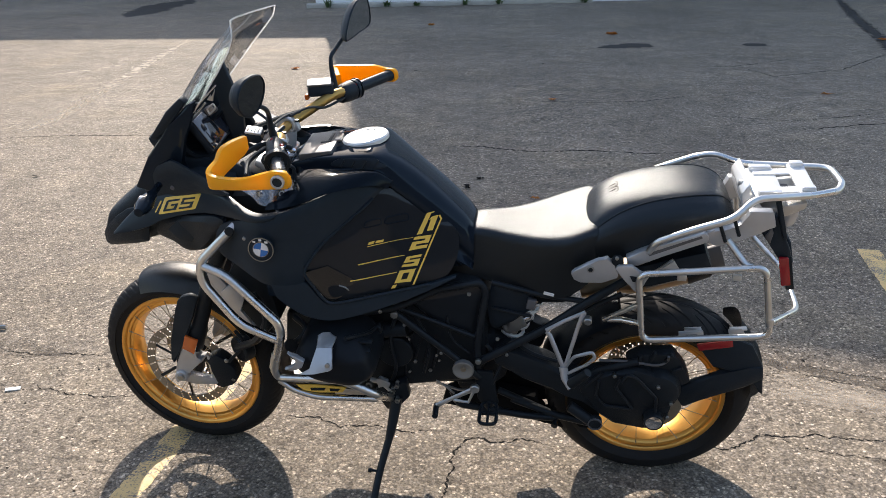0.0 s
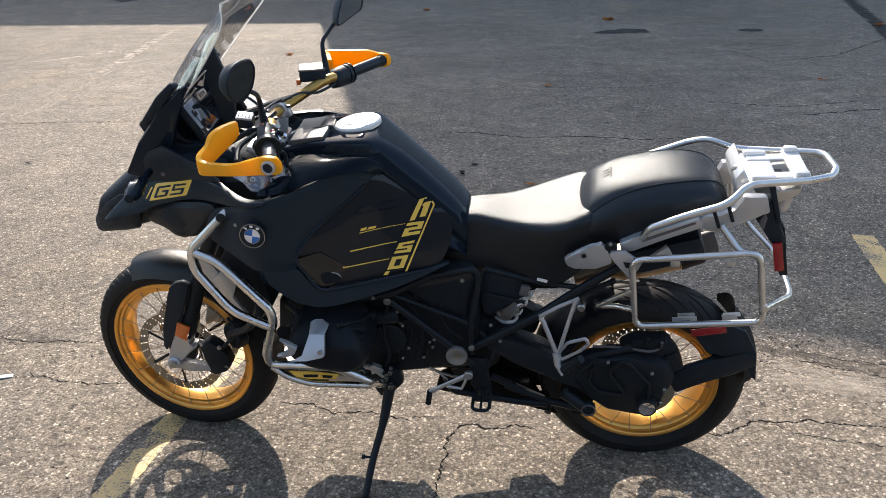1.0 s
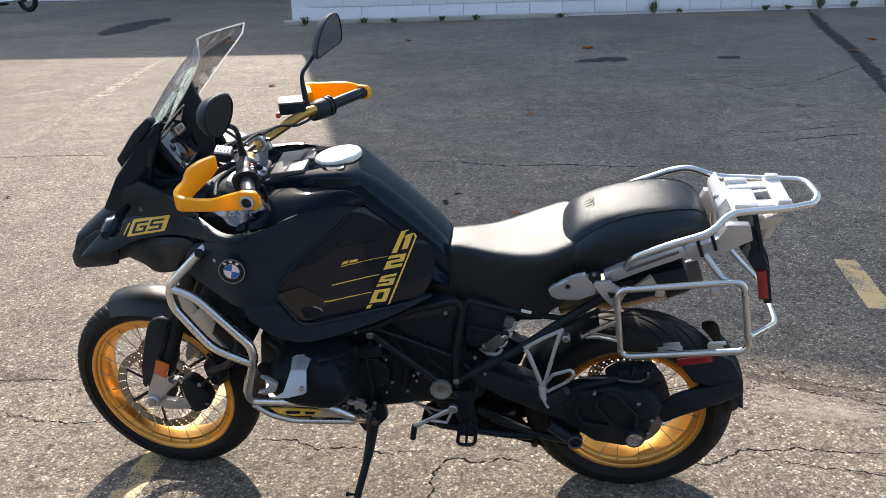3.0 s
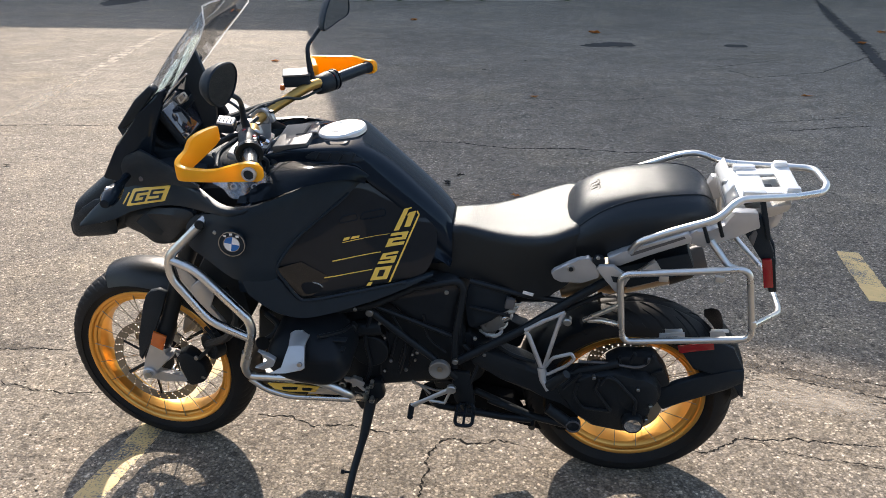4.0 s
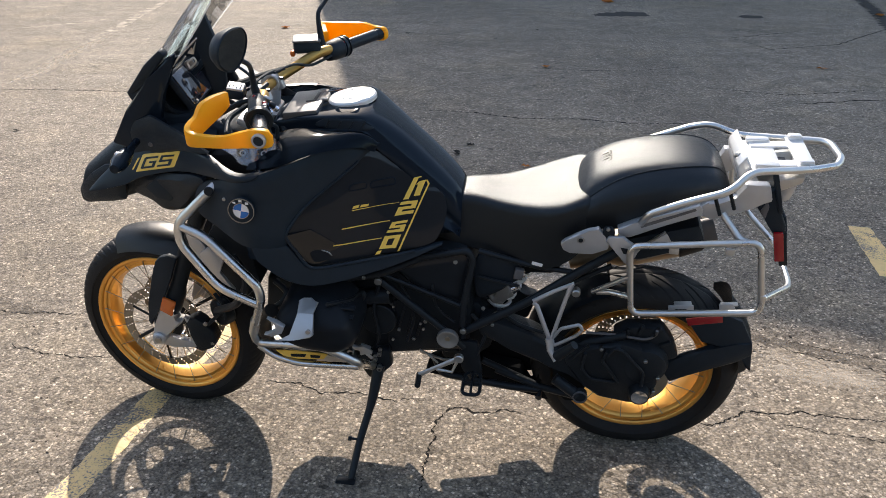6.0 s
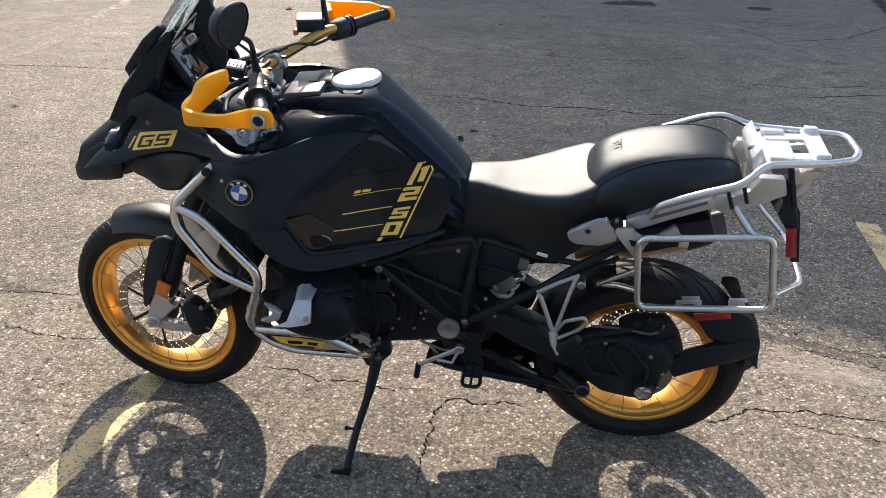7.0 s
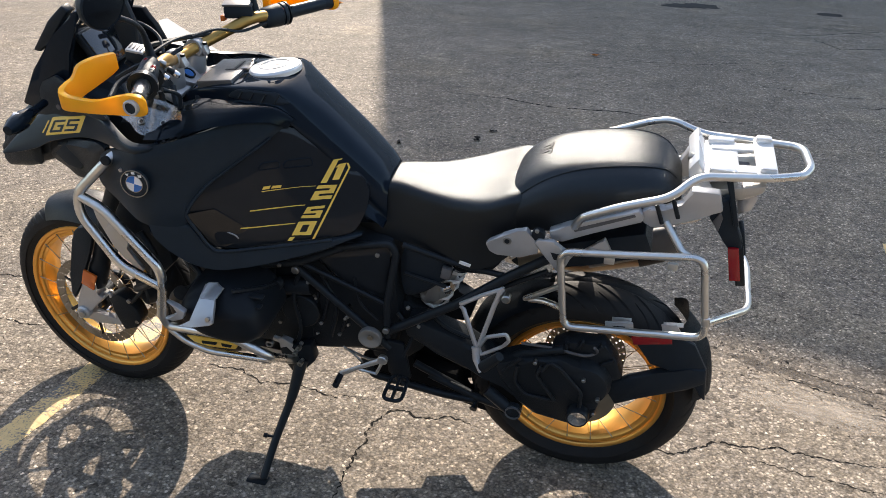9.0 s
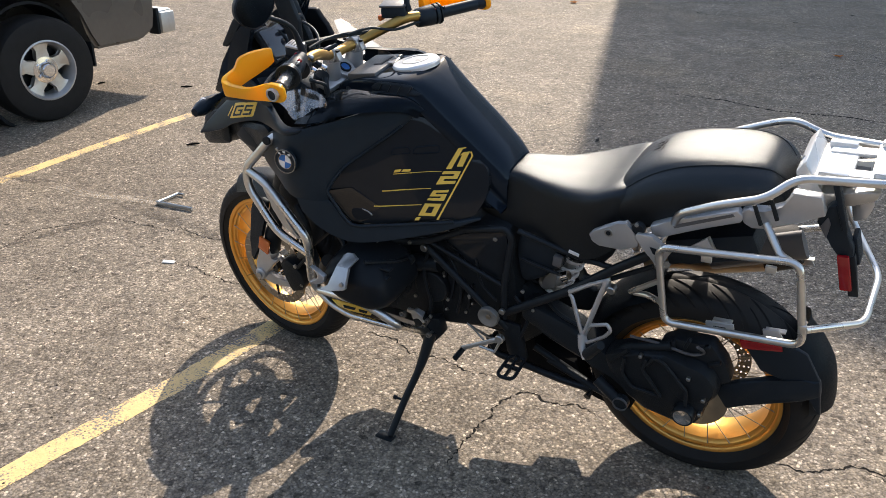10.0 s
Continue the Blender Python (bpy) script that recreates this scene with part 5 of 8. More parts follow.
def mirror(path, c, s, nrm, size):
    pth = curve_through(path, 5)
    stem = part("mirror_stem", tube(pth, [0.011 - 0.005 * min(1, 2.2 * k / len(pth)) for k in range(len(pth))], 10), PLASTIC, bike, "black mirror stem")
    n = V(nrm).normalized()
    side = Vector((0, 0, 1)).cross(n).normalized()
    up = n.cross(side)
    shape = [(-0.064, 0.006), (-0.052, 0.040), (-0.014, 0.053), (0.030, 0.050), (0.060, 0.026), (0.064, -0.010), (0.040, -0.042), (0.002, -0.054), (-0.040, -0.036)] if s < 0 else [(0.081, -0.047), (0.056, 0.000), (0.016, 0.040), (-0.022, 0.054), (-0.054, 0.047), (-0.061, 0.007), (-0.050, -0.033), (0.000, -0.042), (0.050, -0.050)]
    o = curve_through([(a * size, 0, b * size) for a, b in shape], 4, True)

    def ring(f, dep):
        return [c - side * p.x * f + up * p.z * f + n * dep for p in o]
    bm = loft([ring(0.35, -0.034), ring(0.75, -0.026), ring(0.97, -0.008), ring(1.0, 0.004), ring(0.95, 0.007), ring(0.93, 0.002)])
    hs = part("mirror_housing", bm, PLASTIC, stem, "black mirror housing")
    bm = bmesh.new()
    bm.faces.new([bm.verts.new(p) for p in ring(0.92, 0.0045)])
    part("mirror_glass", bm, MIRROR if s > 0 else DARKMIRROR, hs, "mirror glass", smooth=False)


mirror([(-1.022, -0.236, 1.235), (-1.024, -0.242, 1.275), (-1.018, -0.262, 1.315), (-1.010, -0.300, 1.345), (-1.012, -0.345, 1.372)], Vector((-1.008, -0.388, 1.410)), -1, (0.96, -0.26, -0.05), 0.88)
mirror([(-0.972, 0.195, 1.215), (-0.974, 0.195, 1.245), (-0.979, 0.208, 1.300), (-0.968, 0.240, 1.322), (-0.950, 0.275, 1.345)], Vector((-0.912, 0.308, 1.392)), 1, (1, -0.42, 0.08), 1.0)
resv = part("brake_reservoir", box(Vector((-1.014, 0.190, 1.213)), (0.078, 0.054, 0.036), 0.010, (0, 0, 14)), SATIN, bike, "black brake fluid reservoir")
part("reservoir_marker", box(Vector((-1.052, 0.168, 1.196)), (0.012, 0.020, 0.016), 0.003), ORANGE, resv, "orange marker under the reservoir")
# lid of a black reservoir, paler and glossier to give the glare on top
part("reservoir_lid", box(Vector((-1.014, 0.190, 1.233)), (0.080, 0.056, 0.007), 0.003, (2, 0, 14)), TRAY, resv)
resv = part("clutch_reservoir", box(Vector((-1.098, -0.175, 1.220)), (0.044, 0.046, 0.026), 0.006, (4, 10, 8)), PLASTIC, bike, "black clutch fluid reservoir with a silver lid")
part("reservoir_lid", box(Vector((-1.097, -0.177, 1.234)), (0.042, 0.040, 0.007), 0.003, (4, 10, 8)), SILVER, resv, "silver reservoir lid")
for k in range(4):
    part("lid_rib", box(Vector((-1.110 + 0.009 * k, -0.178, 1.2385 - 0.0016 * (k - 1.5))), (0.0028, 0.024, 0.002), 0.001, (4, 10, 8)), GREY, resv)
part("clutch_lever", tube(curve_through([(-1.043, -0.250, 1.219), (-1.073, -0.300, 1.205), (-1.063, -0.360, 1.193)], 5), 0.006, 8), PLASTIC, bike, "black clutch lever")
part("brake_lever", tube(curve_through([(-0.985, 0.200, 1.180), (-0.995, 0.270, 1.170), (-0.965, 0.360, 1.160), (-0.940, 0.410, 1.152)], 5), 0.006, 8), PLASTIC, bike, "black brake lever")
for pts, r in (([(-1.056, 0.000, 1.203), (-1.018, 0.060, 1.205), (-0.992, 0.140, 1.174), (-0.951, 0.220, 1.175)], 0.004), ([(-1.075, -0.150, 1.217), (-1.065, -0.080, 1.220), (-1.059, 0.000, 1.207), (-1.042, 0.050, 1.195)], 0.004), ([(-1.004, -0.250, 1.175), (-0.994, -0.200, 1.135), (-1.011, -0.200, 1.068), (-1.000, -0.150, 1.077)], 0.005), ([(-1.219, -0.050, 1.229), (-1.167, -0.050, 1.247), (-1.096, -0.080, 1.227), (-1.048, -0.150, 1.193)], 0.004)):
    part("control_cable", tube(curve_through(pts, 6), r, 7), PLASTIC, bike)

part("socket_panel", box(Vector((-1.239, -0.100, 1.259)), (0.030, 0.020, 0.024), 0.004, (0, -30, 0)), GREY, bike)
part("socket_cap", box(Vector((-1.233, -0.112, 1.264)), (0.018, 0.006, 0.014), 0.002, (0, -30, 0)), BOLT, bike)
# clutter round the bars: cables, lever perch, switch details
for pts, rr in (([(-1.118, -0.200, 1.210), (-1.088, -0.180, 1.183), (-1.077, -0.120, 1.185), (-1.060, -0.050, 1.191)], 0.006), ([(-1.136, -0.220, 1.174), (-1.089, -0.220, 1.202), (-1.062, -0.200, 1.208), (-1.048, -0.160, 1.171)], 0.007), ([(-1.046, -0.140, 1.132), (-1.031, -0.160, 1.098), (-1.011, -0.180, 1.055), (-0.998, -0.200, 1.036)], 0.008),
               ([(-1.042, -0.200, 1.145), (-1.037, -0.200, 1.108), (-1.016, -0.200, 1.073), (-1.019, -0.220, 1.044)], 0.007), ([(-1.141, -0.100, 1.204), (-1.115, -0.040, 1.198), (-1.088, 0.060, 1.180), (-1.048, 0.120, 1.173)], 0.006), ([(-1.134, -0.200, 1.151), (-1.102, -0.240, 1.135), (-1.096, -0.280, 1.123)], 0.006),
               ([(-1.040, -0.240, 1.148), (-1.086, -0.200, 1.085), (-1.063, -0.200, 1.045)], 0.007), ([(-1.031, -0.060, 1.083), (-1.007, -0.100, 1.064), (-1.007, -0.140, 1.028)], 0.009)):
    part("control_cable", tube(curve_through(pts, 6), rr, 7), FRAME, bike)
hub_at = Vector((-0.998, -0.300, 1.216))
gd = (LG - LI).normalized()
part("lever_perch", tube([hub_at - gd * 0.055, hub_at - gd * 0.02], [0.024, 0.028], 12), FRAME, bar, "black clutch lever perch")
for q, m in ((Vector((-0.997, -0.240, 1.233)), BOLT), (Vector((-0.992, -0.220, 1.208)), FRAME), (Vector((-0.992, -0.200, 1.191)), CHROME), (Vector((-1.014, -0.270, 1.246)), REDLENS), (Vector((-1.000, -0.260, 1.224)), GREY), (Vector((-0.995, -0.240, 1.200)), CHROME)):
    part("switch_cap", box(q, (0.018, 0.012, 0.014), 0.004, (20, 30, 10)), m, bar)
part("wiring_cover", slab([(-1.125, -0.130, 1.052), (-1.050, -0.130, 1.060), (-1.025, -0.130, 1.030), (-1.038, -0.130, 0.988), (-1.132, -0.130, 0.970), (-1.170, -0.130, 1.013)], -0.15, 0.06, 0.012), DULLBLACK, bike, "black steering head cover")
part("inner_fairing", slab([(-1.203, -0.120, 1.035), (-1.133, -0.120, 1.042), (-1.064, -0.120, 0.988), (-1.066, -0.120, 0.913), (-1.177, -0.120, 0.901), (-1.221, -0.120, 0.972)], -0.17, 0.15, 0.02), RUBBER, bike, "black inner fairing behind the nose")
far_defl = slab([(-1.315, 0.270, 1.130), (-1.286, 0.270, 1.139), (-1.180, 0.270, 1.081), (-1.085, 0.270, 1.027), (-1.207, 0.270, 0.996), (-1.290, 0.270, 1.059)], 0.268, 0.272, 0.001)
part("wind_deflector", far_defl, HAZY, bike, "clear side wind deflector")

# seats
def seat_mesh(stations):
    """Padded seat: smooth along its length and across, crown rolling over into the sides."""
    rings = []
    for x, zt, w, zb, wb, dip in stations:
        h = zt - zb
        half = [(0, zt - dip), (w * 0.42, zt - dip * 0.7), (w * 0.78, zt - 0.004), (w * 0.95, zt - 0.016), (w * 1.0 + (wb - w) * 0.15, zt - min(0.042, h * 0.38)), (w * 1.01 + (wb - w) * 0.5, zt - min(0.085, h * 0.62)), (wb, zb)]
        half = [Vector((x, -y, z)) for y, z in half]
        fine = curve_through(half, 4)
        rings.append(list(fine) + [Vector((p.x, -p.y, p.z)) for p in fine[:0:-1]])
    cols = [curve_through([r[k] for r in rings], 6) for k in range(len(rings[0]))]
    return loft([[c[i] for c in cols] for i in range(len(cols[0]))])


part("rider_seat", seat_mesh([(-0.625, 0.832, 0.085, 0.780, 0.085, 0.0), (-0.585, 0.858, 0.095, 0.765, 0.092, 0.0), (-0.555, 0.888, 0.074, 0.762, 0.098, 0.0), (-0.51, 0.898, 0.074, 0.755, 0.106, 0.0), (-0.42, 0.898, 0.102, 0.735, 0.126, 0.003), (-0.34, 0.909, 0.136, 0.725, 0.144, 0.008), (-0.27, 0.928, 0.158, 0.735, 0.152, 0.010), (-0.21, 0.950, 0.152, 0.78, 0.148, 0.010), (-0.175, 0.948, 0.132, 0.84, 0.13, 0.008)]), SEATM, bike, "black vinyl rider seat with a dipped sunlit top")
PILLION = [(-0.240, 0.900, 0.130, 0.882, 0.142, 0.845), (-0.212, 0.952, 0.124, 0.922, 0.146, 0.852), (-0.185, 0.985, 0.118, 0.950, 0.148, 0.860), (-0.140, 1.012, 0.112, 0.984, 0.150, 0.866), (-0.090, 1.028, 0.106, 1.008, 0.151, 0.872), (-0.035, 1.039, 0.102, 1.024, 0.151, 0.885), (0.035, 1.046, 0.097, 1.035, 0.148, 0.905), (0.090, 1.044, 0.088, 1.036, 0.140, 0.928), (0.128, 1.034, 0.074, 1.027, 0.128, 0.946), (0.155, 1.006, 0.060, 1.002, 0.110, 0.955), (0.172, 0.972, 0.050, 0.970, 0.090, 0.952)]


def pillion_mesh():
    """Crowned top to a stitched edge that draws in towards the tail, then tall flat sides."""
    rings = []
    for x, zc, ys, zs, w, zb in PILLION:
        d, h = zc - zs, zs - zb
        top = curve_through([Vector((x, -y, z)) for y, z in ((0, zc), (ys * 0.48, zc - d * 0.10), (ys * 0.82, zc - d * 0.46), (ys, zs))], 4)
        side = curve_through([Vector((x, -y, z)) for y, z in ((ys, zs), (ys + (w - ys) * 0.62, zs - h * 0.16), (w, zs - h * 0.45), (w - 0.004, zb))], 4)
        half = top + side[1:]
        rings.append(half + [Vector((p.x, -p.y, p.z)) for p in half[:0:-1]])
    cols = [curve_through([r[k] for r in rings], 6) for k in range(len(rings[0]))]
    return loft([[c[i] for c in cols] for i in range(len(cols[0]))])


def pillion_top(x, y):
    row = [lerp_table(x, [(q[0], q[k]) for q in PILLION]) for k in (1, 2, 3)]
    return row[0] - (row[0] - row[2]) * min(1, abs(y) / row[1]) ** 2


pill = part("pillion_seat", pillion_mesh(), SEATM, bike, "black vinyl pillion seat with stitched edge")
for s in (-1, 1):
    part("seat_piping", tube(curve_through([(q[0], q[2] * s, q[3] + 0.0006) for q in PILLION[:-1]], 5), 0.0019, 6), SEATM, pill)
    for k in (-1, 1):
        lo = rounded([(x, y, pillion_top(x, y) + 0.0008) for x, y in ((-0.166, 0.016 * k - 0.013), (-0.138, 0.016 * k - 0.013), (-0.138, 0.016 * k + 0.013), (-0.166, 0.016 * k + 0.013))], 0.006, True, 3)
        part("seat_mark", tube(lo, 0.0017, 6, True), RUBBER, pill) if s < 0 else None
    part("seat_mark", tube([(-0.160, 0.016 * s, pillion_top(-0.160, 0.016) + 0.0008), (-0.144, 0.016 * s, pillion_top(-0.144, 0.016) + 0.0008)], 0.0015, 6), RUBBER, pill)

# ---- engine, frame and running gear ----
MID = [(-1.108, -0.160, 0.624), (-0.861, -0.160, 0.669), (-0.590, -0.160, 0.763), (-0.509, -0.160, 0.758), (-0.492, -0.160, 0.494), (-0.514, -0.160, 0.393), (-0.779, -0.160, 0.361), (-1.036, -0.160, 0.342), (-1.132, -0.160, 0.449)]
eng = part("engine", slab([(p[0], p[2]) for p in MID], -0.135, 0.135, 0.02), ENGINE, bike, "black boxer engine block")
for s in (-1, 1):
    c = Vector((-0.928, -0.280, 0.560))
    c.y = 0.25 * s
    cyl = part("cylinder", tube([c + Vector((0.01, -0.13 * s, 0)), c + Vector((0.01, 0.02 * s, 0))], 0.066, 20), ENGINE, eng, "black finned engine cylinder")
    for k in range(7):
        part("cooling_fin", box(c + Vector((0.01, s * (-0.10 + 0.017 * k), 0)), (0.165, 0.004, 0.150), 0.001), ENGINE, cyl)
    HEAD = [(-1.030, 0.585), (-1.005, 0.650), (-0.950, 0.680), (-0.896, 0.678), (-0.837, 0.653), (-0.806, 0.610), (-0.800, 0.555), (-0.844, 0.522), (-0.910, 0.522), (-0.985, 0.540)]
    bm = loft([[Vector((p.x * k + (1 - k) * -0.915, s * y, p.z * k + (1 - k) * 0.605)) for p in curve_through([(a, 0, b) for a, b in HEAD], 5, True)] for k, y in ((1.0, 0.18), (1.0, 0.300), (0.97, 0.325), (0.90, 0.343), (0.78, 0.354), (0.55, 0.360), (0.25, 0.361))])
    for v in bm.verts:
        if abs(v.co.y) > 0.25:
            v.co.y -= s * max(0, 0.75 * (v.co.z - 0.620))
    # duller black than the engine, imitating the shroud's shade on the head
    hd = part("cylinder_head", bm, NOSEM, eng, "black cylinder head cover")
    for quad, y in (([(-0.956, -0.305, 0.672), (-0.944, -0.305, 0.681), (-0.920, -0.308, 0.686), (-0.915, -0.312, 0.679), (-0.899, -0.318, 0.679), (-0.902, -0.360, 0.674), (-0.948, -0.355, 0.668)], 0.010), ([(-0.948, -0.355, 0.668), (-0.902, -0.360, 0.674), (-0.898, -0.397, 0.628), (-0.907, -0.400, 0.622), (-0.950, -0.400, 0.609), (-1.005, -0.395, 0.597), (-0.963, -0.390, 0.618)], 0.010)):
        bm = bmesh.new()
        fr = [bm.verts.new((p[0], s * abs(p[1]), p[2])) for p in quad]
        bk = [bm.verts.new((p[0], s * (abs(p[1]) - y), p[2] - y * 0.6)) for p in quad]
        bm.faces.new(fr)
        bm.faces.new(bk[::-1])
        for k in range(len(quad)):
            bm.faces.new((fr[k], bk[k], bk[(k + 1) % len(quad)], fr[(k + 1) % len(quad)]))
        bmesh.ops.bevel(bm, geom=list(bm.edges), offset=0.0018, segments=2, affect="EDGES", profile=0.5, clamp_overlap=True)
        part("head_guard", bm, SILVER, hd, "silver cylinder head guard plate")
    part("guard_bolt", knob((-0.911, s * 0.392, 0.636), 0.0065, 0.004, (0, s, 0.3)), BOLT, hd)
    for k in range(4):
        part("head_rib", box((-0.865 + 0.004 * k, s * (0.330 - 0.012 * k), 0.585 + 0.022 * k), (0.10, 0.020, 0.006), 0.002), ENGINE, hd)
    part("head_trim", slab([(-1.029, 0.658), (-1.003, 0.646), (-0.981, 0.632), (-0.991, 0.609), (-1.020, 0.596), (-1.043, 0.601), (-1.014, 0.612), (-1.000, 0.627), (-1.008, 0.642)], s * 0.362, s * 0.378, 0.0025), SILVER, hd, "silver curved head trim")
    ex = [Vector(p) for p in ((-1.053, -0.270, 0.602), (-1.095, -0.240, 0.530), (-1.092, -0.190, 0.379), (-0.990, -0.120, 0.310), (-0.860, -0.020, 0.330))]
    part("exhaust_header", tube(curve_through([(p.x, -p.y * s if s > 0 else p.y, p.z) for p in ex], 6), 0.021, 12), DARKSTEEL, eng, "dark heat-stained steel exhaust header")
    part("spark_lead", tube(curve_through([(-0.874, -0.320, 0.676), (-0.827, -0.250, 0.646), (-0.813, -0.200, 0.629)], 5), 0.006, 7), FRAME, eng) if s < 0 else None
for px in ((-0.866, -0.150, 0.631), (-0.900, -0.150, 0.545), (-0.908, -0.150, 0.457), (-0.835, -0.150, 0.587), (-0.847, -0.150, 0.439), (-0.734, -0.150, 0.555), (-0.739, -0.150, 0.468), (-0.671, -0.150, 0.429)):
    part("engine_bolt", knob((px[0], -0.137, px[2]), 0.006, 0.005, seg=6), BOLT, eng)
for k in range(6):
    q = Vector((-0.788, -0.140, 0.544)) + Vector((0.028 * k, 0, -0.010 * k))
    part("casing_rib", box((q.x, -0.138, q.z), (0.008, 0.016, 0.10), 0.003, (0, 15, 0)), ENGINE, eng)
part("casing_seam", tube([(-0.742, -0.139, 0.581), (-0.748, -0.139, 0.408)], 0.0025, 6), ENGINE, eng)
part("casing_edge", tube([(-0.824, -0.141, 0.480), (-0.790, -0.141, 0.497), (-0.756, -0.141, 0.514)], 0.0035, 6), GREY, eng)
for x, z in ((-0.728, 0.550), (-0.730, 0.485), (-0.734, 0.425), (-0.648, 0.494), (-0.640, 0.474)):
    part("casing_screw", knob((x, -0.144, z), 0.0042, 0.006, (0, -1, 0.5)), BOLT, eng)
part("breather_clip", box((-0.824, -0.150, 0.583), (0.016, 0.012, 0.026), 0.003, (0, 25, 0)), ALU, eng)
part("clutch_cover", knob(Vector((-0.773, -0.145, 0.506)), 0.055, 0.014, seg=32), ENGINE, eng)
part("starter", tube([(-0.827, -0.150, 0.581), (-0.732, -0.150, 0.597)], 0.026, 16), ENGINE, eng)
part("gearbox_case", slab([(-0.604, 0.525), (-0.483, 0.555), (-0.425, 0.480), (-0.440, 0.385), (-0.500, 0.330), (-0.592, 0.324)], -0.10, 0.10, 0.015), ENGINE, bike, "black gearbox casing")
part("exhaust_collector", slab([(-0.582, 0.327), (-0.506, 0.356), (-0.495, 0.339), (-0.474, 0.342), (-0.480, 0.309), (-0.345, 0.296), (-0.330, 0.256), (-0.317, 0.220), (-0.293, 0.228), (-0.290, 0.290), (-0.257, 0.271), (-0.230, 0.161), (-0.275, 0.173), (-0.320, 0.181), (-0.366, 0.203), (-0.473, 0.207), (-0.563, 0.225), (-0.649, 0.239), (-0.635, 0.292)], -0.075, -0.035, 0.006), DULLBLACK, bike, "black exhaust collector under the gearbox")
# filler plate added to keep lit ground from showing through this dark gap
part("gap_filler", slab([(-0.488, 0.353), (-0.414, 0.340), (-0.351, 0.317), (-0.311, 0.276), (-0.304, 0.234), (-0.335, 0.239), (-0.323, 0.195), (-0.349, 0.155), (-0.460, 0.183), (-0.490, 0.256)], -0.020, 0.0, 0.004), DULLBLACK, bike, "plain black plate added to darken the gap under the swing arm")
part("shock_shroud", slab([(-0.497, 0.581), (-0.387, 0.585), (-0.371, 0.516), (-0.309, 0.506), (-0.334, 0.423), (-0.481, 0.404)], 0.01, 0.06, 0.010), FRAME, bike, "black shroud behind the shock")
part("radiator", slab([(-1.183, -0.200, 0.883), (-1.117, -0.200, 0.830), (-1.092, -0.200, 0.654), (-1.153, -0.200, 0.588), (-1.232, -0.200, 0.645), (-1.242, -0.200, 0.785)], -0.22, 0.22, 0.012), FRAME, bike, "black radiator behind the fork")
for s in (-1, 1):
    part("cooler_guard", slab([(-1.235, 0.779), (-1.204, 0.805), (-1.168, 0.764), (-1.177, 0.745), (-1.192, 0.717), (-1.152, 0.661), (-1.155, 0.650), (-1.205, 0.686), (-1.236, 0.749)], s * 0.262 - 0.006, s * 0.262 + 0.006, 0.003), SILVER, bike, "silver cooler side guard")
    part("guard_stay", slab([(-1.280, 0.850), (-1.252, 0.832), (-1.206, 0.758), (-1.200, 0.690), (-1.215, 0.676), (-1.240, 0.700), (-1.270, 0.790)], s * 0.244 - 0.005, s * 0.244 + 0.005, 0.003), SILVER, bike, "silver cooler guard stay")

# skid plate and the marked plates above it
part("skid_plate", slab([(-1.160, -0.140, 0.357), (-1.084, -0.140, 0.297), (-0.805, -0.140, 0.307), (-0.785, -0.140, 0.332), (-1.042, -0.140, 0.336), (-1.139, -0.140, 0.377)], -0.14, 0.14, 0.004), ALU, bike, "aluminium engine skid plate")
gp = part("guard_mark", slab([(-1.048, -0.300, 0.478), (-0.982, -0.300, 0.481), (-0.894, -0.300, 0.477), (-0.908, -0.300, 0.457), (-0.986, -0.300, 0.451), (-1.028, -0.300, 0.458)], -0.296, -0.292, 0.001), DECAL, bike, "yellow printed guard plate")
part("mark_bar", slab([(-1.004, -0.300, 0.469), (-0.958, -0.300, 0.472), (-0.962, -0.300, 0.463), (-1.002, -0.300, 0.460)], -0.2985, -0.2965, 0), FRAME, gp)
part("mark_bar", slab([(-0.946, -0.300, 0.471), (-0.915, -0.300, 0.471), (-0.920, -0.300, 0.462), (-0.945, -0.300, 0.462)], -0.2985, -0.2965, 0), FRAME, gp)

# crash bars, both sides
for s in (-1, 1):
    f = (lambda p: V(p)) if s < 0 else (lambda p: V(flip(p)))
    A = [f(p) for p in ((-1.150, -0.240, 1.002), (-1.169, -0.282, 0.987), (-1.264, -0.300, 0.894), (-1.263, -0.310, 0.838), (-1.164, -0.335, 0.718), (-1.058, -0.340, 0.673))]
    cb = part("crash_bar", tube(rounded(A, 0.035), 0.0125, 14), STEEL, bike, "brushed stainless engine crash bar")
    B = [f(p) for p in ((-1.259, -0.300, 0.887), (-1.189, -0.315, 0.869), (-1.051, -0.345, 0.738), (-1.047, -0.345, 0.699), (-1.105, -0.300, 0.538), (-1.100, -0.290, 0.496), (-0.892, -0.335, 0.539), (-0.796, -0.320, 0.476), (-0.790, -0.200, 0.363), (-0.789, -0.130, 0.302))]
    part("crash_tube", tube(rounded(B, 0.03), 0.0125, 14), STEEL, cb)
    C = [f(p) for p in ((-1.100, -0.285, 0.483), (-1.058, -0.290, 0.452), (-0.984, -0.300, 0.438), (-0.800, -0.310, 0.454))]
    part("crash_tube", tube(rounded(C, 0.03), 0.010, 12), STEEL, cb)
    part("tube_plug", knob(f((-1.163, -0.296, 0.995)), 0.012, 0.004, (0.1, -1, 0.1)), FRAME, cb)
    part("tube_joint", tube([f((-1.084, -0.315, 0.602)), f((-1.103, -0.300, 0.543))], 0.0145, 12), STEEL, cb)

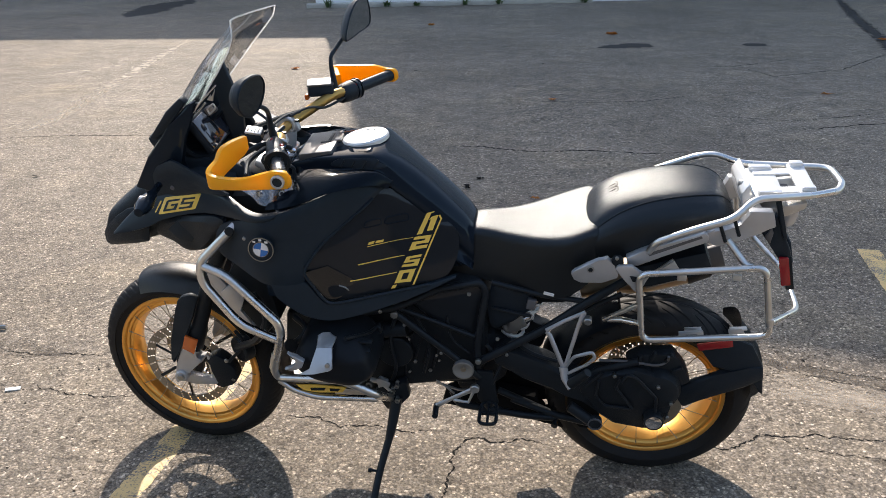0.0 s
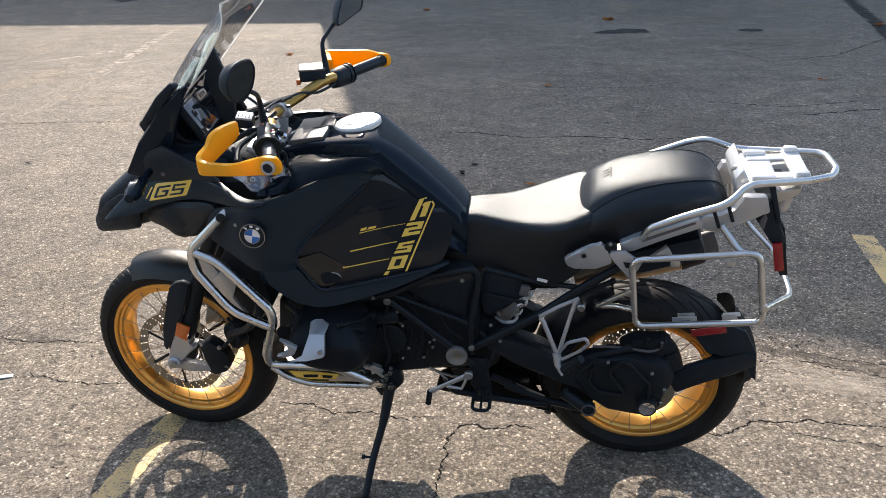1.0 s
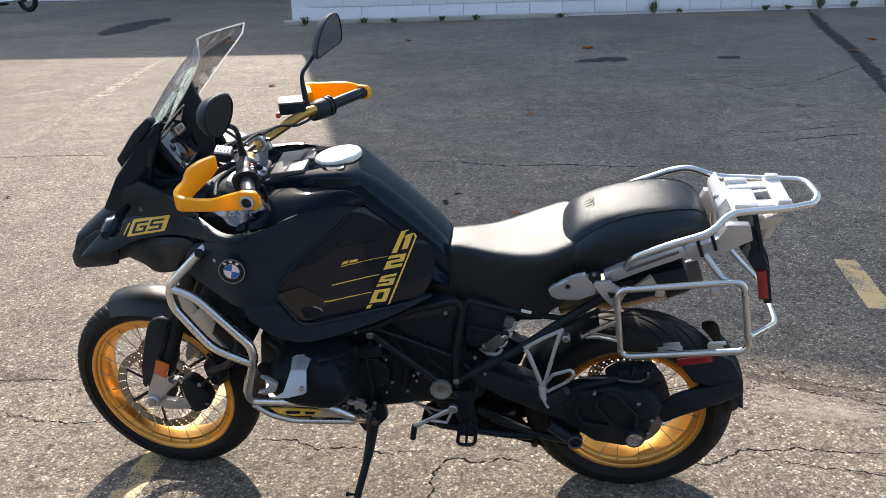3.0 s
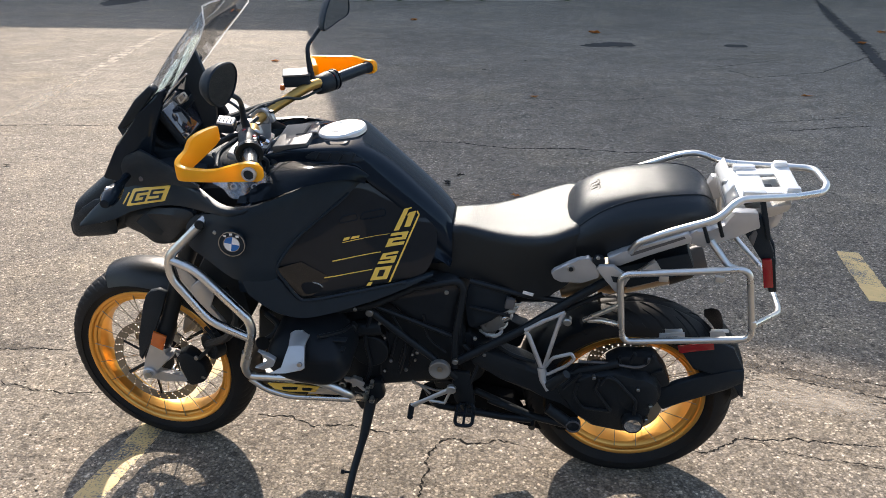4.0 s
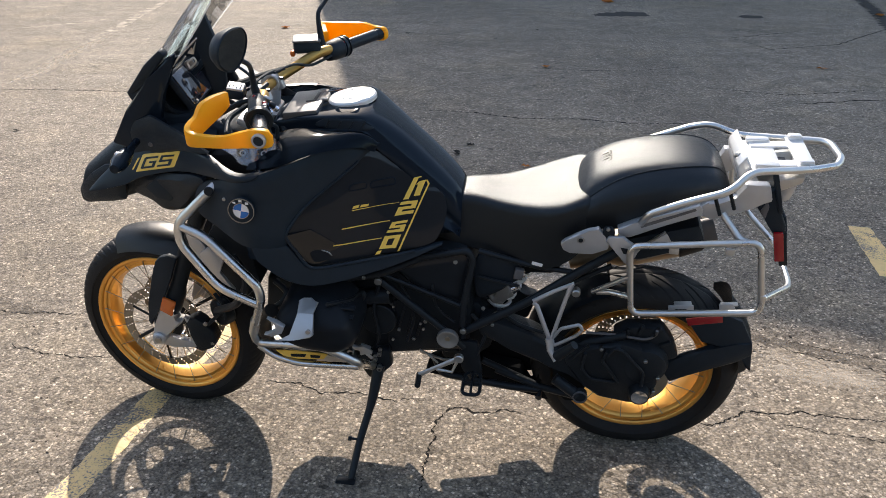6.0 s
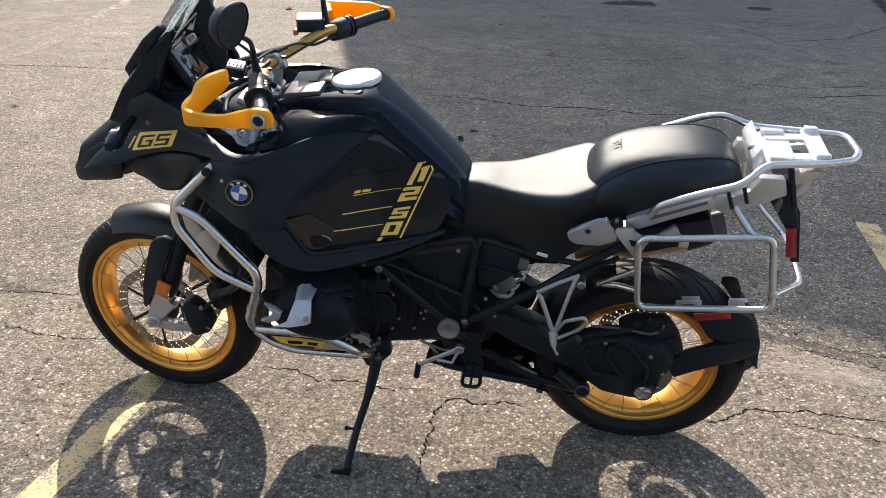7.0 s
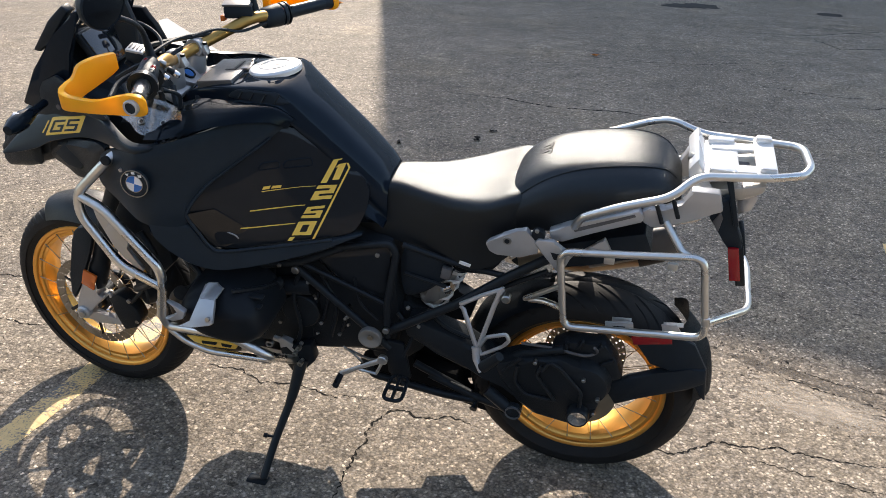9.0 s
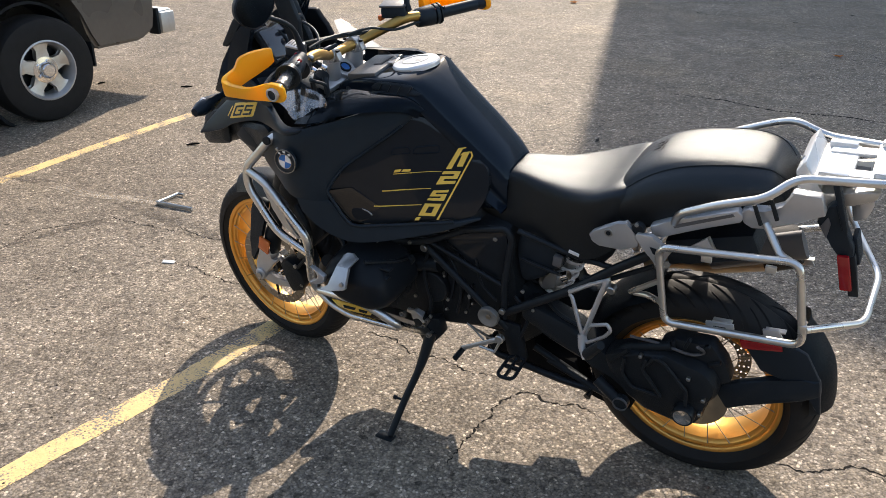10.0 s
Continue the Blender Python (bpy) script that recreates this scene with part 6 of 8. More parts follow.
# trellis frame and rear subframe tubes
for s in (-1, 1):
    f = (lambda p: V(p)) if s < 0 else (lambda p: V(flip(p)))
    for a, r in (([(-0.774, -0.170, 0.675), (-0.570, -0.180, 0.504), (-0.516, -0.170, 0.439)], 0.0105), ([(-0.757, -0.165, 0.682), (-0.519, -0.165, 0.584)], 0.007), ([(-0.654, -0.150, 0.734), (-0.510, -0.150, 0.770), (-0.494, -0.150, 0.742), (-0.519, -0.170, 0.584), (-0.520, -0.170, 0.478)], 0.010),
                 ([(-0.515, -0.170, 0.500), (-0.331, -0.160, 0.619), (-0.207, -0.150, 0.719), (-0.088, -0.140, 0.804)], 0.0125), ([(-0.479, -0.140, 0.765), (-0.334, -0.140, 0.728), (-0.198, -0.140, 0.712)], 0.008), ([(-0.926, -0.180, 0.649), (-0.754, -0.180, 0.689), (-0.641, -0.150, 0.734)], 0.010), ([(-0.462, -0.150, 0.531), (-0.267, -0.140, 0.649), (-0.113, -0.130, 0.739)], 0.007)):
        fr = part("frame_tube", tube(rounded([f(p) for p in a], 0.03), r, 12), FRAME, bike, "black steel frame tube")
    q = f((-0.561, -0.195, 0.487))
    cap = part("pivot_cap", lathe([(0.0, -0.004), (0.010, -0.004), (0.021, 0.001), (0.028, 0.004), (0.0315, 0.003), (0.0325, -0.002), (0.0315, -0.012), (0.0, -0.012)], q + Vector((0, s * 0.004, 0)), (0, s, 0), 36), DISHM, bike, "round grey swing-arm pivot cap")
    part("cap_centre", knob(q + Vector((0, s * 0.001, 0)), 0.0085, 0.003, seg=6), TAN, cap)
    sb = f((-0.760, -0.185, 0.668))
    part("frame_bolt", knob(sb, 0.011, 0.006), BOLT, bike)
    part("frame_bolt", knob(f((-0.516, -0.195, 0.520)), 0.009, 0.006), BOLT, bike)
SIDE = [(-0.734, -0.150, 0.703), (-0.625, -0.150, 0.729), (-0.517, -0.150, 0.751), (-0.525, -0.150, 0.651), (-0.532, -0.150, 0.585), (-0.629, -0.150, 0.608), (-0.702, -0.150, 0.671)]
both("battery_cover", SIDE, lambda x, z: -0.150, COVERGLOSS, "gloss black battery side cover", 0.02, 0.004)
SIDE2 = [(-0.483, -0.130, 0.735), (-0.383, -0.130, 0.725), (-0.357, -0.130, 0.677), (-0.390, -0.130, 0.645), (-0.430, -0.130, 0.611), (-0.484, -0.130, 0.598)]
both("airbox_cover", SIDE2, lambda x, z: -0.125, PLASTIC, "black airbox side cover", 0.02, 0.004)
part("cover_bolt", knob(Vector((-0.543, -0.156, 0.732)), 0.006, 0.003), BOLT, bike)
part("connector", box(Vector((-0.366, -0.140, 0.697)), (0.026, 0.016, 0.034), 0.003, (0, 10, 0)), GREY, bike)
part("warning_label", box(Vector((-0.317, -0.150, 0.740)), (0.030, 0.003, 0.010), 0.001, (0, 14, 0)), BADGE_W, bike)

part("stand_link", slab([(-0.828, 0.435), (-0.814, 0.439), (-0.785, 0.421), (-0.789, 0.408), (-0.807, 0.412), (-0.823, 0.401)], -0.204, -0.197, 0.002), ALU, bike, "bright side stand link")
for x, z, r in ((-0.849, 0.421, 0.011), (-0.763, 0.422, 0.007), (-0.777, 0.398, 0.007), (-0.765, 0.365, 0.008)):
    part("stand_bolt", lathe([(r * 0.45, 0.0), (r * 0.6, 0.004), (r, 0.003), (r, -0.008), (r * 0.45, -0.008)], (x, -0.215, z), (0, -1, 0), 20, True), BOLT, bike)
part("shift_rod", tube([(-0.648, -0.175, 0.421), (-0.623, -0.178, 0.407), (-0.593, -0.180, 0.378)], 0.0032, 8), BOLT, bike, "thin gear shift rod")
part("cover_screw", knob((-0.774, -0.212, 0.731), 0.0045, 0.003), BOLT, bike)
part("shroud_screw", knob((-1.121, -0.304, 0.980), 0.005, 0.004), BOLT, bike)
# rear shock with its spring
sa, sb2 = Vector((-0.437, -0.020, 0.497)), Vector((-0.345, -0.020, 0.693))
shock = part("shock_absorber", tube([sa, sb2], 0.022, 14), SILVER, bike, "silver rear shock absorber")
part("shock_mount", slab([(-0.439, 0.577), (-0.427, 0.596), (-0.402, 0.631), (-0.392, 0.608), (-0.395, 0.570), (-0.407, 0.558), (-0.432, 0.563)], -0.096, -0.084, 0.004), DISHM, shock, "grey cast shock mount")
ax = (sb2 - sa)
q1 = ax.normalized().orthogonal().normalized()
q2 = ax.normalized().cross(q1)
coil = [sa + ax * (k / 90) + (q1 * math.cos(k * 0.45) + q2 * math.sin(k * 0.45)) * 0.036 for k in range(91)]
part("spring", tube(coil, 0.006, 7), BADGE_W, shock, "white coil spring")
part("shock_reservoir", tube([(-0.446, -0.070, 0.556), (-0.440, -0.070, 0.560), (-0.392, -0.070, 0.590), (-0.385, -0.070, 0.593)], [0.018, 0.024, 0.024, 0.019], 18), DISHM, shock, "silver shock reservoir")
part("reservoir_cap", tube([(-0.385, -0.070, 0.593), (-0.366, -0.070, 0.603)], [0.017, 0.013], 14), CHROME, shock)
part("reservoir_hose", tube(curve_through([(-0.446, -0.070, 0.556), (-0.470, -0.075, 0.560), (-0.486, -0.070, 0.590)], 5), 0.006, 8), FRAME, shock)
part("preload_ring", lathe([(0.024, -0.008), (0.040, -0.008), (0.040, 0.008), (0.024, 0.008)], sa.lerp(sb2, 0.80), tuple(ax), 28, True), CHROME, shock)

# swing arm, final drive, axle cap
HOUSING = [(-0.475, 0.530), (-0.427, 0.540), (-0.313, 0.499), (-0.228, 0.444), (-0.150, 0.394), (-0.114, 0.288), (-0.160, 0.331), (-0.204, 0.365), (-0.248, 0.398), (-0.305, 0.398), (-0.390, 0.447), (-0.473, 0.484)]
arm = part("swing_arm", slab(HOUSING, -0.168, -0.085, 0.016), ENGINE, bike, "black single-sided swing arm with shaft drive")
DRIVE = [(-0.228, 0.444), (-0.167, 0.477), (-0.118, 0.484), (-0.060, 0.500), (0.005, 0.480), (0.057, 0.428), (0.058, 0.359), (0.049, 0.313), (0.034, 0.283), (-0.013, 0.271), (-0.114, 0.288), (-0.160, 0.335), (-0.210, 0.390)]
part("drive_case", slab(DRIVE, -0.176, -0.100, 0.018), ENGINE, arm, "black ribbed final drive casing")
part("arm_tube", tube([(-0.243, -0.170, 0.346), (-0.206, -0.178, 0.323), (-0.171, -0.186, 0.302)], 0.0175, 14), ENGINE, arm)
part("final_drive", lathe([(0.0, 0.010), (0.045, 0.010), (0.062, 0.002), (0.072, -0.02), (0.072, -0.06), (0.0, -0.06)], (0.010, -0.170, 0.415), (0, -1, 0), 40), ENGINE, arm, "black final drive housing")
ac = Vector((0.006, -0.200, 0.328))
part("axle_cap", lathe([(0.0, -0.004), (0.008, -0.003), (0.0205, 0.002), (0.0240, 0.003), (0.0240, -0.03), (0, -0.03)], ac, (0, -1, 0), 36), CHROME, arm, "bright turned metal drain cap")
part("cap_collar", lathe([(0.0240, 0.003), (0.0275, 0.004), (0.0300, 0.000), (0.0310, -0.035), (0.0240, -0.035)], ac, (0, -1, 0), 36, True), FRAME, arm)
rc = Vector((-0.165, -0.200, 0.306))
part("pivot_boss", knob(rc + Vector((0, 0.012, 0)), 0.0225, 0.010, (0, 1, 0), 0.3, 28), ENGINE, arm)
part("pivot_ring", lathe([(0.0185, -0.003), (0.0215, -0.003), (0.0215, 0.003), (0.0185, 0.003)], rc, seg=36, closed=True), GREY, arm)
for a in ([(-0.098, -0.188, 0.464), (-0.081, -0.188, 0.496), (-0.054, -0.188, 0.483), (0.008, -0.188, 0.411), (0.008, -0.188, 0.359)], [(-0.059, -0.186, 0.365), (-0.113, -0.186, 0.444), (-0.100, -0.186, 0.479)], [(-0.162, -0.180, 0.461), (-0.169, -0.180, 0.405), (-0.142, -0.180, 0.365), (-0.061, -0.180, 0.359)], [(-0.153, -0.178, 0.490), (-0.174, -0.178, 0.466), (-0.202, -0.178, 0.431)]):
    part("drive_rib", tube(rounded(a, 0.012), 0.0052, 8), ENGINE, arm)
part("torque_arm", tube([(-0.257, -0.140, 0.384), (-0.161, -0.150, 0.477), (-0.049, -0.150, 0.516)], 0.012, 10), ENGINE, arm)
part("hub_shroud", slab([(-0.249, 0.393), (-0.211, 0.425), (-0.153, 0.345), (-0.138, 0.302), (-0.150, 0.245), (-0.165, 0.205), (-0.205, 0.205), (-0.246, 0.258)], -0.112, -0.100, 0.006), DULLBLACK, arm, "dull black shroud below the swing arm")
part("reaction_link", tube([(-0.422, -0.100, 0.302), (-0.278, -0.110, 0.252), (-0.164, -0.140, 0.254)], 0.012, 10), ENGINE, arm)
for px in ((0.010, -0.180, 0.452), (0.052, -0.180, 0.392), (0.046, -0.180, 0.340), (-0.118, -0.180, 0.485)):
    part("drive_bolt", knob((px[0], -0.182, px[2]), 0.0055, 0.008), BOLT, arm)
part("brake_hose", tube(curve_through([(-0.162, -0.140, 0.505), (-0.081, -0.150, 0.514), (0.000, -0.150, 0.505), (0.033, -0.140, 0.514), (0.027, -0.190, 0.570)], 6), 0.004, 8), GREY, arm)
cal = part("rear_caliper", slab([(-0.088, -0.120, 0.503), (-0.047, -0.120, 0.533), (0.052, -0.120, 0.539), (0.089, -0.120, 0.489), (0.110, -0.120, 0.434), (0.039, -0.120, 0.400), (-0.036, -0.120, 0.446)], -0.140, -0.085, 0.012), ENGINE, bike, "black rear brake caliper")
for k, px in enumerate(((-0.045, -0.140, 0.516), (-0.010, -0.140, 0.532), (0.035, -0.140, 0.529), (0.063, -0.140, 0.488), (0.029, -0.140, 0.468))):
    part("caliper_rib", box((px[0], -0.142, px[2]), (0.010, 0.016, 0.034), 0.003, (0, 20 * k, 0)), ENGINE, cal)
part("caliper_knob", knob(Vector((-0.118, -0.140, 0.461)), 0.016, 0.012), ENGINE, cal)
part("brake_disc", lathe([(0.050, -0.0995), (0.100, -0.0995), (0.100, -0.0955), (0.050, -0.0955)], REAR, seg=64, closed=True), SPOKE, rw, "steel rear brake disc")

# hugger and rear mudguard carried by the swing arm
rows = []
for k in range(12):
    a = radians(48 - k * 3.8)
    w = 0.086 + 0.010 * math.sin(k / 11 * math.pi)
    row = []
    for j in range(11):
        u = -1 + j / 5
        rr = 0.360 - 0.05 * abs(u) ** 3 + (0.016 if k == 0 else 0) - 0.0022 * max(0, k - 6)
        row.append(REAR + Vector((math.cos(a) * rr, u * w, math.sin(a) * rr)))
    rows.append(row)
bm = loft(rows, closed=False)
bmesh.ops.solidify(bm, geom=list(bm.faces), thickness=0.005)
mud = part("rear_mudguard", bm, PLASTIC, bike, "black rear mudguard hugging the tyre")
part("mudguard_arm", slab([(0.060, 0.385), (0.126, 0.432), (0.190, 0.460), (0.270, 0.490), (0.310, 0.500), (0.318, 0.450), (0.273, 0.416), (0.190, 0.380), (0.099, 0.323)], -0.122, -0.100, 0.008), PLASTIC, mud)
part("mudguard_side", slab([(0.122, 0.552), (0.220, 0.590), (0.271, 0.568), (0.310, 0.495), (0.326, 0.384), (0.308, 0.399), (0.293, 0.440), (0.243, 0.476), (0.170, 0.482)], -0.118, -0.104, 0.006), PLASTIC, mud)
part("side_reflector", slab([(0.112, -0.120, 0.570), (0.210, -0.120, 0.589), (0.215, -0.120, 0.567), (0.121, -0.120, 0.546)], -0.126, -0.119, 0.002), REDLENS, mud, "red side reflector")
rows = []
for k in range(8):
    a = radians(172 - k * 9)
    rows.append([REAR + Vector((math.cos(a) * (0.345 - 0.03 * abs(u) ** 3), u * 0.10, math.sin(a) * (0.345 - 0.03 * abs(u) ** 3))) for u in [-1 + j / 4 for j in range(9)]])
bm = loft(rows, closed=False)
bmesh.ops.solidify(bm, geom=list(bm.faces), thickness=0.005)
part("inner_mudguard", bm, PLASTIC, bike, "black inner rear mudguard")

# silencer on the right side
sil = part("silencer", tube([(-0.22, 0.15, 0.56), (-0.10, 0.17, 0.59), (-0.06, 0.18, 0.60), (0.10, 0.194, 0.646), (0.150, 0.197, 0.660), (0.160, 0.198, 0.663)], [0.028, 0.042, 0.060, 0.062, 0.054, 0.042], 24, flat=1.15), TAN, bike, "tinted steel silencer with black end")
part("silencer_end", tube([(0.10, 0.194, 0.646), (0.165, 0.199, 0.664), (0.185, 0.201, 0.670)], [0.065, 0.058, 0.046], 24, flat=1.15), RUBBER, sil)
part("silencer_cover", tube([(-0.03, 0.11, 0.640), (0.20, 0.130, 0.720)], 0.042, 18, flat=0.6), GREY, sil)

# stand, pegs, levers
stand_top = Vector((-0.772, -0.186, 0.354))
bend, kn, foot = Vector((-0.787, -0.246, 0.262)), Vector((-0.813, -0.319, 0.169)), Vector((-0.846, -0.400, 0.074))
leg_line = curve_through([stand_top, bend, kn, Vector((-0.830, -0.397, 0.082))], 5)
st_ob = part("side_stand", tube(leg_line, [0.019 - 0.001 * k if k < 6 else 0.0125 - 0.0001 * k for k in range(len(leg_line))], 12), FRAME, bike, "black side stand folded out")
part("stand_foot", box(foot, (0.060, 0.034, 0.010), 0.004, (-BIKE_LEAN, 0, 0)), FRAME, st_ob)
part("stand_knob", tube([kn, kn + Vector((-0.024, -0.004, 0.004)), kn + Vector((-0.026, -0.004, 0.004)), kn + Vector((-0.036, -0.006, 0.006))], [0.004, 0.004, 0.0075, 0.0065], 8), FRAME, st_ob)
part("stand_bracket", slab([(-0.837, -0.150, 0.390), (-0.742, -0.150, 0.413), (-0.731, -0.150, 0.356), (-0.776, -0.150, 0.302), (-0.807, -0.150, 0.299), (-0.833, -0.150, 0.349)], -0.185, -0.150, 0.006), FRAME, bike, "black side stand bracket")
for px in ((-0.769, -0.190, 0.356), (-0.781, -0.190, 0.392), (-0.765, -0.190, 0.420)):
    part("stand_bolt", knob(V(px), 0.006, 0.004), BOLT, st_ob)
part("stand_spring", tube(curve_through([(-0.852, -0.180, 0.414), (-0.822, -0.180, 0.407), (-0.792, -0.180, 0.378)], 4), 0.008, 8), ALU, bike)
part("stand_switch", box(Vector((-0.813, -0.180, 0.412)), (0.032, 0.02, 0.018), 0.004, (0, 20, 0)), SILVER, bike)
for s in (-1, 1):
    f = (lambda p: V(p)) if s < 0 else (lambda p: V(flip(p)))
    pc = f((-0.486, -0.150, 0.340))
    peg = part("foot_peg", tube([pc, pc + Vector((0, s * 0.03, 0))], 0.011, 12), ENGINE, bike, "serrated steel rider foot peg")
    loop = rounded([pc + Vector((x, s * y, z)) for x, y, z in ((-0.024, 0.02, 0.0), (-0.026, 0.115, 0), (0.026, 0.115, 0), (0.024, 0.02, 0))], 0.02, True)
    part("peg_frame", tube(loop, 0.0055, 8, True), ENGINE, peg)
    part("peg_bar", box(pc + Vector((0, s * 0.068, 0)), (0.050, 0.006, 0.014), 0.001), ENGINE, peg)
    part("peg_spine", box(pc + Vector((0, s * 0.068, 0.0)), (0.007, 0.09, 0.012), 0.001), ENGINE, peg)
    part("peg_bracket", slab([(p[0], p[2]) for p in ((-0.532, -0.170, 0.466), (-0.475, -0.170, 0.460), (-0.458, -0.170, 0.338), (-0.496, -0.170, 0.312), (-0.522, -0.170, 0.356))], s * 0.165 - 0.008, s * 0.165 + 0.008, 0.004), FRAME, bike)
    # pillion peg brackets of bright cast metal
    bk = part("pillion_bracket", tube([f(p) for p in ((-0.321, -0.175, 0.625), (-0.311, -0.180, 0.621), (-0.269, -0.215, 0.533))], [0.006, 0.0085, 0.008], 10, flat=0.55), SILVER, bike, "silver cast pillion peg bracket")
    part("bracket_leg", tube([f(p) for p in ((-0.218, -0.165, 0.688), (-0.232, -0.180, 0.650), (-0.262, -0.215, 0.537))], [0.011, 0.0085, 0.008], 10, flat=0.55), SILVER, bk)
    part("bracket_top", tube([f(p) for p in ((-0.321, -0.175, 0.631), (-0.268, -0.170, 0.665), (-0.212, -0.165, 0.694))], 0.006, 8), SILVER, bk)
    part("bracket_loop", tube(rounded([f(p) for p in ((-0.262, -0.215, 0.533), (-0.240, -0.230, 0.584), (-0.190, -0.240, 0.611), (-0.181, -0.240, 0.592), (-0.200, -0.230, 0.560), (-0.255, -0.220, 0.513))], 0.008, True), 0.0050, 8, True), SILVER, bk)
    part("bracket_tip", tube([f(p) for p in ((-0.269, -0.215, 0.533), (-0.264, -0.230, 0.504), (-0.247, -0.250, 0.482))], [0.012, 0.010, 0.007], 10), SILVER, bk)
    part("pillion_peg", tube([f((-0.244, -0.240, 0.492)), f((-0.200, -0.260, 0.554))], [0.016, 0.012], 10), FRAME, bk)
    part("bracket_bolt", knob(f((-0.205, -0.170, 0.670)), 0.012, 0.012), BOLT, bk)
gl = part("gear_lever", tube([(-0.528, -0.190, 0.411), (-0.595, -0.210, 0.385), (-0.643, -0.220, 0.361)], [0.010, 0.007, 0.009], 10, flat=0.6), ALU, bike, "grey alloy gear lever with rubber toe piece")
part("toe_piece", tube([Vector((-0.645, -0.210, 0.354)), Vector((-0.641, -0.270, 0.363))], 0.009, 10), FRAME, gl)
part("lever_web", tube([(-0.531, -0.190, 0.402), (-0.548, -0.200, 0.364), (-0.592, -0.210, 0.379)], 0.005, 8), ALU, gl)
part("lever_pivot", knob(Vector((-0.527, -0.200, 0.420)), 0.014, 0.008), ALU, gl)
part("linkage_rod", tube([(-0.650, -0.160, 0.401), (-0.579, -0.170, 0.385), (-0.529, -0.180, 0.398)], 0.004, 8), BOLT, gl)
part("centre_stand", tube(rounded([(-0.607, -0.120, 0.340), (-0.587, -0.120, 0.283), (-0.375, -0.120, 0.253), (-0.278, -0.110, 0.240)], 0.02), 0.012, 10), FRAME, bike, "black centre stand folded up")
part("centre_stand_arm", tube([(-0.466, -0.100, 0.334), (-0.278, -0.100, 0.243), (-0.286, -0.140, 0.232)], 0.011, 10), FRAME, bike)
part("belly_rail", slab([(-0.790, 0.400), (-0.606, 0.420), (-0.560, 0.400), (-0.530, 0.370), (-0.570, 0.366), (-0.640, 0.384), (-0.735, 0.378), (-0.790, 0.372)], -0.12, -0.02, 0.008), FRAME, bike, "black lower frame and pan")

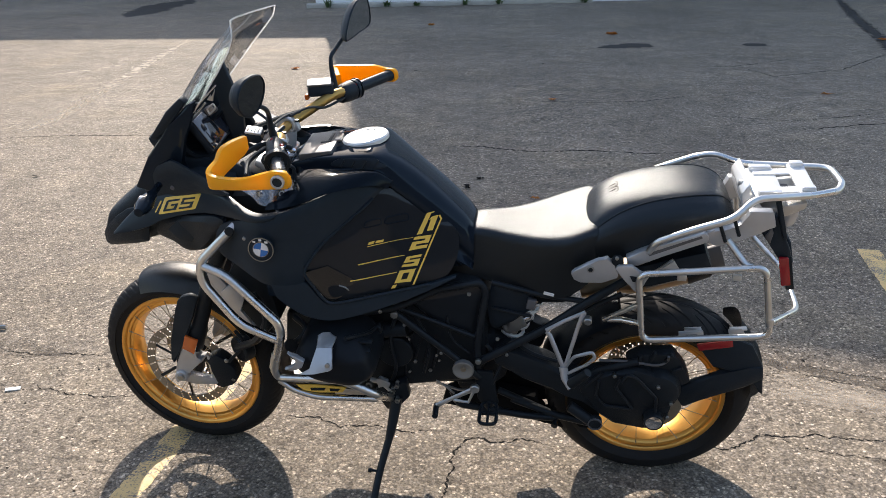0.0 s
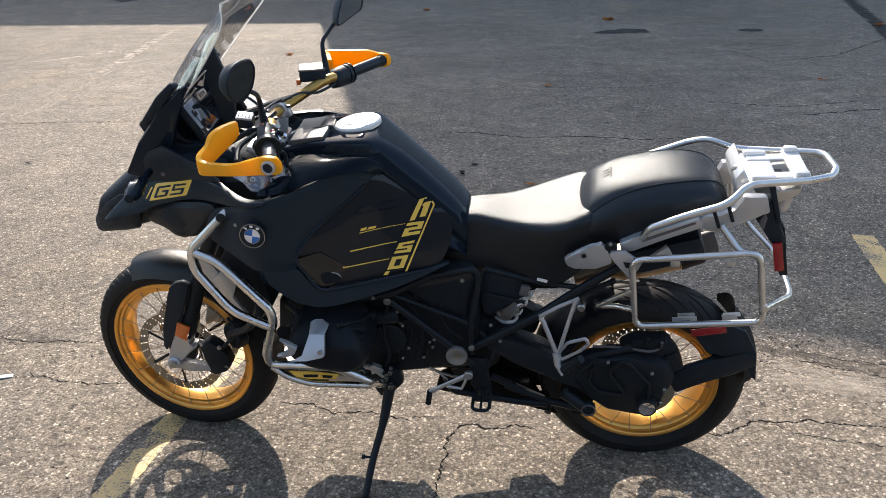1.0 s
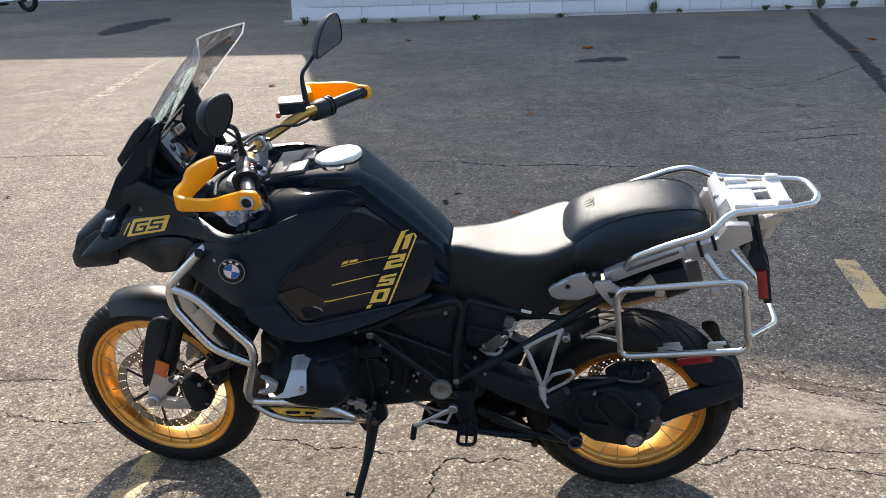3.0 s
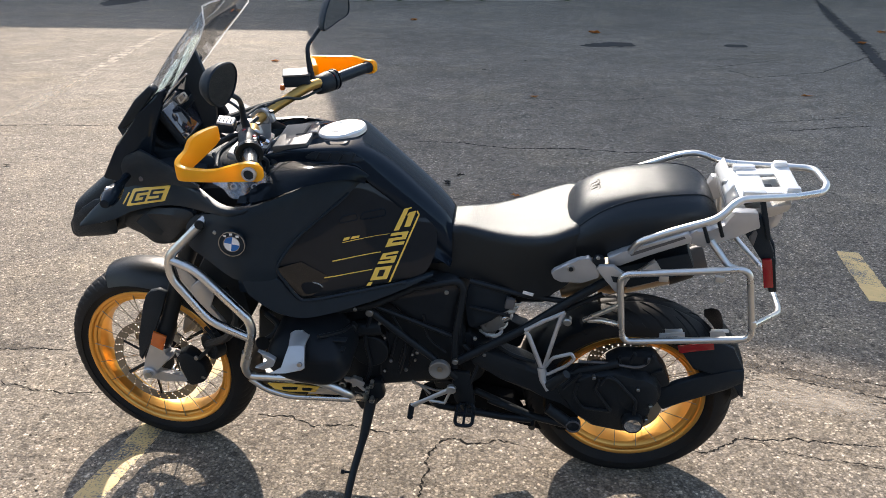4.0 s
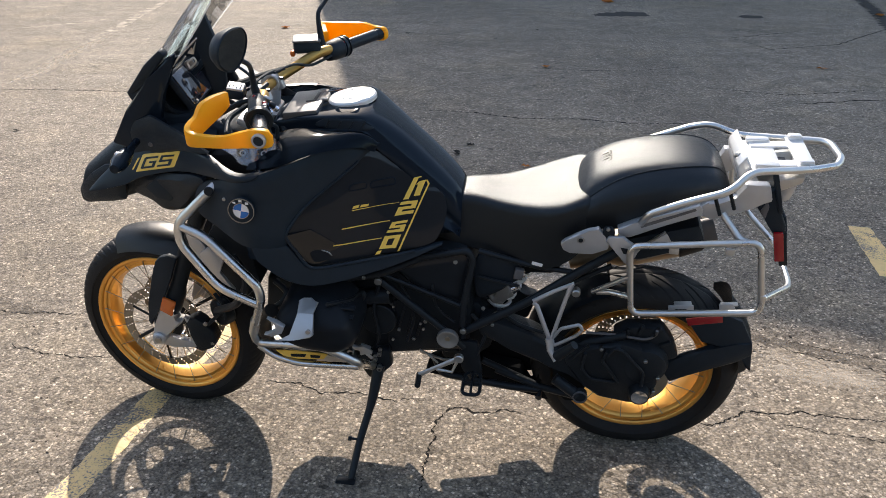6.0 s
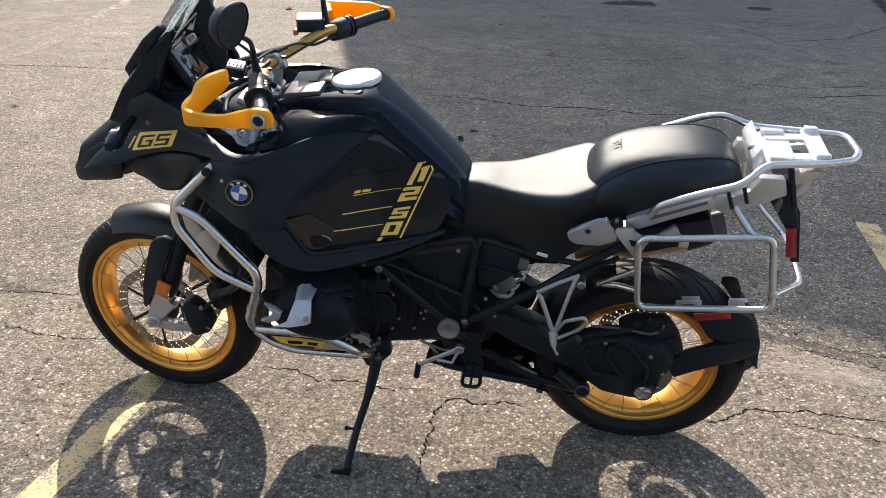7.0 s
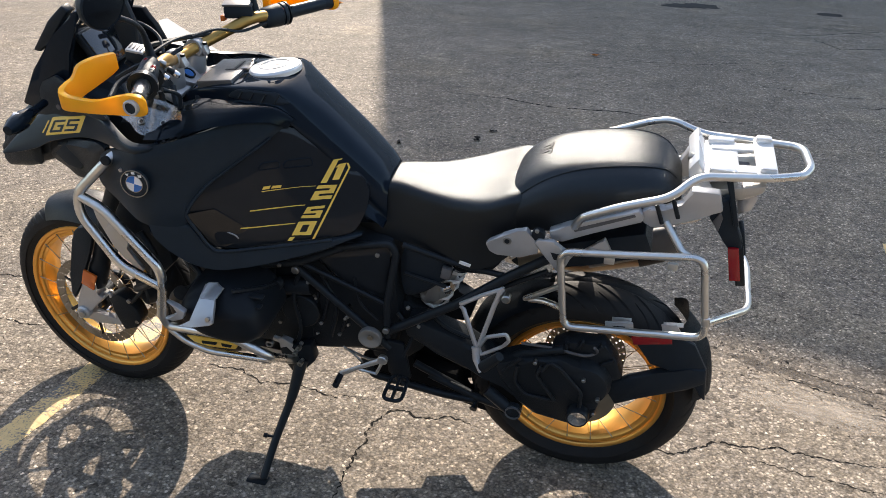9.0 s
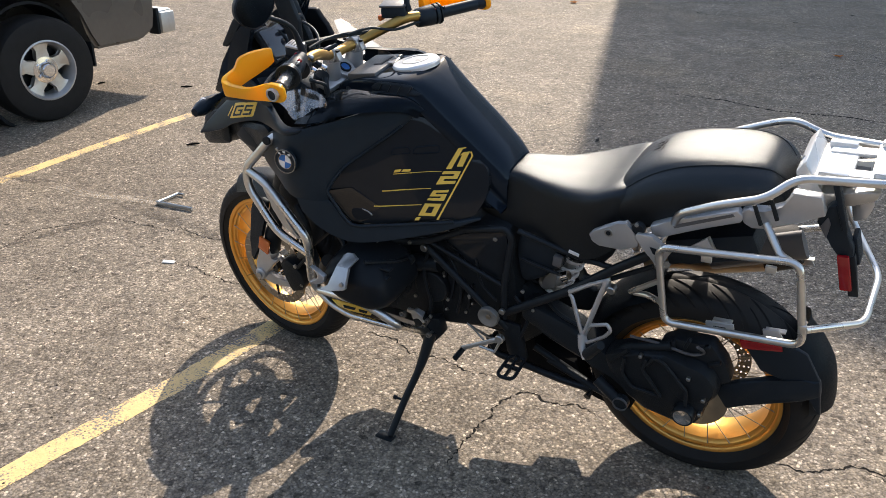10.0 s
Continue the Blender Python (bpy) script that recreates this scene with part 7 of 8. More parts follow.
# tail: subframe casting, rack, pannier frames, lamp, plate holder
for s in (-1, 1):
    f = (lambda p: V(p)) if s < 0 else (lambda p: V(flip(p)))
    o = lambda pts: [(p[0], p[2] - (0.05 if s > 0 else 0)) for p in pts]
    tp = part("tail_plate", slab(o([(x, 0, z) for x, z in [(-0.260, 0.840), (-0.251, 0.848), (-0.218, 0.872), (-0.186, 0.882), (-0.164, 0.896), (-0.149, 0.869), (-0.134, 0.853), (-0.134, 0.831), (-0.175, 0.812), (-0.233, 0.811), (-0.251, 0.820)]]), s * 0.186 - 0.008, s * 0.186 + 0.008, 0.004), SILVER, bike, "silver frame side plate with lock")
    part("seat_lock", knob(f((-0.208, -0.193, 0.856 - (0.05 if s > 0 else 0))), 0.0105, 0.003), BOLT, tp)
    part("lock_slot", knob(f((-0.208, -0.1965, 0.856 - (0.05 if s > 0 else 0))), 0.0062, 0.001), FRAME, tp)
    rail = part("tail_rail", slab(o([(x, 0, z) for x, z in [(-0.106, 0.859), (-0.115, 0.884), (-0.078, 0.903), (-0.046, 0.918), (0.080, 0.970), (0.093, 0.956), (0.091, 0.940), (0.011, 0.907), (-0.080, 0.860)]]), s * 0.160 - 0.014, s * 0.160 + 0.012, 0.004), SILVER, bike, "silver tail frame casting")
    part("rail_end", slab(o([(x, 0, z) for x, z in [(0.085, 0.961), (0.103, 0.974), (0.138, 0.969), (0.174, 0.989), (0.185, 1.031), (0.245, 1.031), (0.258, 0.986), (0.212, 0.969), (0.146, 0.929), (0.113, 0.924), (0.093, 0.934)]]), s * 0.150 - 0.014, s * 0.150 + 0.014, 0.005), SILVER, rail)
    # grey strip on the surface, drawn as the groove's shade
    part("rail_groove", slab(o([(x, 0, z) for x, z in [(-0.059, 0.901), (0.072, 0.960), (0.076, 0.954), (-0.055, 0.893)]]), s * 0.1745 - 0.001, s * 0.1745 + 0.001, 0), GREY, rail)
    part("rail_bridge", slab(o([(x, 0, z) for x, z in [(-0.144, 0.859), (-0.137, 0.873), (-0.097, 0.874), (-0.080, 0.852), (-0.048, 0.845), (-0.067, 0.819), (-0.077, 0.787), (-0.092, 0.795), (-0.108, 0.825)]]), s * 0.192 - 0.007, s * 0.192 + 0.007, 0.004), SILVER, rail)
    # dark plate on the surface, drawn as the shade in the hole
    part("bridge_hole", slab(o([(x, 0, z) for x, z in [(-0.104, 0.844), (-0.082, 0.841), (-0.082, 0.824), (-0.095, 0.826)]]), s * 0.1995 - 0.001, s * 0.1995 + 0.001, 0), FRAME, rail)
    part("rail_strap", tube([f((0.115, -0.178, 0.995)), f((0.133, -0.178, 0.948))], 0.005, 8), FRAME, rail) if s < 0 else None
    part("rail_strap", tube([f((0.147, -0.178, 1.016)), f((0.165, -0.178, 0.967))], 0.005, 8), FRAME, rail) if s < 0 else None
    part("bolt_recess", knob(f((-0.137, -0.182, 0.878)), 0.016, 0.008), FRAME, rail)
    part("recess_bolt", knob(f((-0.140, -0.190, 0.892)), 0.005, 0.004), BOLT, rail)
    part("heat_flap", slab([(-0.024, -0.150, 0.833), (0.015, -0.150, 0.867), (0.037, -0.150, 0.831), (-0.007, -0.150, 0.815)], s * 0.150 - 0.002, s * 0.150 + 0.002, 0.001), SILVER, rail)
    loop = rounded([f(p) for p in ((-0.082, -0.207, 0.855), (0.232, -0.238, 0.911), (0.266, -0.262, 0.712), (-0.056, -0.210, 0.640))], 0.030, True, 6)
    pf = part("pannier_frame", tube(loop, 0.0090, 12, True), STEEL, bike, "stainless steel side case carrier loop")
    part("frame_strut", tube(rounded([f(p) for p in ((0.142, -0.165, 0.946), (0.185, -0.205, 0.898), (0.208, -0.215, 0.894))], 0.02), 0.009, 10), STEEL, pf)
    part("frame_strut", tube([f(p) for p in ((-0.149, -0.160, 0.669), (-0.111, -0.170, 0.678), (-0.065, -0.210, 0.696))], 0.008, 10), STEEL, pf)
    part("frame_strut", tube([f(p) for p in ((-0.160, -0.160, 0.668), (-0.071, -0.210, 0.762))], 0.007, 10), STEEL, pf)
    for a, b in ((1198, 1244), (1288, 1322)):
        part("case_catch", slab(o([(q[0], 0, q[2]) for q in ((0.042, -0.200, 0.670), (0.107, -0.200, 0.678), (0.112, -0.200, 0.651), (0.045, -0.200, 0.641))] if a == 1198 else [(q[0], 0, q[2]) for q in ((0.172, -0.200, 0.686), (0.207, -0.200, 0.692), (0.225, -0.200, 0.663), (0.179, -0.200, 0.658))]), s * 0.203 - 0.003, s * 0.203 + 0.003, 0.0015), SILVER, pf)
        cx = 0.076 if a == 1198 else 0.196
        # thin dark box laid on the catch for the shade in its slot
        part("catch_slot", box((cx, s * 0.2065, 0.660 + 0.07 * (cx - 0.076) - (0.05 if s > 0 else 0)), (0.030, 0.0015, 0.008), 0.0005, (0, -6, 0)), FRAME, pf)
        part("catch_tongue", box((cx + 0.004, s * 0.196, 0.676 + 0.07 * (cx - 0.076) - (0.05 if s > 0 else 0)), (0.046, 0.016, 0.004), 0.0015, (0, -6, 0)), ALU, pf)
    for px in ((0.031, -0.200, 0.849), (0.171, -0.200, 0.856)):
        part("case_tab", box((px[0], s * 0.205, px[2]), (0.024, 0.010, 0.018), 0.002), ALU, pf)
    part("frame_lug", box(Vector(f((0.260, -0.258, 0.753))), (0.016, 0.016, 0.030), 0.004), STEEL, pf)
cross = rounded([(0.264, -0.255, 0.751), (0.374, -0.100, 0.690), (0.380, 0.106, 0.688), (0.300, 0.235, 0.735), (0.265, 0.250, 0.800)], 0.035)
part("carrier_brace", tube(cross, 0.0085, 10), STEEL, bike, "stainless rear brace between the case carriers")

rack = part("luggage_rack", tube(rounded([(-0.057, -0.170, 0.904), (-0.044, -0.185, 0.942), (0.042, -0.200, 0.991), (0.141, -0.205, 1.031), (0.190, -0.165, 1.068), (0.354, -0.095, 1.048), (0.423, -0.065, 1.048), (0.436, -0.040, 1.057), (0.430, 0.060, 1.055), (0.209, 0.125, 1.031), (0.135, 0.145, 1.050), (0.088, 0.160, 1.033), (-0.034, 0.175, 0.977)], 0.03), 0.0095, 12), STEEL, bike, "stainless steel tube luggage rack")
pc = [Vector((0.250, 0.000, 1.031)), Vector((0.344, 0.000, 1.046))]
for q, sx in ((pc[0], 0.075), (pc[1], 0.045)):
    part("rack_plate", box(q, (sx, 0.175, 0.012), 0.004, (0, -3, 0)), RACKM, rack, "silver rack cross plate")
    for y in (-0.075, 0.075):
        part("plate_lug", box(q + Vector((0, y, 0.010)), (sx * 0.8, 0.022, 0.018), 0.006), RACKM, rack)
q = (pc[0] + pc[1]) / 2
for y in (-0.055, 0.055):
    part("rack_bar", box(q + Vector((0, y, 0)), (0.14, 0.035, 0.010), 0.003, (0, -3, 0)), RACKM, rack)
part("rack_slot", box(q + Vector((-0.006, 0.0, -0.02)), (0.05, 0.045, 0.006), 0.002), GREY, rack)
part("rack_front", slab([(0.175, 0.000, 1.041), (0.194, 0.000, 1.072), (0.231, 0.000, 0.996), (0.257, 0.000, 0.971), (0.215, 0.000, 0.948), (0.187, 0.000, 0.986)], -0.085, 0.085, 0.006), RACKM, rack)
part("rack_knob", knob(Vector((0.189, -0.035, 1.045)), 0.013, 0.012, (0.4, -1, 0.4)), BOLT, rack)
part("rack_under", slab([(0.222, -0.040, 0.960), (0.224, -0.040, 0.994), (0.350, -0.040, 1.021), (0.344, -0.040, 0.999), (0.300, -0.040, 0.976)], -0.085, 0.085, 0.006), ALU, bike, "bare metal rack underplate")
part("tail_lamp", slab([(0.291, -0.030, 0.979), (0.334, -0.030, 1.003), (0.343, -0.030, 0.969), (0.334, -0.030, 0.934), (0.304, -0.030, 0.918)], -0.055, 0.055, 0.008), LENS, bike, "clear tail lamp")
tail = part("plate_holder", slab([(0.236, -0.100, 0.941), (0.256, -0.100, 0.984), (0.273, -0.100, 0.994), (0.295, -0.100, 0.940), (0.321, -0.100, 0.889), (0.324, -0.100, 0.857), (0.302, -0.100, 0.848), (0.275, -0.100, 0.887)], -0.115, -0.085, 0.006), PLASTIC, bike, "black number plate holder")
part("plate_arm", slab([(0.256, -0.110, 1.043), (0.270, -0.110, 1.043), (0.304, -0.110, 0.929), (0.292, -0.110, 0.929)], -0.122, -0.100, 0.003), PLASTIC, tail)
part("plate_reflector", slab([(0.290, -0.122, 0.872), (0.315, -0.122, 0.874), (0.335, -0.122, 0.787), (0.309, -0.122, 0.784)], -0.128, -0.116, 0.003), REDLENS, tail, "red reflector strip")
part("reflector_back", slab([(0.305, -0.100, 0.867), (0.326, -0.100, 0.871), (0.350, -0.100, 0.766), (0.328, -0.100, 0.763)], -0.115, -0.095, 0.003), FRAME, tail)
part("plate_lug", slab([(0.246, -0.120, 0.933), (0.259, -0.120, 0.961), (0.267, -0.120, 0.944), (0.262, -0.120, 0.905)], -0.120, -0.114, 0.003), GREY, tail)
part("plate_wing", box(Vector((0.325, -0.070, 0.871)), (0.012, 0.050, 0.07), 0.004, (0, -14, 0)), PLASTIC, tail)
for s in (-1, 1):
    c = Vector((0.312, -0.060, 0.904))
    c.y = s * 0.10
    part("rear_indicator", lathe([(0.0, 0.035), (0.014, 0.03), (0.019, 0.0), (0.014, -0.02), (0.006, -0.045), (0, -0.046)], c, (0, s, 0), 16), FRAME, tail, "black rear turn signal") if s > 0 else None
under = part("under_tail", slab([(-0.100, -0.080, 0.802), (0.109, -0.080, 0.867), (0.131, -0.080, 0.813), (0.095, -0.080, 0.793), (-0.033, -0.080, 0.748), (-0.086, -0.080, 0.726)], -0.10, 0.10, 0.012), PLASTIC, bike, "black under-seat tail box")
part("tail_bracket", slab([(-0.041, -0.120, 0.803), (0.015, -0.120, 0.855), (0.034, -0.120, 0.819)], -0.125, -0.118, 0.001), ALU, under)

# stacked digits and stripes on the side cover
def decal(quads, name="digit", label="yellow digit decal"):
    """Flat strokes laid on the cover, each a four-cornered piece cut fine enough to follow it."""
    bm = bmesh.new()
    for quad in quads:
        a, b, c, d = (Vector(p) for p in quad)
        n = 10
        grid = [[bm.verts.new(a.lerp(b, i / n).lerp(d.lerp(c, i / n), j / n)) for i in range(n + 1)] for j in range(n + 1)]
        for row in grid:
            for v in row:
                v.co.y = body_y(v.co.x, v.co.z) - 0.0022
        for j in range(n):
            for i in range(n):
                bm.faces.new((grid[j][i], grid[j][i + 1], grid[j + 1][i + 1], grid[j + 1][i]))
    part(name, bm, DECAL, bike, label, smooth=False)


STROKES = {"2": ((0, 0, 1, .25), (0, .25, .3, .42), (0, .40, 1, .62), (.7, .62, 1, .8), (0, .77, 1, 1)), "5": ((0, 0, 1, .25), (.7, .25, 1, .42), (0, .40, 1, .62), (0, .62, .3, .8), (0, .77, 1, 1)), "0": ((0, 0, 1, .24), (0, .24, .32, .76), (.68, .24, 1, .76), (0, .76, 1, 1))}


def block_digit(ch, bl, br, tr, tl):
    bl, br, tr, tl = (Vector(p) for p in (bl, br, tr, tl))
    at = lambda u, v: bl.lerp(br, u).lerp(tl.lerp(tr, u), v)
    decal([(at(u0, v0), at(u1, v0), at(u1, v1), at(u0, v1)) for u0, v0, u1, v1 in STROKES[ch]])


decal((((-0.688, -0.137, 0.913), (-0.674, -0.132, 0.913), (-0.648, -0.100, 0.967), (-0.662, -0.105, 0.965)), ((-0.662, -0.105, 0.965), (-0.641, -0.097, 0.968), (-0.643, -0.099, 0.965), (-0.664, -0.107, 0.961)), ((-0.661, -0.125, 0.919), (-0.645, -0.119, 0.920), (-0.630, -0.099, 0.958), (-0.648, -0.105, 0.955)), ((-0.656, -0.110, 0.947), (-0.642, -0.106, 0.949), (-0.640, -0.102, 0.955), (-0.649, -0.105, 0.954))))
block_digit("2", *((-0.709, -0.161, 0.875), (-0.661, -0.143, 0.876), (-0.648, -0.125, 0.908), (-0.693, -0.141, 0.908)))
block_digit("5", *((-0.728, -0.186, 0.835), (-0.684, -0.171, 0.833), (-0.673, -0.154, 0.861), (-0.714, -0.170, 0.860)))
block_digit("0", *((-0.746, -0.211, 0.796), (-0.702, -0.194, 0.794), (-0.689, -0.175, 0.826), (-0.732, -0.191, 0.827)))
decal((((-0.755, -0.220, 0.784), (-0.744, -0.215, 0.783), (-0.738, -0.209, 0.792), (-0.750, -0.214, 0.792)),), "stripe", "")
decal((((-0.698, -0.197, 0.784), (-0.692, -0.194, 0.785), (-0.620, -0.101, 0.948), (-0.625, -0.103, 0.947)), ((-0.625, -0.103, 0.947), (-0.620, -0.101, 0.948), (-0.626, -0.098, 0.958), (-0.630, -0.099, 0.957))), "stripe", "")
decal((((-0.815, -0.205, 0.908), (-0.698, -0.144, 0.907), (-0.698, -0.143, 0.908), (-0.815, -0.204, 0.910)),), "stripe", "")
decal((((-0.839, -0.233, 0.865), (-0.720, -0.171, 0.864), (-0.720, -0.170, 0.866), (-0.839, -0.232, 0.868)),), "stripe", "")
decal((((-0.859, -0.255, 0.825), (-0.740, -0.197, 0.823), (-0.740, -0.196, 0.825), (-0.859, -0.255, 0.828)),), "stripe", "")
decal((((-0.814, -0.203, 0.913), (-0.799, -0.194, 0.913), (-0.796, -0.190, 0.920), (-0.811, -0.198, 0.920)), ((-0.796, -0.192, 0.913), (-0.775, -0.180, 0.912), (-0.773, -0.177, 0.918), (-0.792, -0.188, 0.919))), "stripe", "")

# hoses, clips and wiring round the engine
for pts, r, m in (([(-0.861, -0.170, 0.646), (-0.824, -0.190, 0.632), (-0.814, -0.190, 0.581), (-0.846, -0.180, 0.485)], 0.007, FRAME), ([(-1.057, -0.200, 0.656), (-1.020, -0.220, 0.632), (-1.035, -0.240, 0.604), (-1.090, -0.220, 0.560)], 0.010, FRAME),
                  ([(-0.761, -0.160, 0.644), (-0.781, -0.170, 0.567), (-0.771, -0.170, 0.460), (-0.796, -0.160, 0.383)], 0.006, FRAME), ([(-0.704, -0.150, 0.640), (-0.664, -0.160, 0.546), (-0.687, -0.160, 0.436)], 0.005, FRAME), ([(-0.496, -0.150, 0.549), (-0.453, -0.160, 0.496), (-0.478, -0.170, 0.415)], 0.006, FRAME),
                  ([(-0.422, -0.120, 0.552), (-0.362, -0.150, 0.527), (-0.286, -0.160, 0.508)], 0.006, FRAME), ([(-0.610, -0.155, 0.650), (-0.596, -0.160, 0.572), (-0.545, -0.170, 0.530)], 0.004, FRAME), ([(-0.480, -0.130, 0.670), (-0.430, -0.140, 0.666), (-0.365, -0.140, 0.653)], 0.005, FRAME),
                  ([(-1.289, -0.120, 0.530), (-1.265, -0.130, 0.484), (-1.324, -0.130, 0.412)], 0.006, FRAME), ([(-1.152, -0.250, 0.765), (-1.118, -0.260, 0.695), (-1.174, -0.220, 0.580), (-1.271, -0.160, 0.495)], 0.012, FRAME)):
    part("hose", tube(curve_through(pts, 6), r, 8), m, bike)
for px in ((-0.821, -0.185, 0.612), (-0.866, -0.190, 0.535), (-0.709, -0.170, 0.487), (-0.735, -0.170, 0.622), (-0.628, -0.180, 0.532), (-0.461, -0.170, 0.588), (-0.434, -0.165, 0.527), (-0.974, -0.240, 0.689), (-0.897, -0.220, 0.680), (-0.797, -0.200, 0.687)):
    part("clip_bolt", knob(V(px), 0.0055, 0.004, seg=8), BOLT, bike)
part("oil_filler", knob(Vector((-0.813, -0.190, 0.618)), 0.016, 0.010, seg=16), ENGINE, bike)
part("horn", knob(Vector((-1.281, -0.100, 0.448)), 0.045, 0.02, (-0.6, -0.8, 0), seg=28), FRAME, bike, "black horn")
part("battery_tray", slab([(-0.374, 0.690), (-0.292, 0.742), (-0.232, 0.715), (-0.270, 0.668), (-0.350, 0.664)], -0.09, 0.09, 0.010), FRAME, bike, "black under-seat tray")

# ---- parked pickup truck ----
def truck():
    t = new("pickup_truck")
    t.empty_display_size = 0.3
    tagged(t, "grey-brown pickup truck parked on asphalt, rear corner", "truck")
    TX = -4.02
    wc = Vector((TX - 0.10, 4.305, 0.350))
    o = [(2.0, 0.52), (3.60, 0.50), (3.66, 0.60), (3.72, 0.72), (3.84, 0.86), (4.02, 0.95), (4.24, 0.97), (4.44, 0.93), (4.60, 0.80), (4.66, 0.66), (4.70, 0.50), (4.76, 0.40), (5.20, 0.39), (5.34, 0.45), (5.37, 0.56), (5.42, 1.30), (2.0, 1.30)]
    bm = bmesh.new()
    a = [bm.verts.new((TX, y, z)) for y, z in o]
    c = [bm.verts.new((TX - 1.75, y, z)) for y, z in o]
    bm.faces.new(a)
    bm.faces.new(c[::-1])
    for k in range(len(o)):
        bm.faces.new((a[k], c[k], c[(k + 1) % len(o)], a[(k + 1) % len(o)]))
    bmesh.ops.bevel(bm, geom=list(bm.edges), offset=0.025, segments=3, affect="EDGES", clamp_overlap=True)
    part("body", bm, TRUCKP, t, "grey-brown truck bed side")
    part("underbody", box((TX - 0.9, 4.0, 0.50), (1.5, 2.6, 0.10), 0.02), FRAME, t)
    part("wheel_liner", lathe([(0.44, -0.12), (0.44, 0.12), (0.42, 0.12), (0.42, -0.12)], wc + Vector((-0.16, 0, 0)), (1, 0, 0), 40, True), FRAME, t)
    bp = part("rear_bumper", box((TX - 0.88, 5.485, 0.500), (1.76, 0.15, 0.17), 0.025), STEEL, t, "dull chrome rear bumper")
    part("bumper_cap", box((TX - 0.03, 5.490, 0.485), (0.09, 0.155, 0.165), 0.02), ALU, bp)
    # black block put in the gap to stand for its shade
    part("bumper_gap_shade", box((TX - 0.06, 5.405, 0.500), (0.10, 0.03, 0.20), 0.006), FRAME, bp)
    part("mud_flap", box((TX - 0.14, 4.735, 0.40), (0.22, 0.02, 0.24), 0.004), FRAME, t)
    tyre = lathe([(0.198, -0.12), (0.29, -0.128), (0.335, -0.115), (0.352, -0.085), (0.356, 0.0), (0.352, 0.085), (0.335, 0.115), (0.29, 0.128), (0.198, 0.12)], wc, (1, 0, 0), 64, True)
    wh = part("wheel", tyre, RUBBER, t, "black truck tyre on a steel wheel")
    rim = lathe([(0.202, 0.10), (0.202, 0.125), (0.192, 0.128), (0.178, 0.10), (0.170, 0.02), (0.170, -0.05), (0.20, -0.05)], wc, (1, 0, 0), 56, True)
    part("rim", rim, SILVER, wh, "silver five-spoke truck wheel")
    part("wheel_back", lathe([(0.0, 0.0), (0.168, 0.0), (0.168, -0.02), (0.0, -0.02)], wc, (1, 0, 0), 40), FRAME, wh)
    for k in range(5):
        a0 = 2 * math.pi * k / 5 + 0.35
        pts = []
        for r, da in ((0.07, -0.62), (0.115, -0.52), (0.16, -0.25), (0.20, -0.30), (0.215, -0.50), (0.218, 0.0), (0.215, 0.50), (0.20, 0.30), (0.16, 0.25), (0.115, 0.52), (0.07, 0.62)):
            pts.append((0.87 * r * math.cos(a0 + da), 0.87 * r * math.sin(a0 + da)))
        bm = bmesh.new()
        f = [bm.verts.new(wc + Vector((0.085, y, z))) for y, z in pts]
        g = [bm.verts.new(wc + Vector((0.04, y, z))) for y, z in pts]
        bm.faces.new(f)
        bm.faces.new(g[::-1])
        for j in range(len(pts)):
            bm.faces.new((f[j], g[j], g[(j + 1) % len(pts)], f[(j + 1) % len(pts)]))
        bmesh.ops.bevel(bm, geom=list(bm.edges), offset=0.006, segments=2, affect="EDGES", clamp_overlap=True)
        part("wheel_spoke", bm, ALU, wh)
    part("hub_cap", lathe([(0.0, 0.135), (0.040, 0.133), (0.052, 0.12), (0.055, 0.090), (0.088, 0.086), (0.090, 0.06), (0, 0.06)], wc, (1, 0, 0), 32), CHROME, wh, "chrome hub cap")
    for k in range(5):
        a0 = 2 * math.pi * k / 5
        part("wheel_nut", knob(wc + Vector((0.092, 0.062 * math.cos(a0), 0.062 * math.sin(a0))), 0.010, 0.010, (1, 0, 0), seg=6), CHROME, wh)
    wh.matrix_basis = Matrix.Translation(wc) @ Matrix.Rotation(radians(-11), 4, "Z") @ Matrix.Translation(-wc)
    return t


truck()

# ---- another motorcycle far off: only its rear end shows ----
far = new("motorcycle")
tagged(far, "dark motorcycle parked in the far shade", "motorcycle")
fp = Vector((*(-12.534, 25.394), 0))
part("rear_wheel", lathe([(0.22, -0.05), (0.29, -0.07), (0.32, 0.0), (0.29, 0.07), (0.22, 0.05)], fp + Vector((0, 0, 0.32)), (0.2, 1, 0), 40, True), RUBBER, far, "black tyre")
part("rim", lathe([(0.19, -0.05), (0.225, -0.05), (0.225, 0.05), (0.19, 0.05)], fp + Vector((0, 0, 0.32)), (0.2, 1, 0), 40, True), FRAME, far)
part("swing_arm", tube([fp + Vector((0, -0.1, 0.32)), fp + Vector((-0.6, 0.0, 0.36))], 0.03, 8), FRAME, far)
part("silencer", tube([fp + Vector((-0.1, -0.16, 0.36)), fp + Vector((-0.9, -0.1, 0.30))], 0.05, 12), CHROME, far)
part("engine", box(fp + Vector((-0.9, 0.05, 0.45)), (0.5, 0.3, 0.5), 0.05), FRAME, far)
part("seat", box(fp + Vector((-0.4, 0.05, 0.78)), (0.9, 0.26, 0.14), 0.05), FRAME, far)
part("front_wheel", lathe([(0.24, -0.05), (0.30, -0.06), (0.325, 0.0), (0.30, 0.06), (0.24, 0.05)], fp + Vector((-1.5, 0.25, 0.325)), (0.2, 1, 0), 40, True), RUBBER, far)

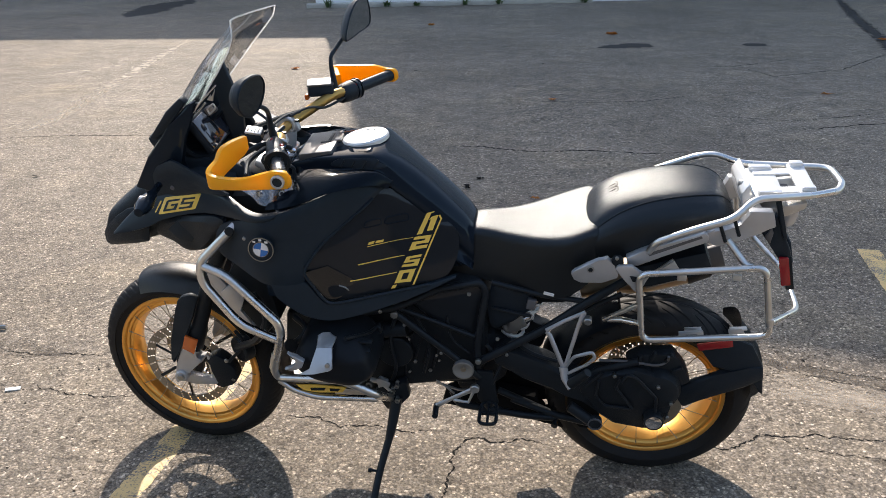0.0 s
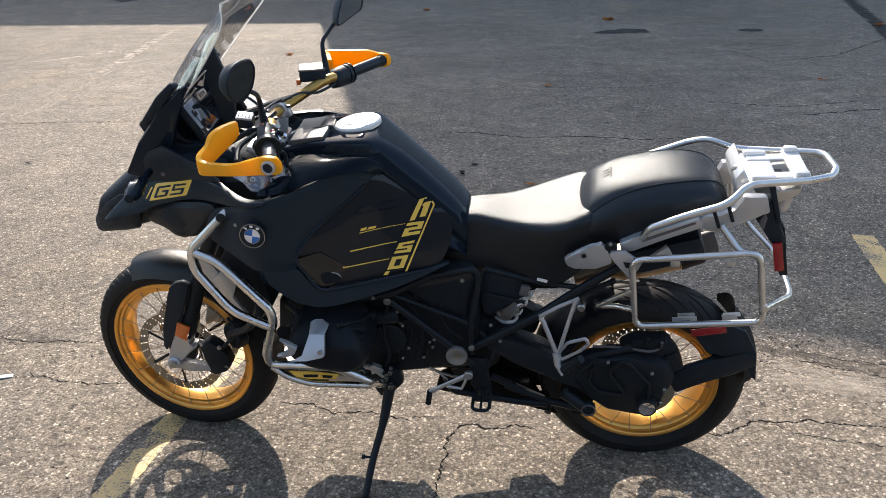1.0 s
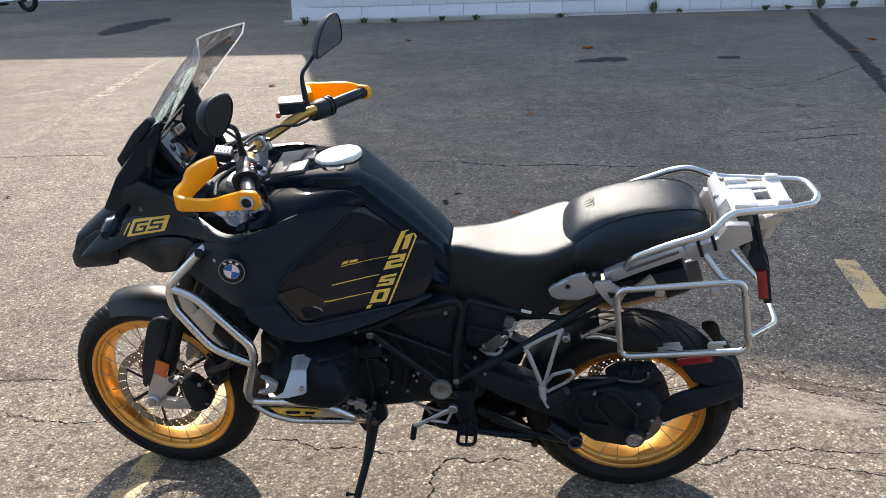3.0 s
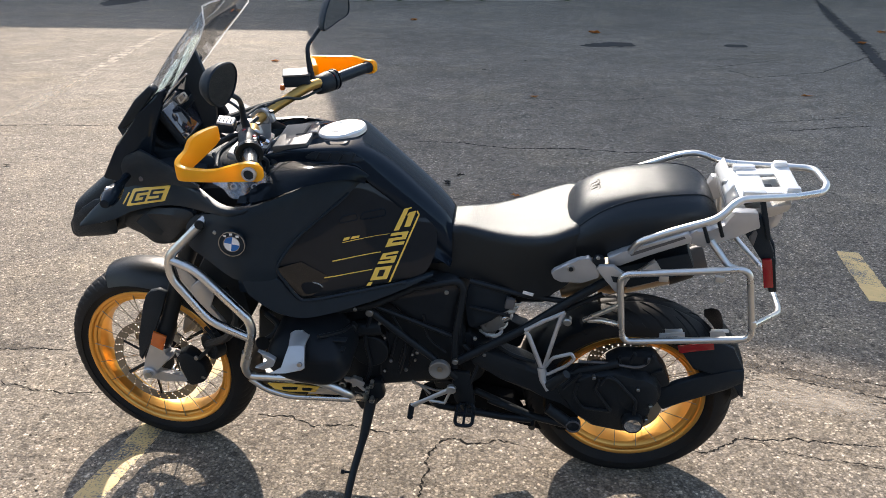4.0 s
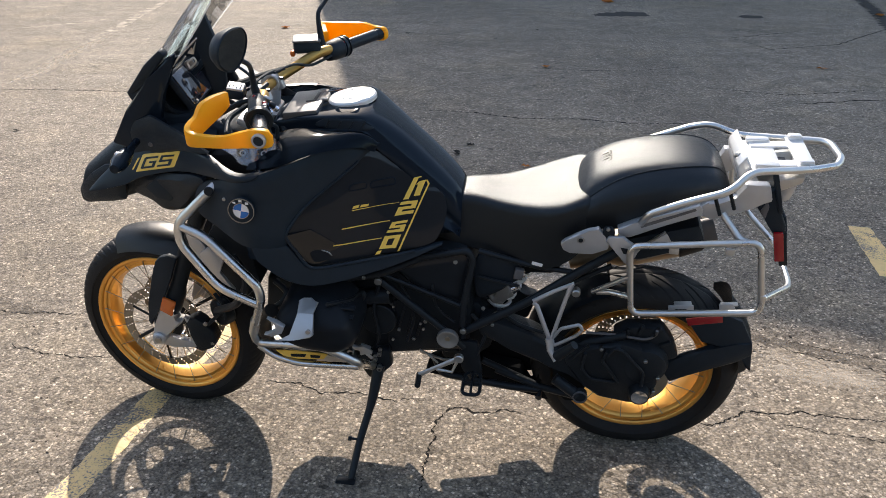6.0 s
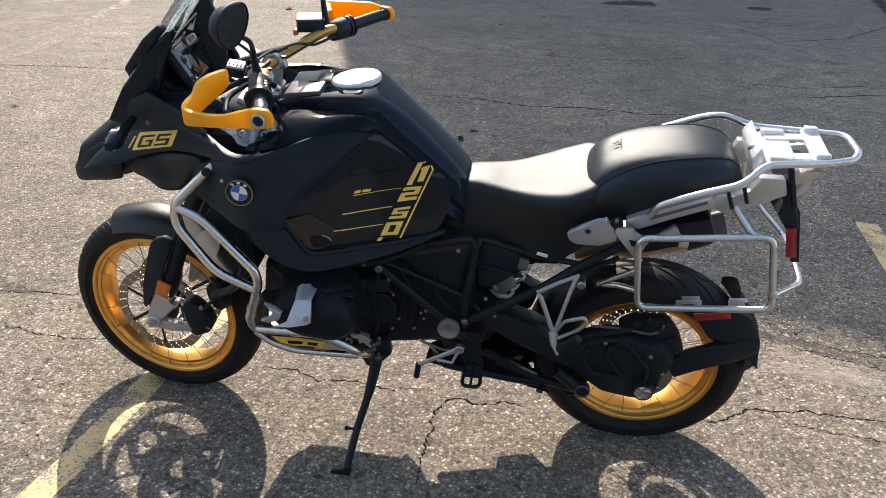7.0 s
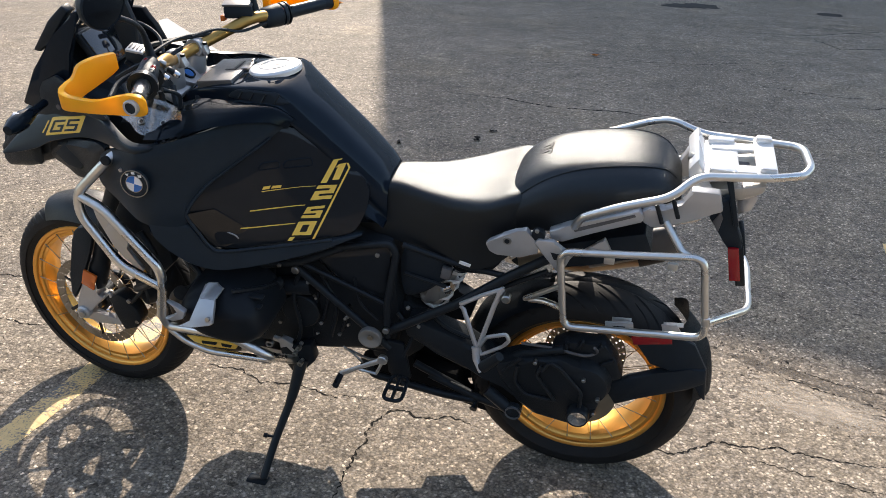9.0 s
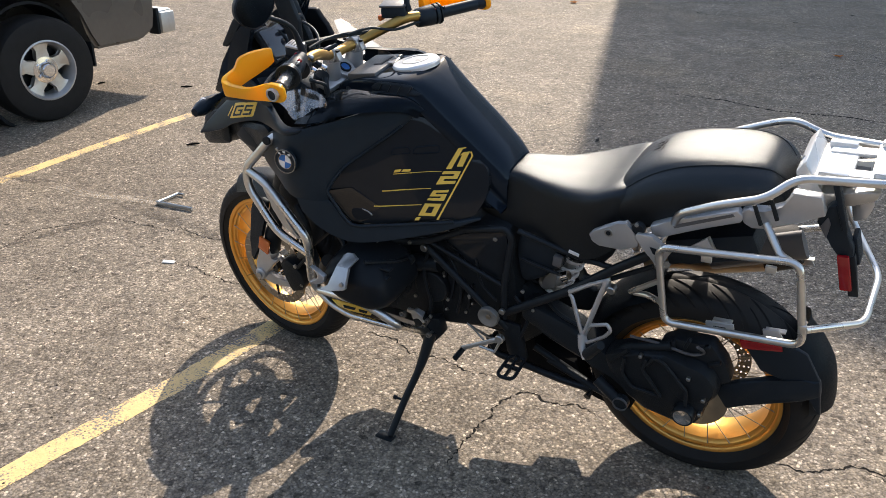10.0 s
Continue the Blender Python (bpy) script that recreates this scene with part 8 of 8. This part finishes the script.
# ---- fallen leaves, weeds, litter ----
def leaf(p, size, seed, material=LEAFM, label="dry orange leaf fallen on the asphalt"):
    rnd = random.Random(seed)
    bm = bmesh.new()
    pts = []
    for k in range(11):
        a = 2 * math.pi * k / 11
        r = size * (1.0 if k % 2 == 0 else 0.55) * rnd.uniform(0.8, 1.15)
        pts.append(bm.verts.new((r * math.cos(a), r * 0.8 * math.sin(a), 0.004 + rnd.uniform(0, 0.4) * size)))
    c = bm.verts.new((0, 0, 0.006))
    for k in range(11):
        bm.faces.new((c, pts[k], pts[(k + 1) % 11]))
    bmesh.ops.solidify(bm, geom=list(bm.faces), thickness=0.001)
    ob = part("leaf", bm, material, None, smooth=False)
    ob.matrix_world = Matrix.Translation((*p, 0.002)) @ Matrix.Rotation(rnd.uniform(0, 6), 4, "Z")
    tagged(ob, label, "leaf", "fallen leaves")


for i, (p, s) in enumerate((((-0.844, 15.829), 0.09), ((2.224, 14.214), 0.12), ((6.162, 13.310), 0.10), ((-2.307, 10.811), 0.06), ((0.832, 8.671), 0.05), ((0.455, 5.315), 0.035), ((2.235, 14.278), 0.10), ((-0.831, 15.868), 0.08), ((7.140, 14.815), 0.11), ((-2.281, 10.777), 0.06), ((3.699, 8.948), 0.06))):
    leaf(p, s, 100 + i)
for i, p in enumerate(((-3.160, 5.821), (0.006, 5.603), (0.007, 5.541), (0.095, 5.769), (0.887, 11.108), (-0.723, 10.583), (0.010, 5.589), (-0.461, 5.340), (0.346, 10.329))):
    leaf(p, 0.032, 200 + i, STAIN, "dark dry leaf on the asphalt")


def weed(s, h, seed):
    rnd = random.Random(seed)
    bm = bmesh.new()
    for k in range(26):
        a, r = rnd.uniform(0, 6.28), rnd.uniform(0.02, 0.10)
        base = Vector((rnd.uniform(-0.05, 0.05), rnd.uniform(-0.02, 0.02), 0))
        tip = base + Vector((math.cos(a) * r * 1.6, -abs(math.sin(a)) * r, h * rnd.uniform(0.4, 1)))
        side = Vector((-math.sin(a), math.cos(a), 0)) * rnd.uniform(0.008, 0.022)
        m = base.lerp(tip, 0.55) + Vector((0, 0, 0.03))
        vs = [bm.verts.new(q) for q in (base, m + side, tip, m - side)]
        bm.faces.new(vs)
    ob = part("weed", bm, WEED, None, smooth=False)
    ob.matrix_world = Matrix.Translation(C0 + WALL_U * s + WALL_N * (0.10 if s > 6.6 else 0.36)) @ Matrix.Rotation(wang, 4, "Z")
    tagged(ob, "green weed tuft growing at the wall foot", "weed", "weeds along the wall")


for i, (s, h) in enumerate(((0.3, 0.22), (1.6, 0.16), (2.3, 0.12), (3.4, 0.14), (4.2, 0.18), (6.2, 0.12), (8.55, 0.40), (9.2, 0.14), (11.4, 0.16), (12.0, 0.14), (12.8, 0.34), (13.7, 0.22), (14.6, 0.24), (15.6, 0.2))):
    weed(s, h, 300 + i)
paper = part("paper_scrap", box((0, 0, 0.004), (0.055, 0.022, 0.004), 0.001, (4, 3, 20)), PAPER)
paper.matrix_world = Matrix.Translation((*(-1.723, 2.825), 0))
tagged(paper, "white torn paper scrap on the asphalt", "paper")
tl = new("metal_bracket")
tagged(tl, "bent pale metal bracket lying on the asphalt", "bracket")
a, b, c = Vector((*(-2.033, 3.347), 0.012)), Vector((*(-2.264, 3.345), 0.012)), Vector((*(-2.253, 3.493), 0.012))
part("arm", tube([a, b], 0.011, 8, flat=0.5), ALU, tl)
part("arm", tube([b, c, c + Vector((0.04, 0.0, 0))], 0.007, 8), ALU, tl)
for i, (x, p) in enumerate(((0.09, (-3.818, 5.383)), (0.08, (-2.769, 4.224)), (0.06, (-4.536, 5.203)))):
    tw = part("twig", tube([(-x / 2, 0, 0.008), (0, 0.008, 0.009), (x / 2, 0, 0.008)], [0.005, 0.008, 0.004], 7), CRACKTWIG)
    tw.matrix_world = Matrix.Translation((*p, 0)) @ Matrix.Rotation(0.5 + i * 0.4, 4, "Z")
    tagged(tw, "short dark twig on the asphalt", "twig", "twigs")


# loose grit along the sandy band and scattered over the lot
def grit(count, seed, areas):
    rnd = random.Random(seed)
    bm = bmesh.new()
    for k in range(count):
        (ax, ay), (bx, by), spread = areas[k % len(areas)]
        u = rnd.random()
        c = Vector((ax + (bx - ax) * u + rnd.gauss(0, spread), ay + (by - ay) * u + rnd.gauss(0, spread), 0.0))
        s = rnd.uniform(0.002, 0.0055)
        top = bm.verts.new(c + Vector((0, 0, s * rnd.uniform(0.8, 1.4))))
        n = 5
        a0 = rnd.uniform(0, 6)
        ring = [bm.verts.new(c + Vector((s * rnd.uniform(0.7, 1.3) * math.cos(a0 + 6.283 * j / n), s * rnd.uniform(0.7, 1.3) * math.sin(a0 + 6.283 * j / n), 0.0005))) for j in range(n)]
        for j in range(n):
            bm.faces.new((ring[j], ring[(j + 1) % n], top))
    return bm


tagged(part("gravel", grit(420, 7, (((1.149, 3.248), (1.678, 2.842), 0.10), ((1.290, 3.463), (1.774, 3.144), 0.12), ((-2.201, 2.509), (-0.762, 1.749), 0.30), ((-1.974, 3.485), (-1.100, 2.298), 0.30))), GRIT, None, smooth=False), "small loose brown grit scattered on the asphalt", "gravel", kind="stuff")
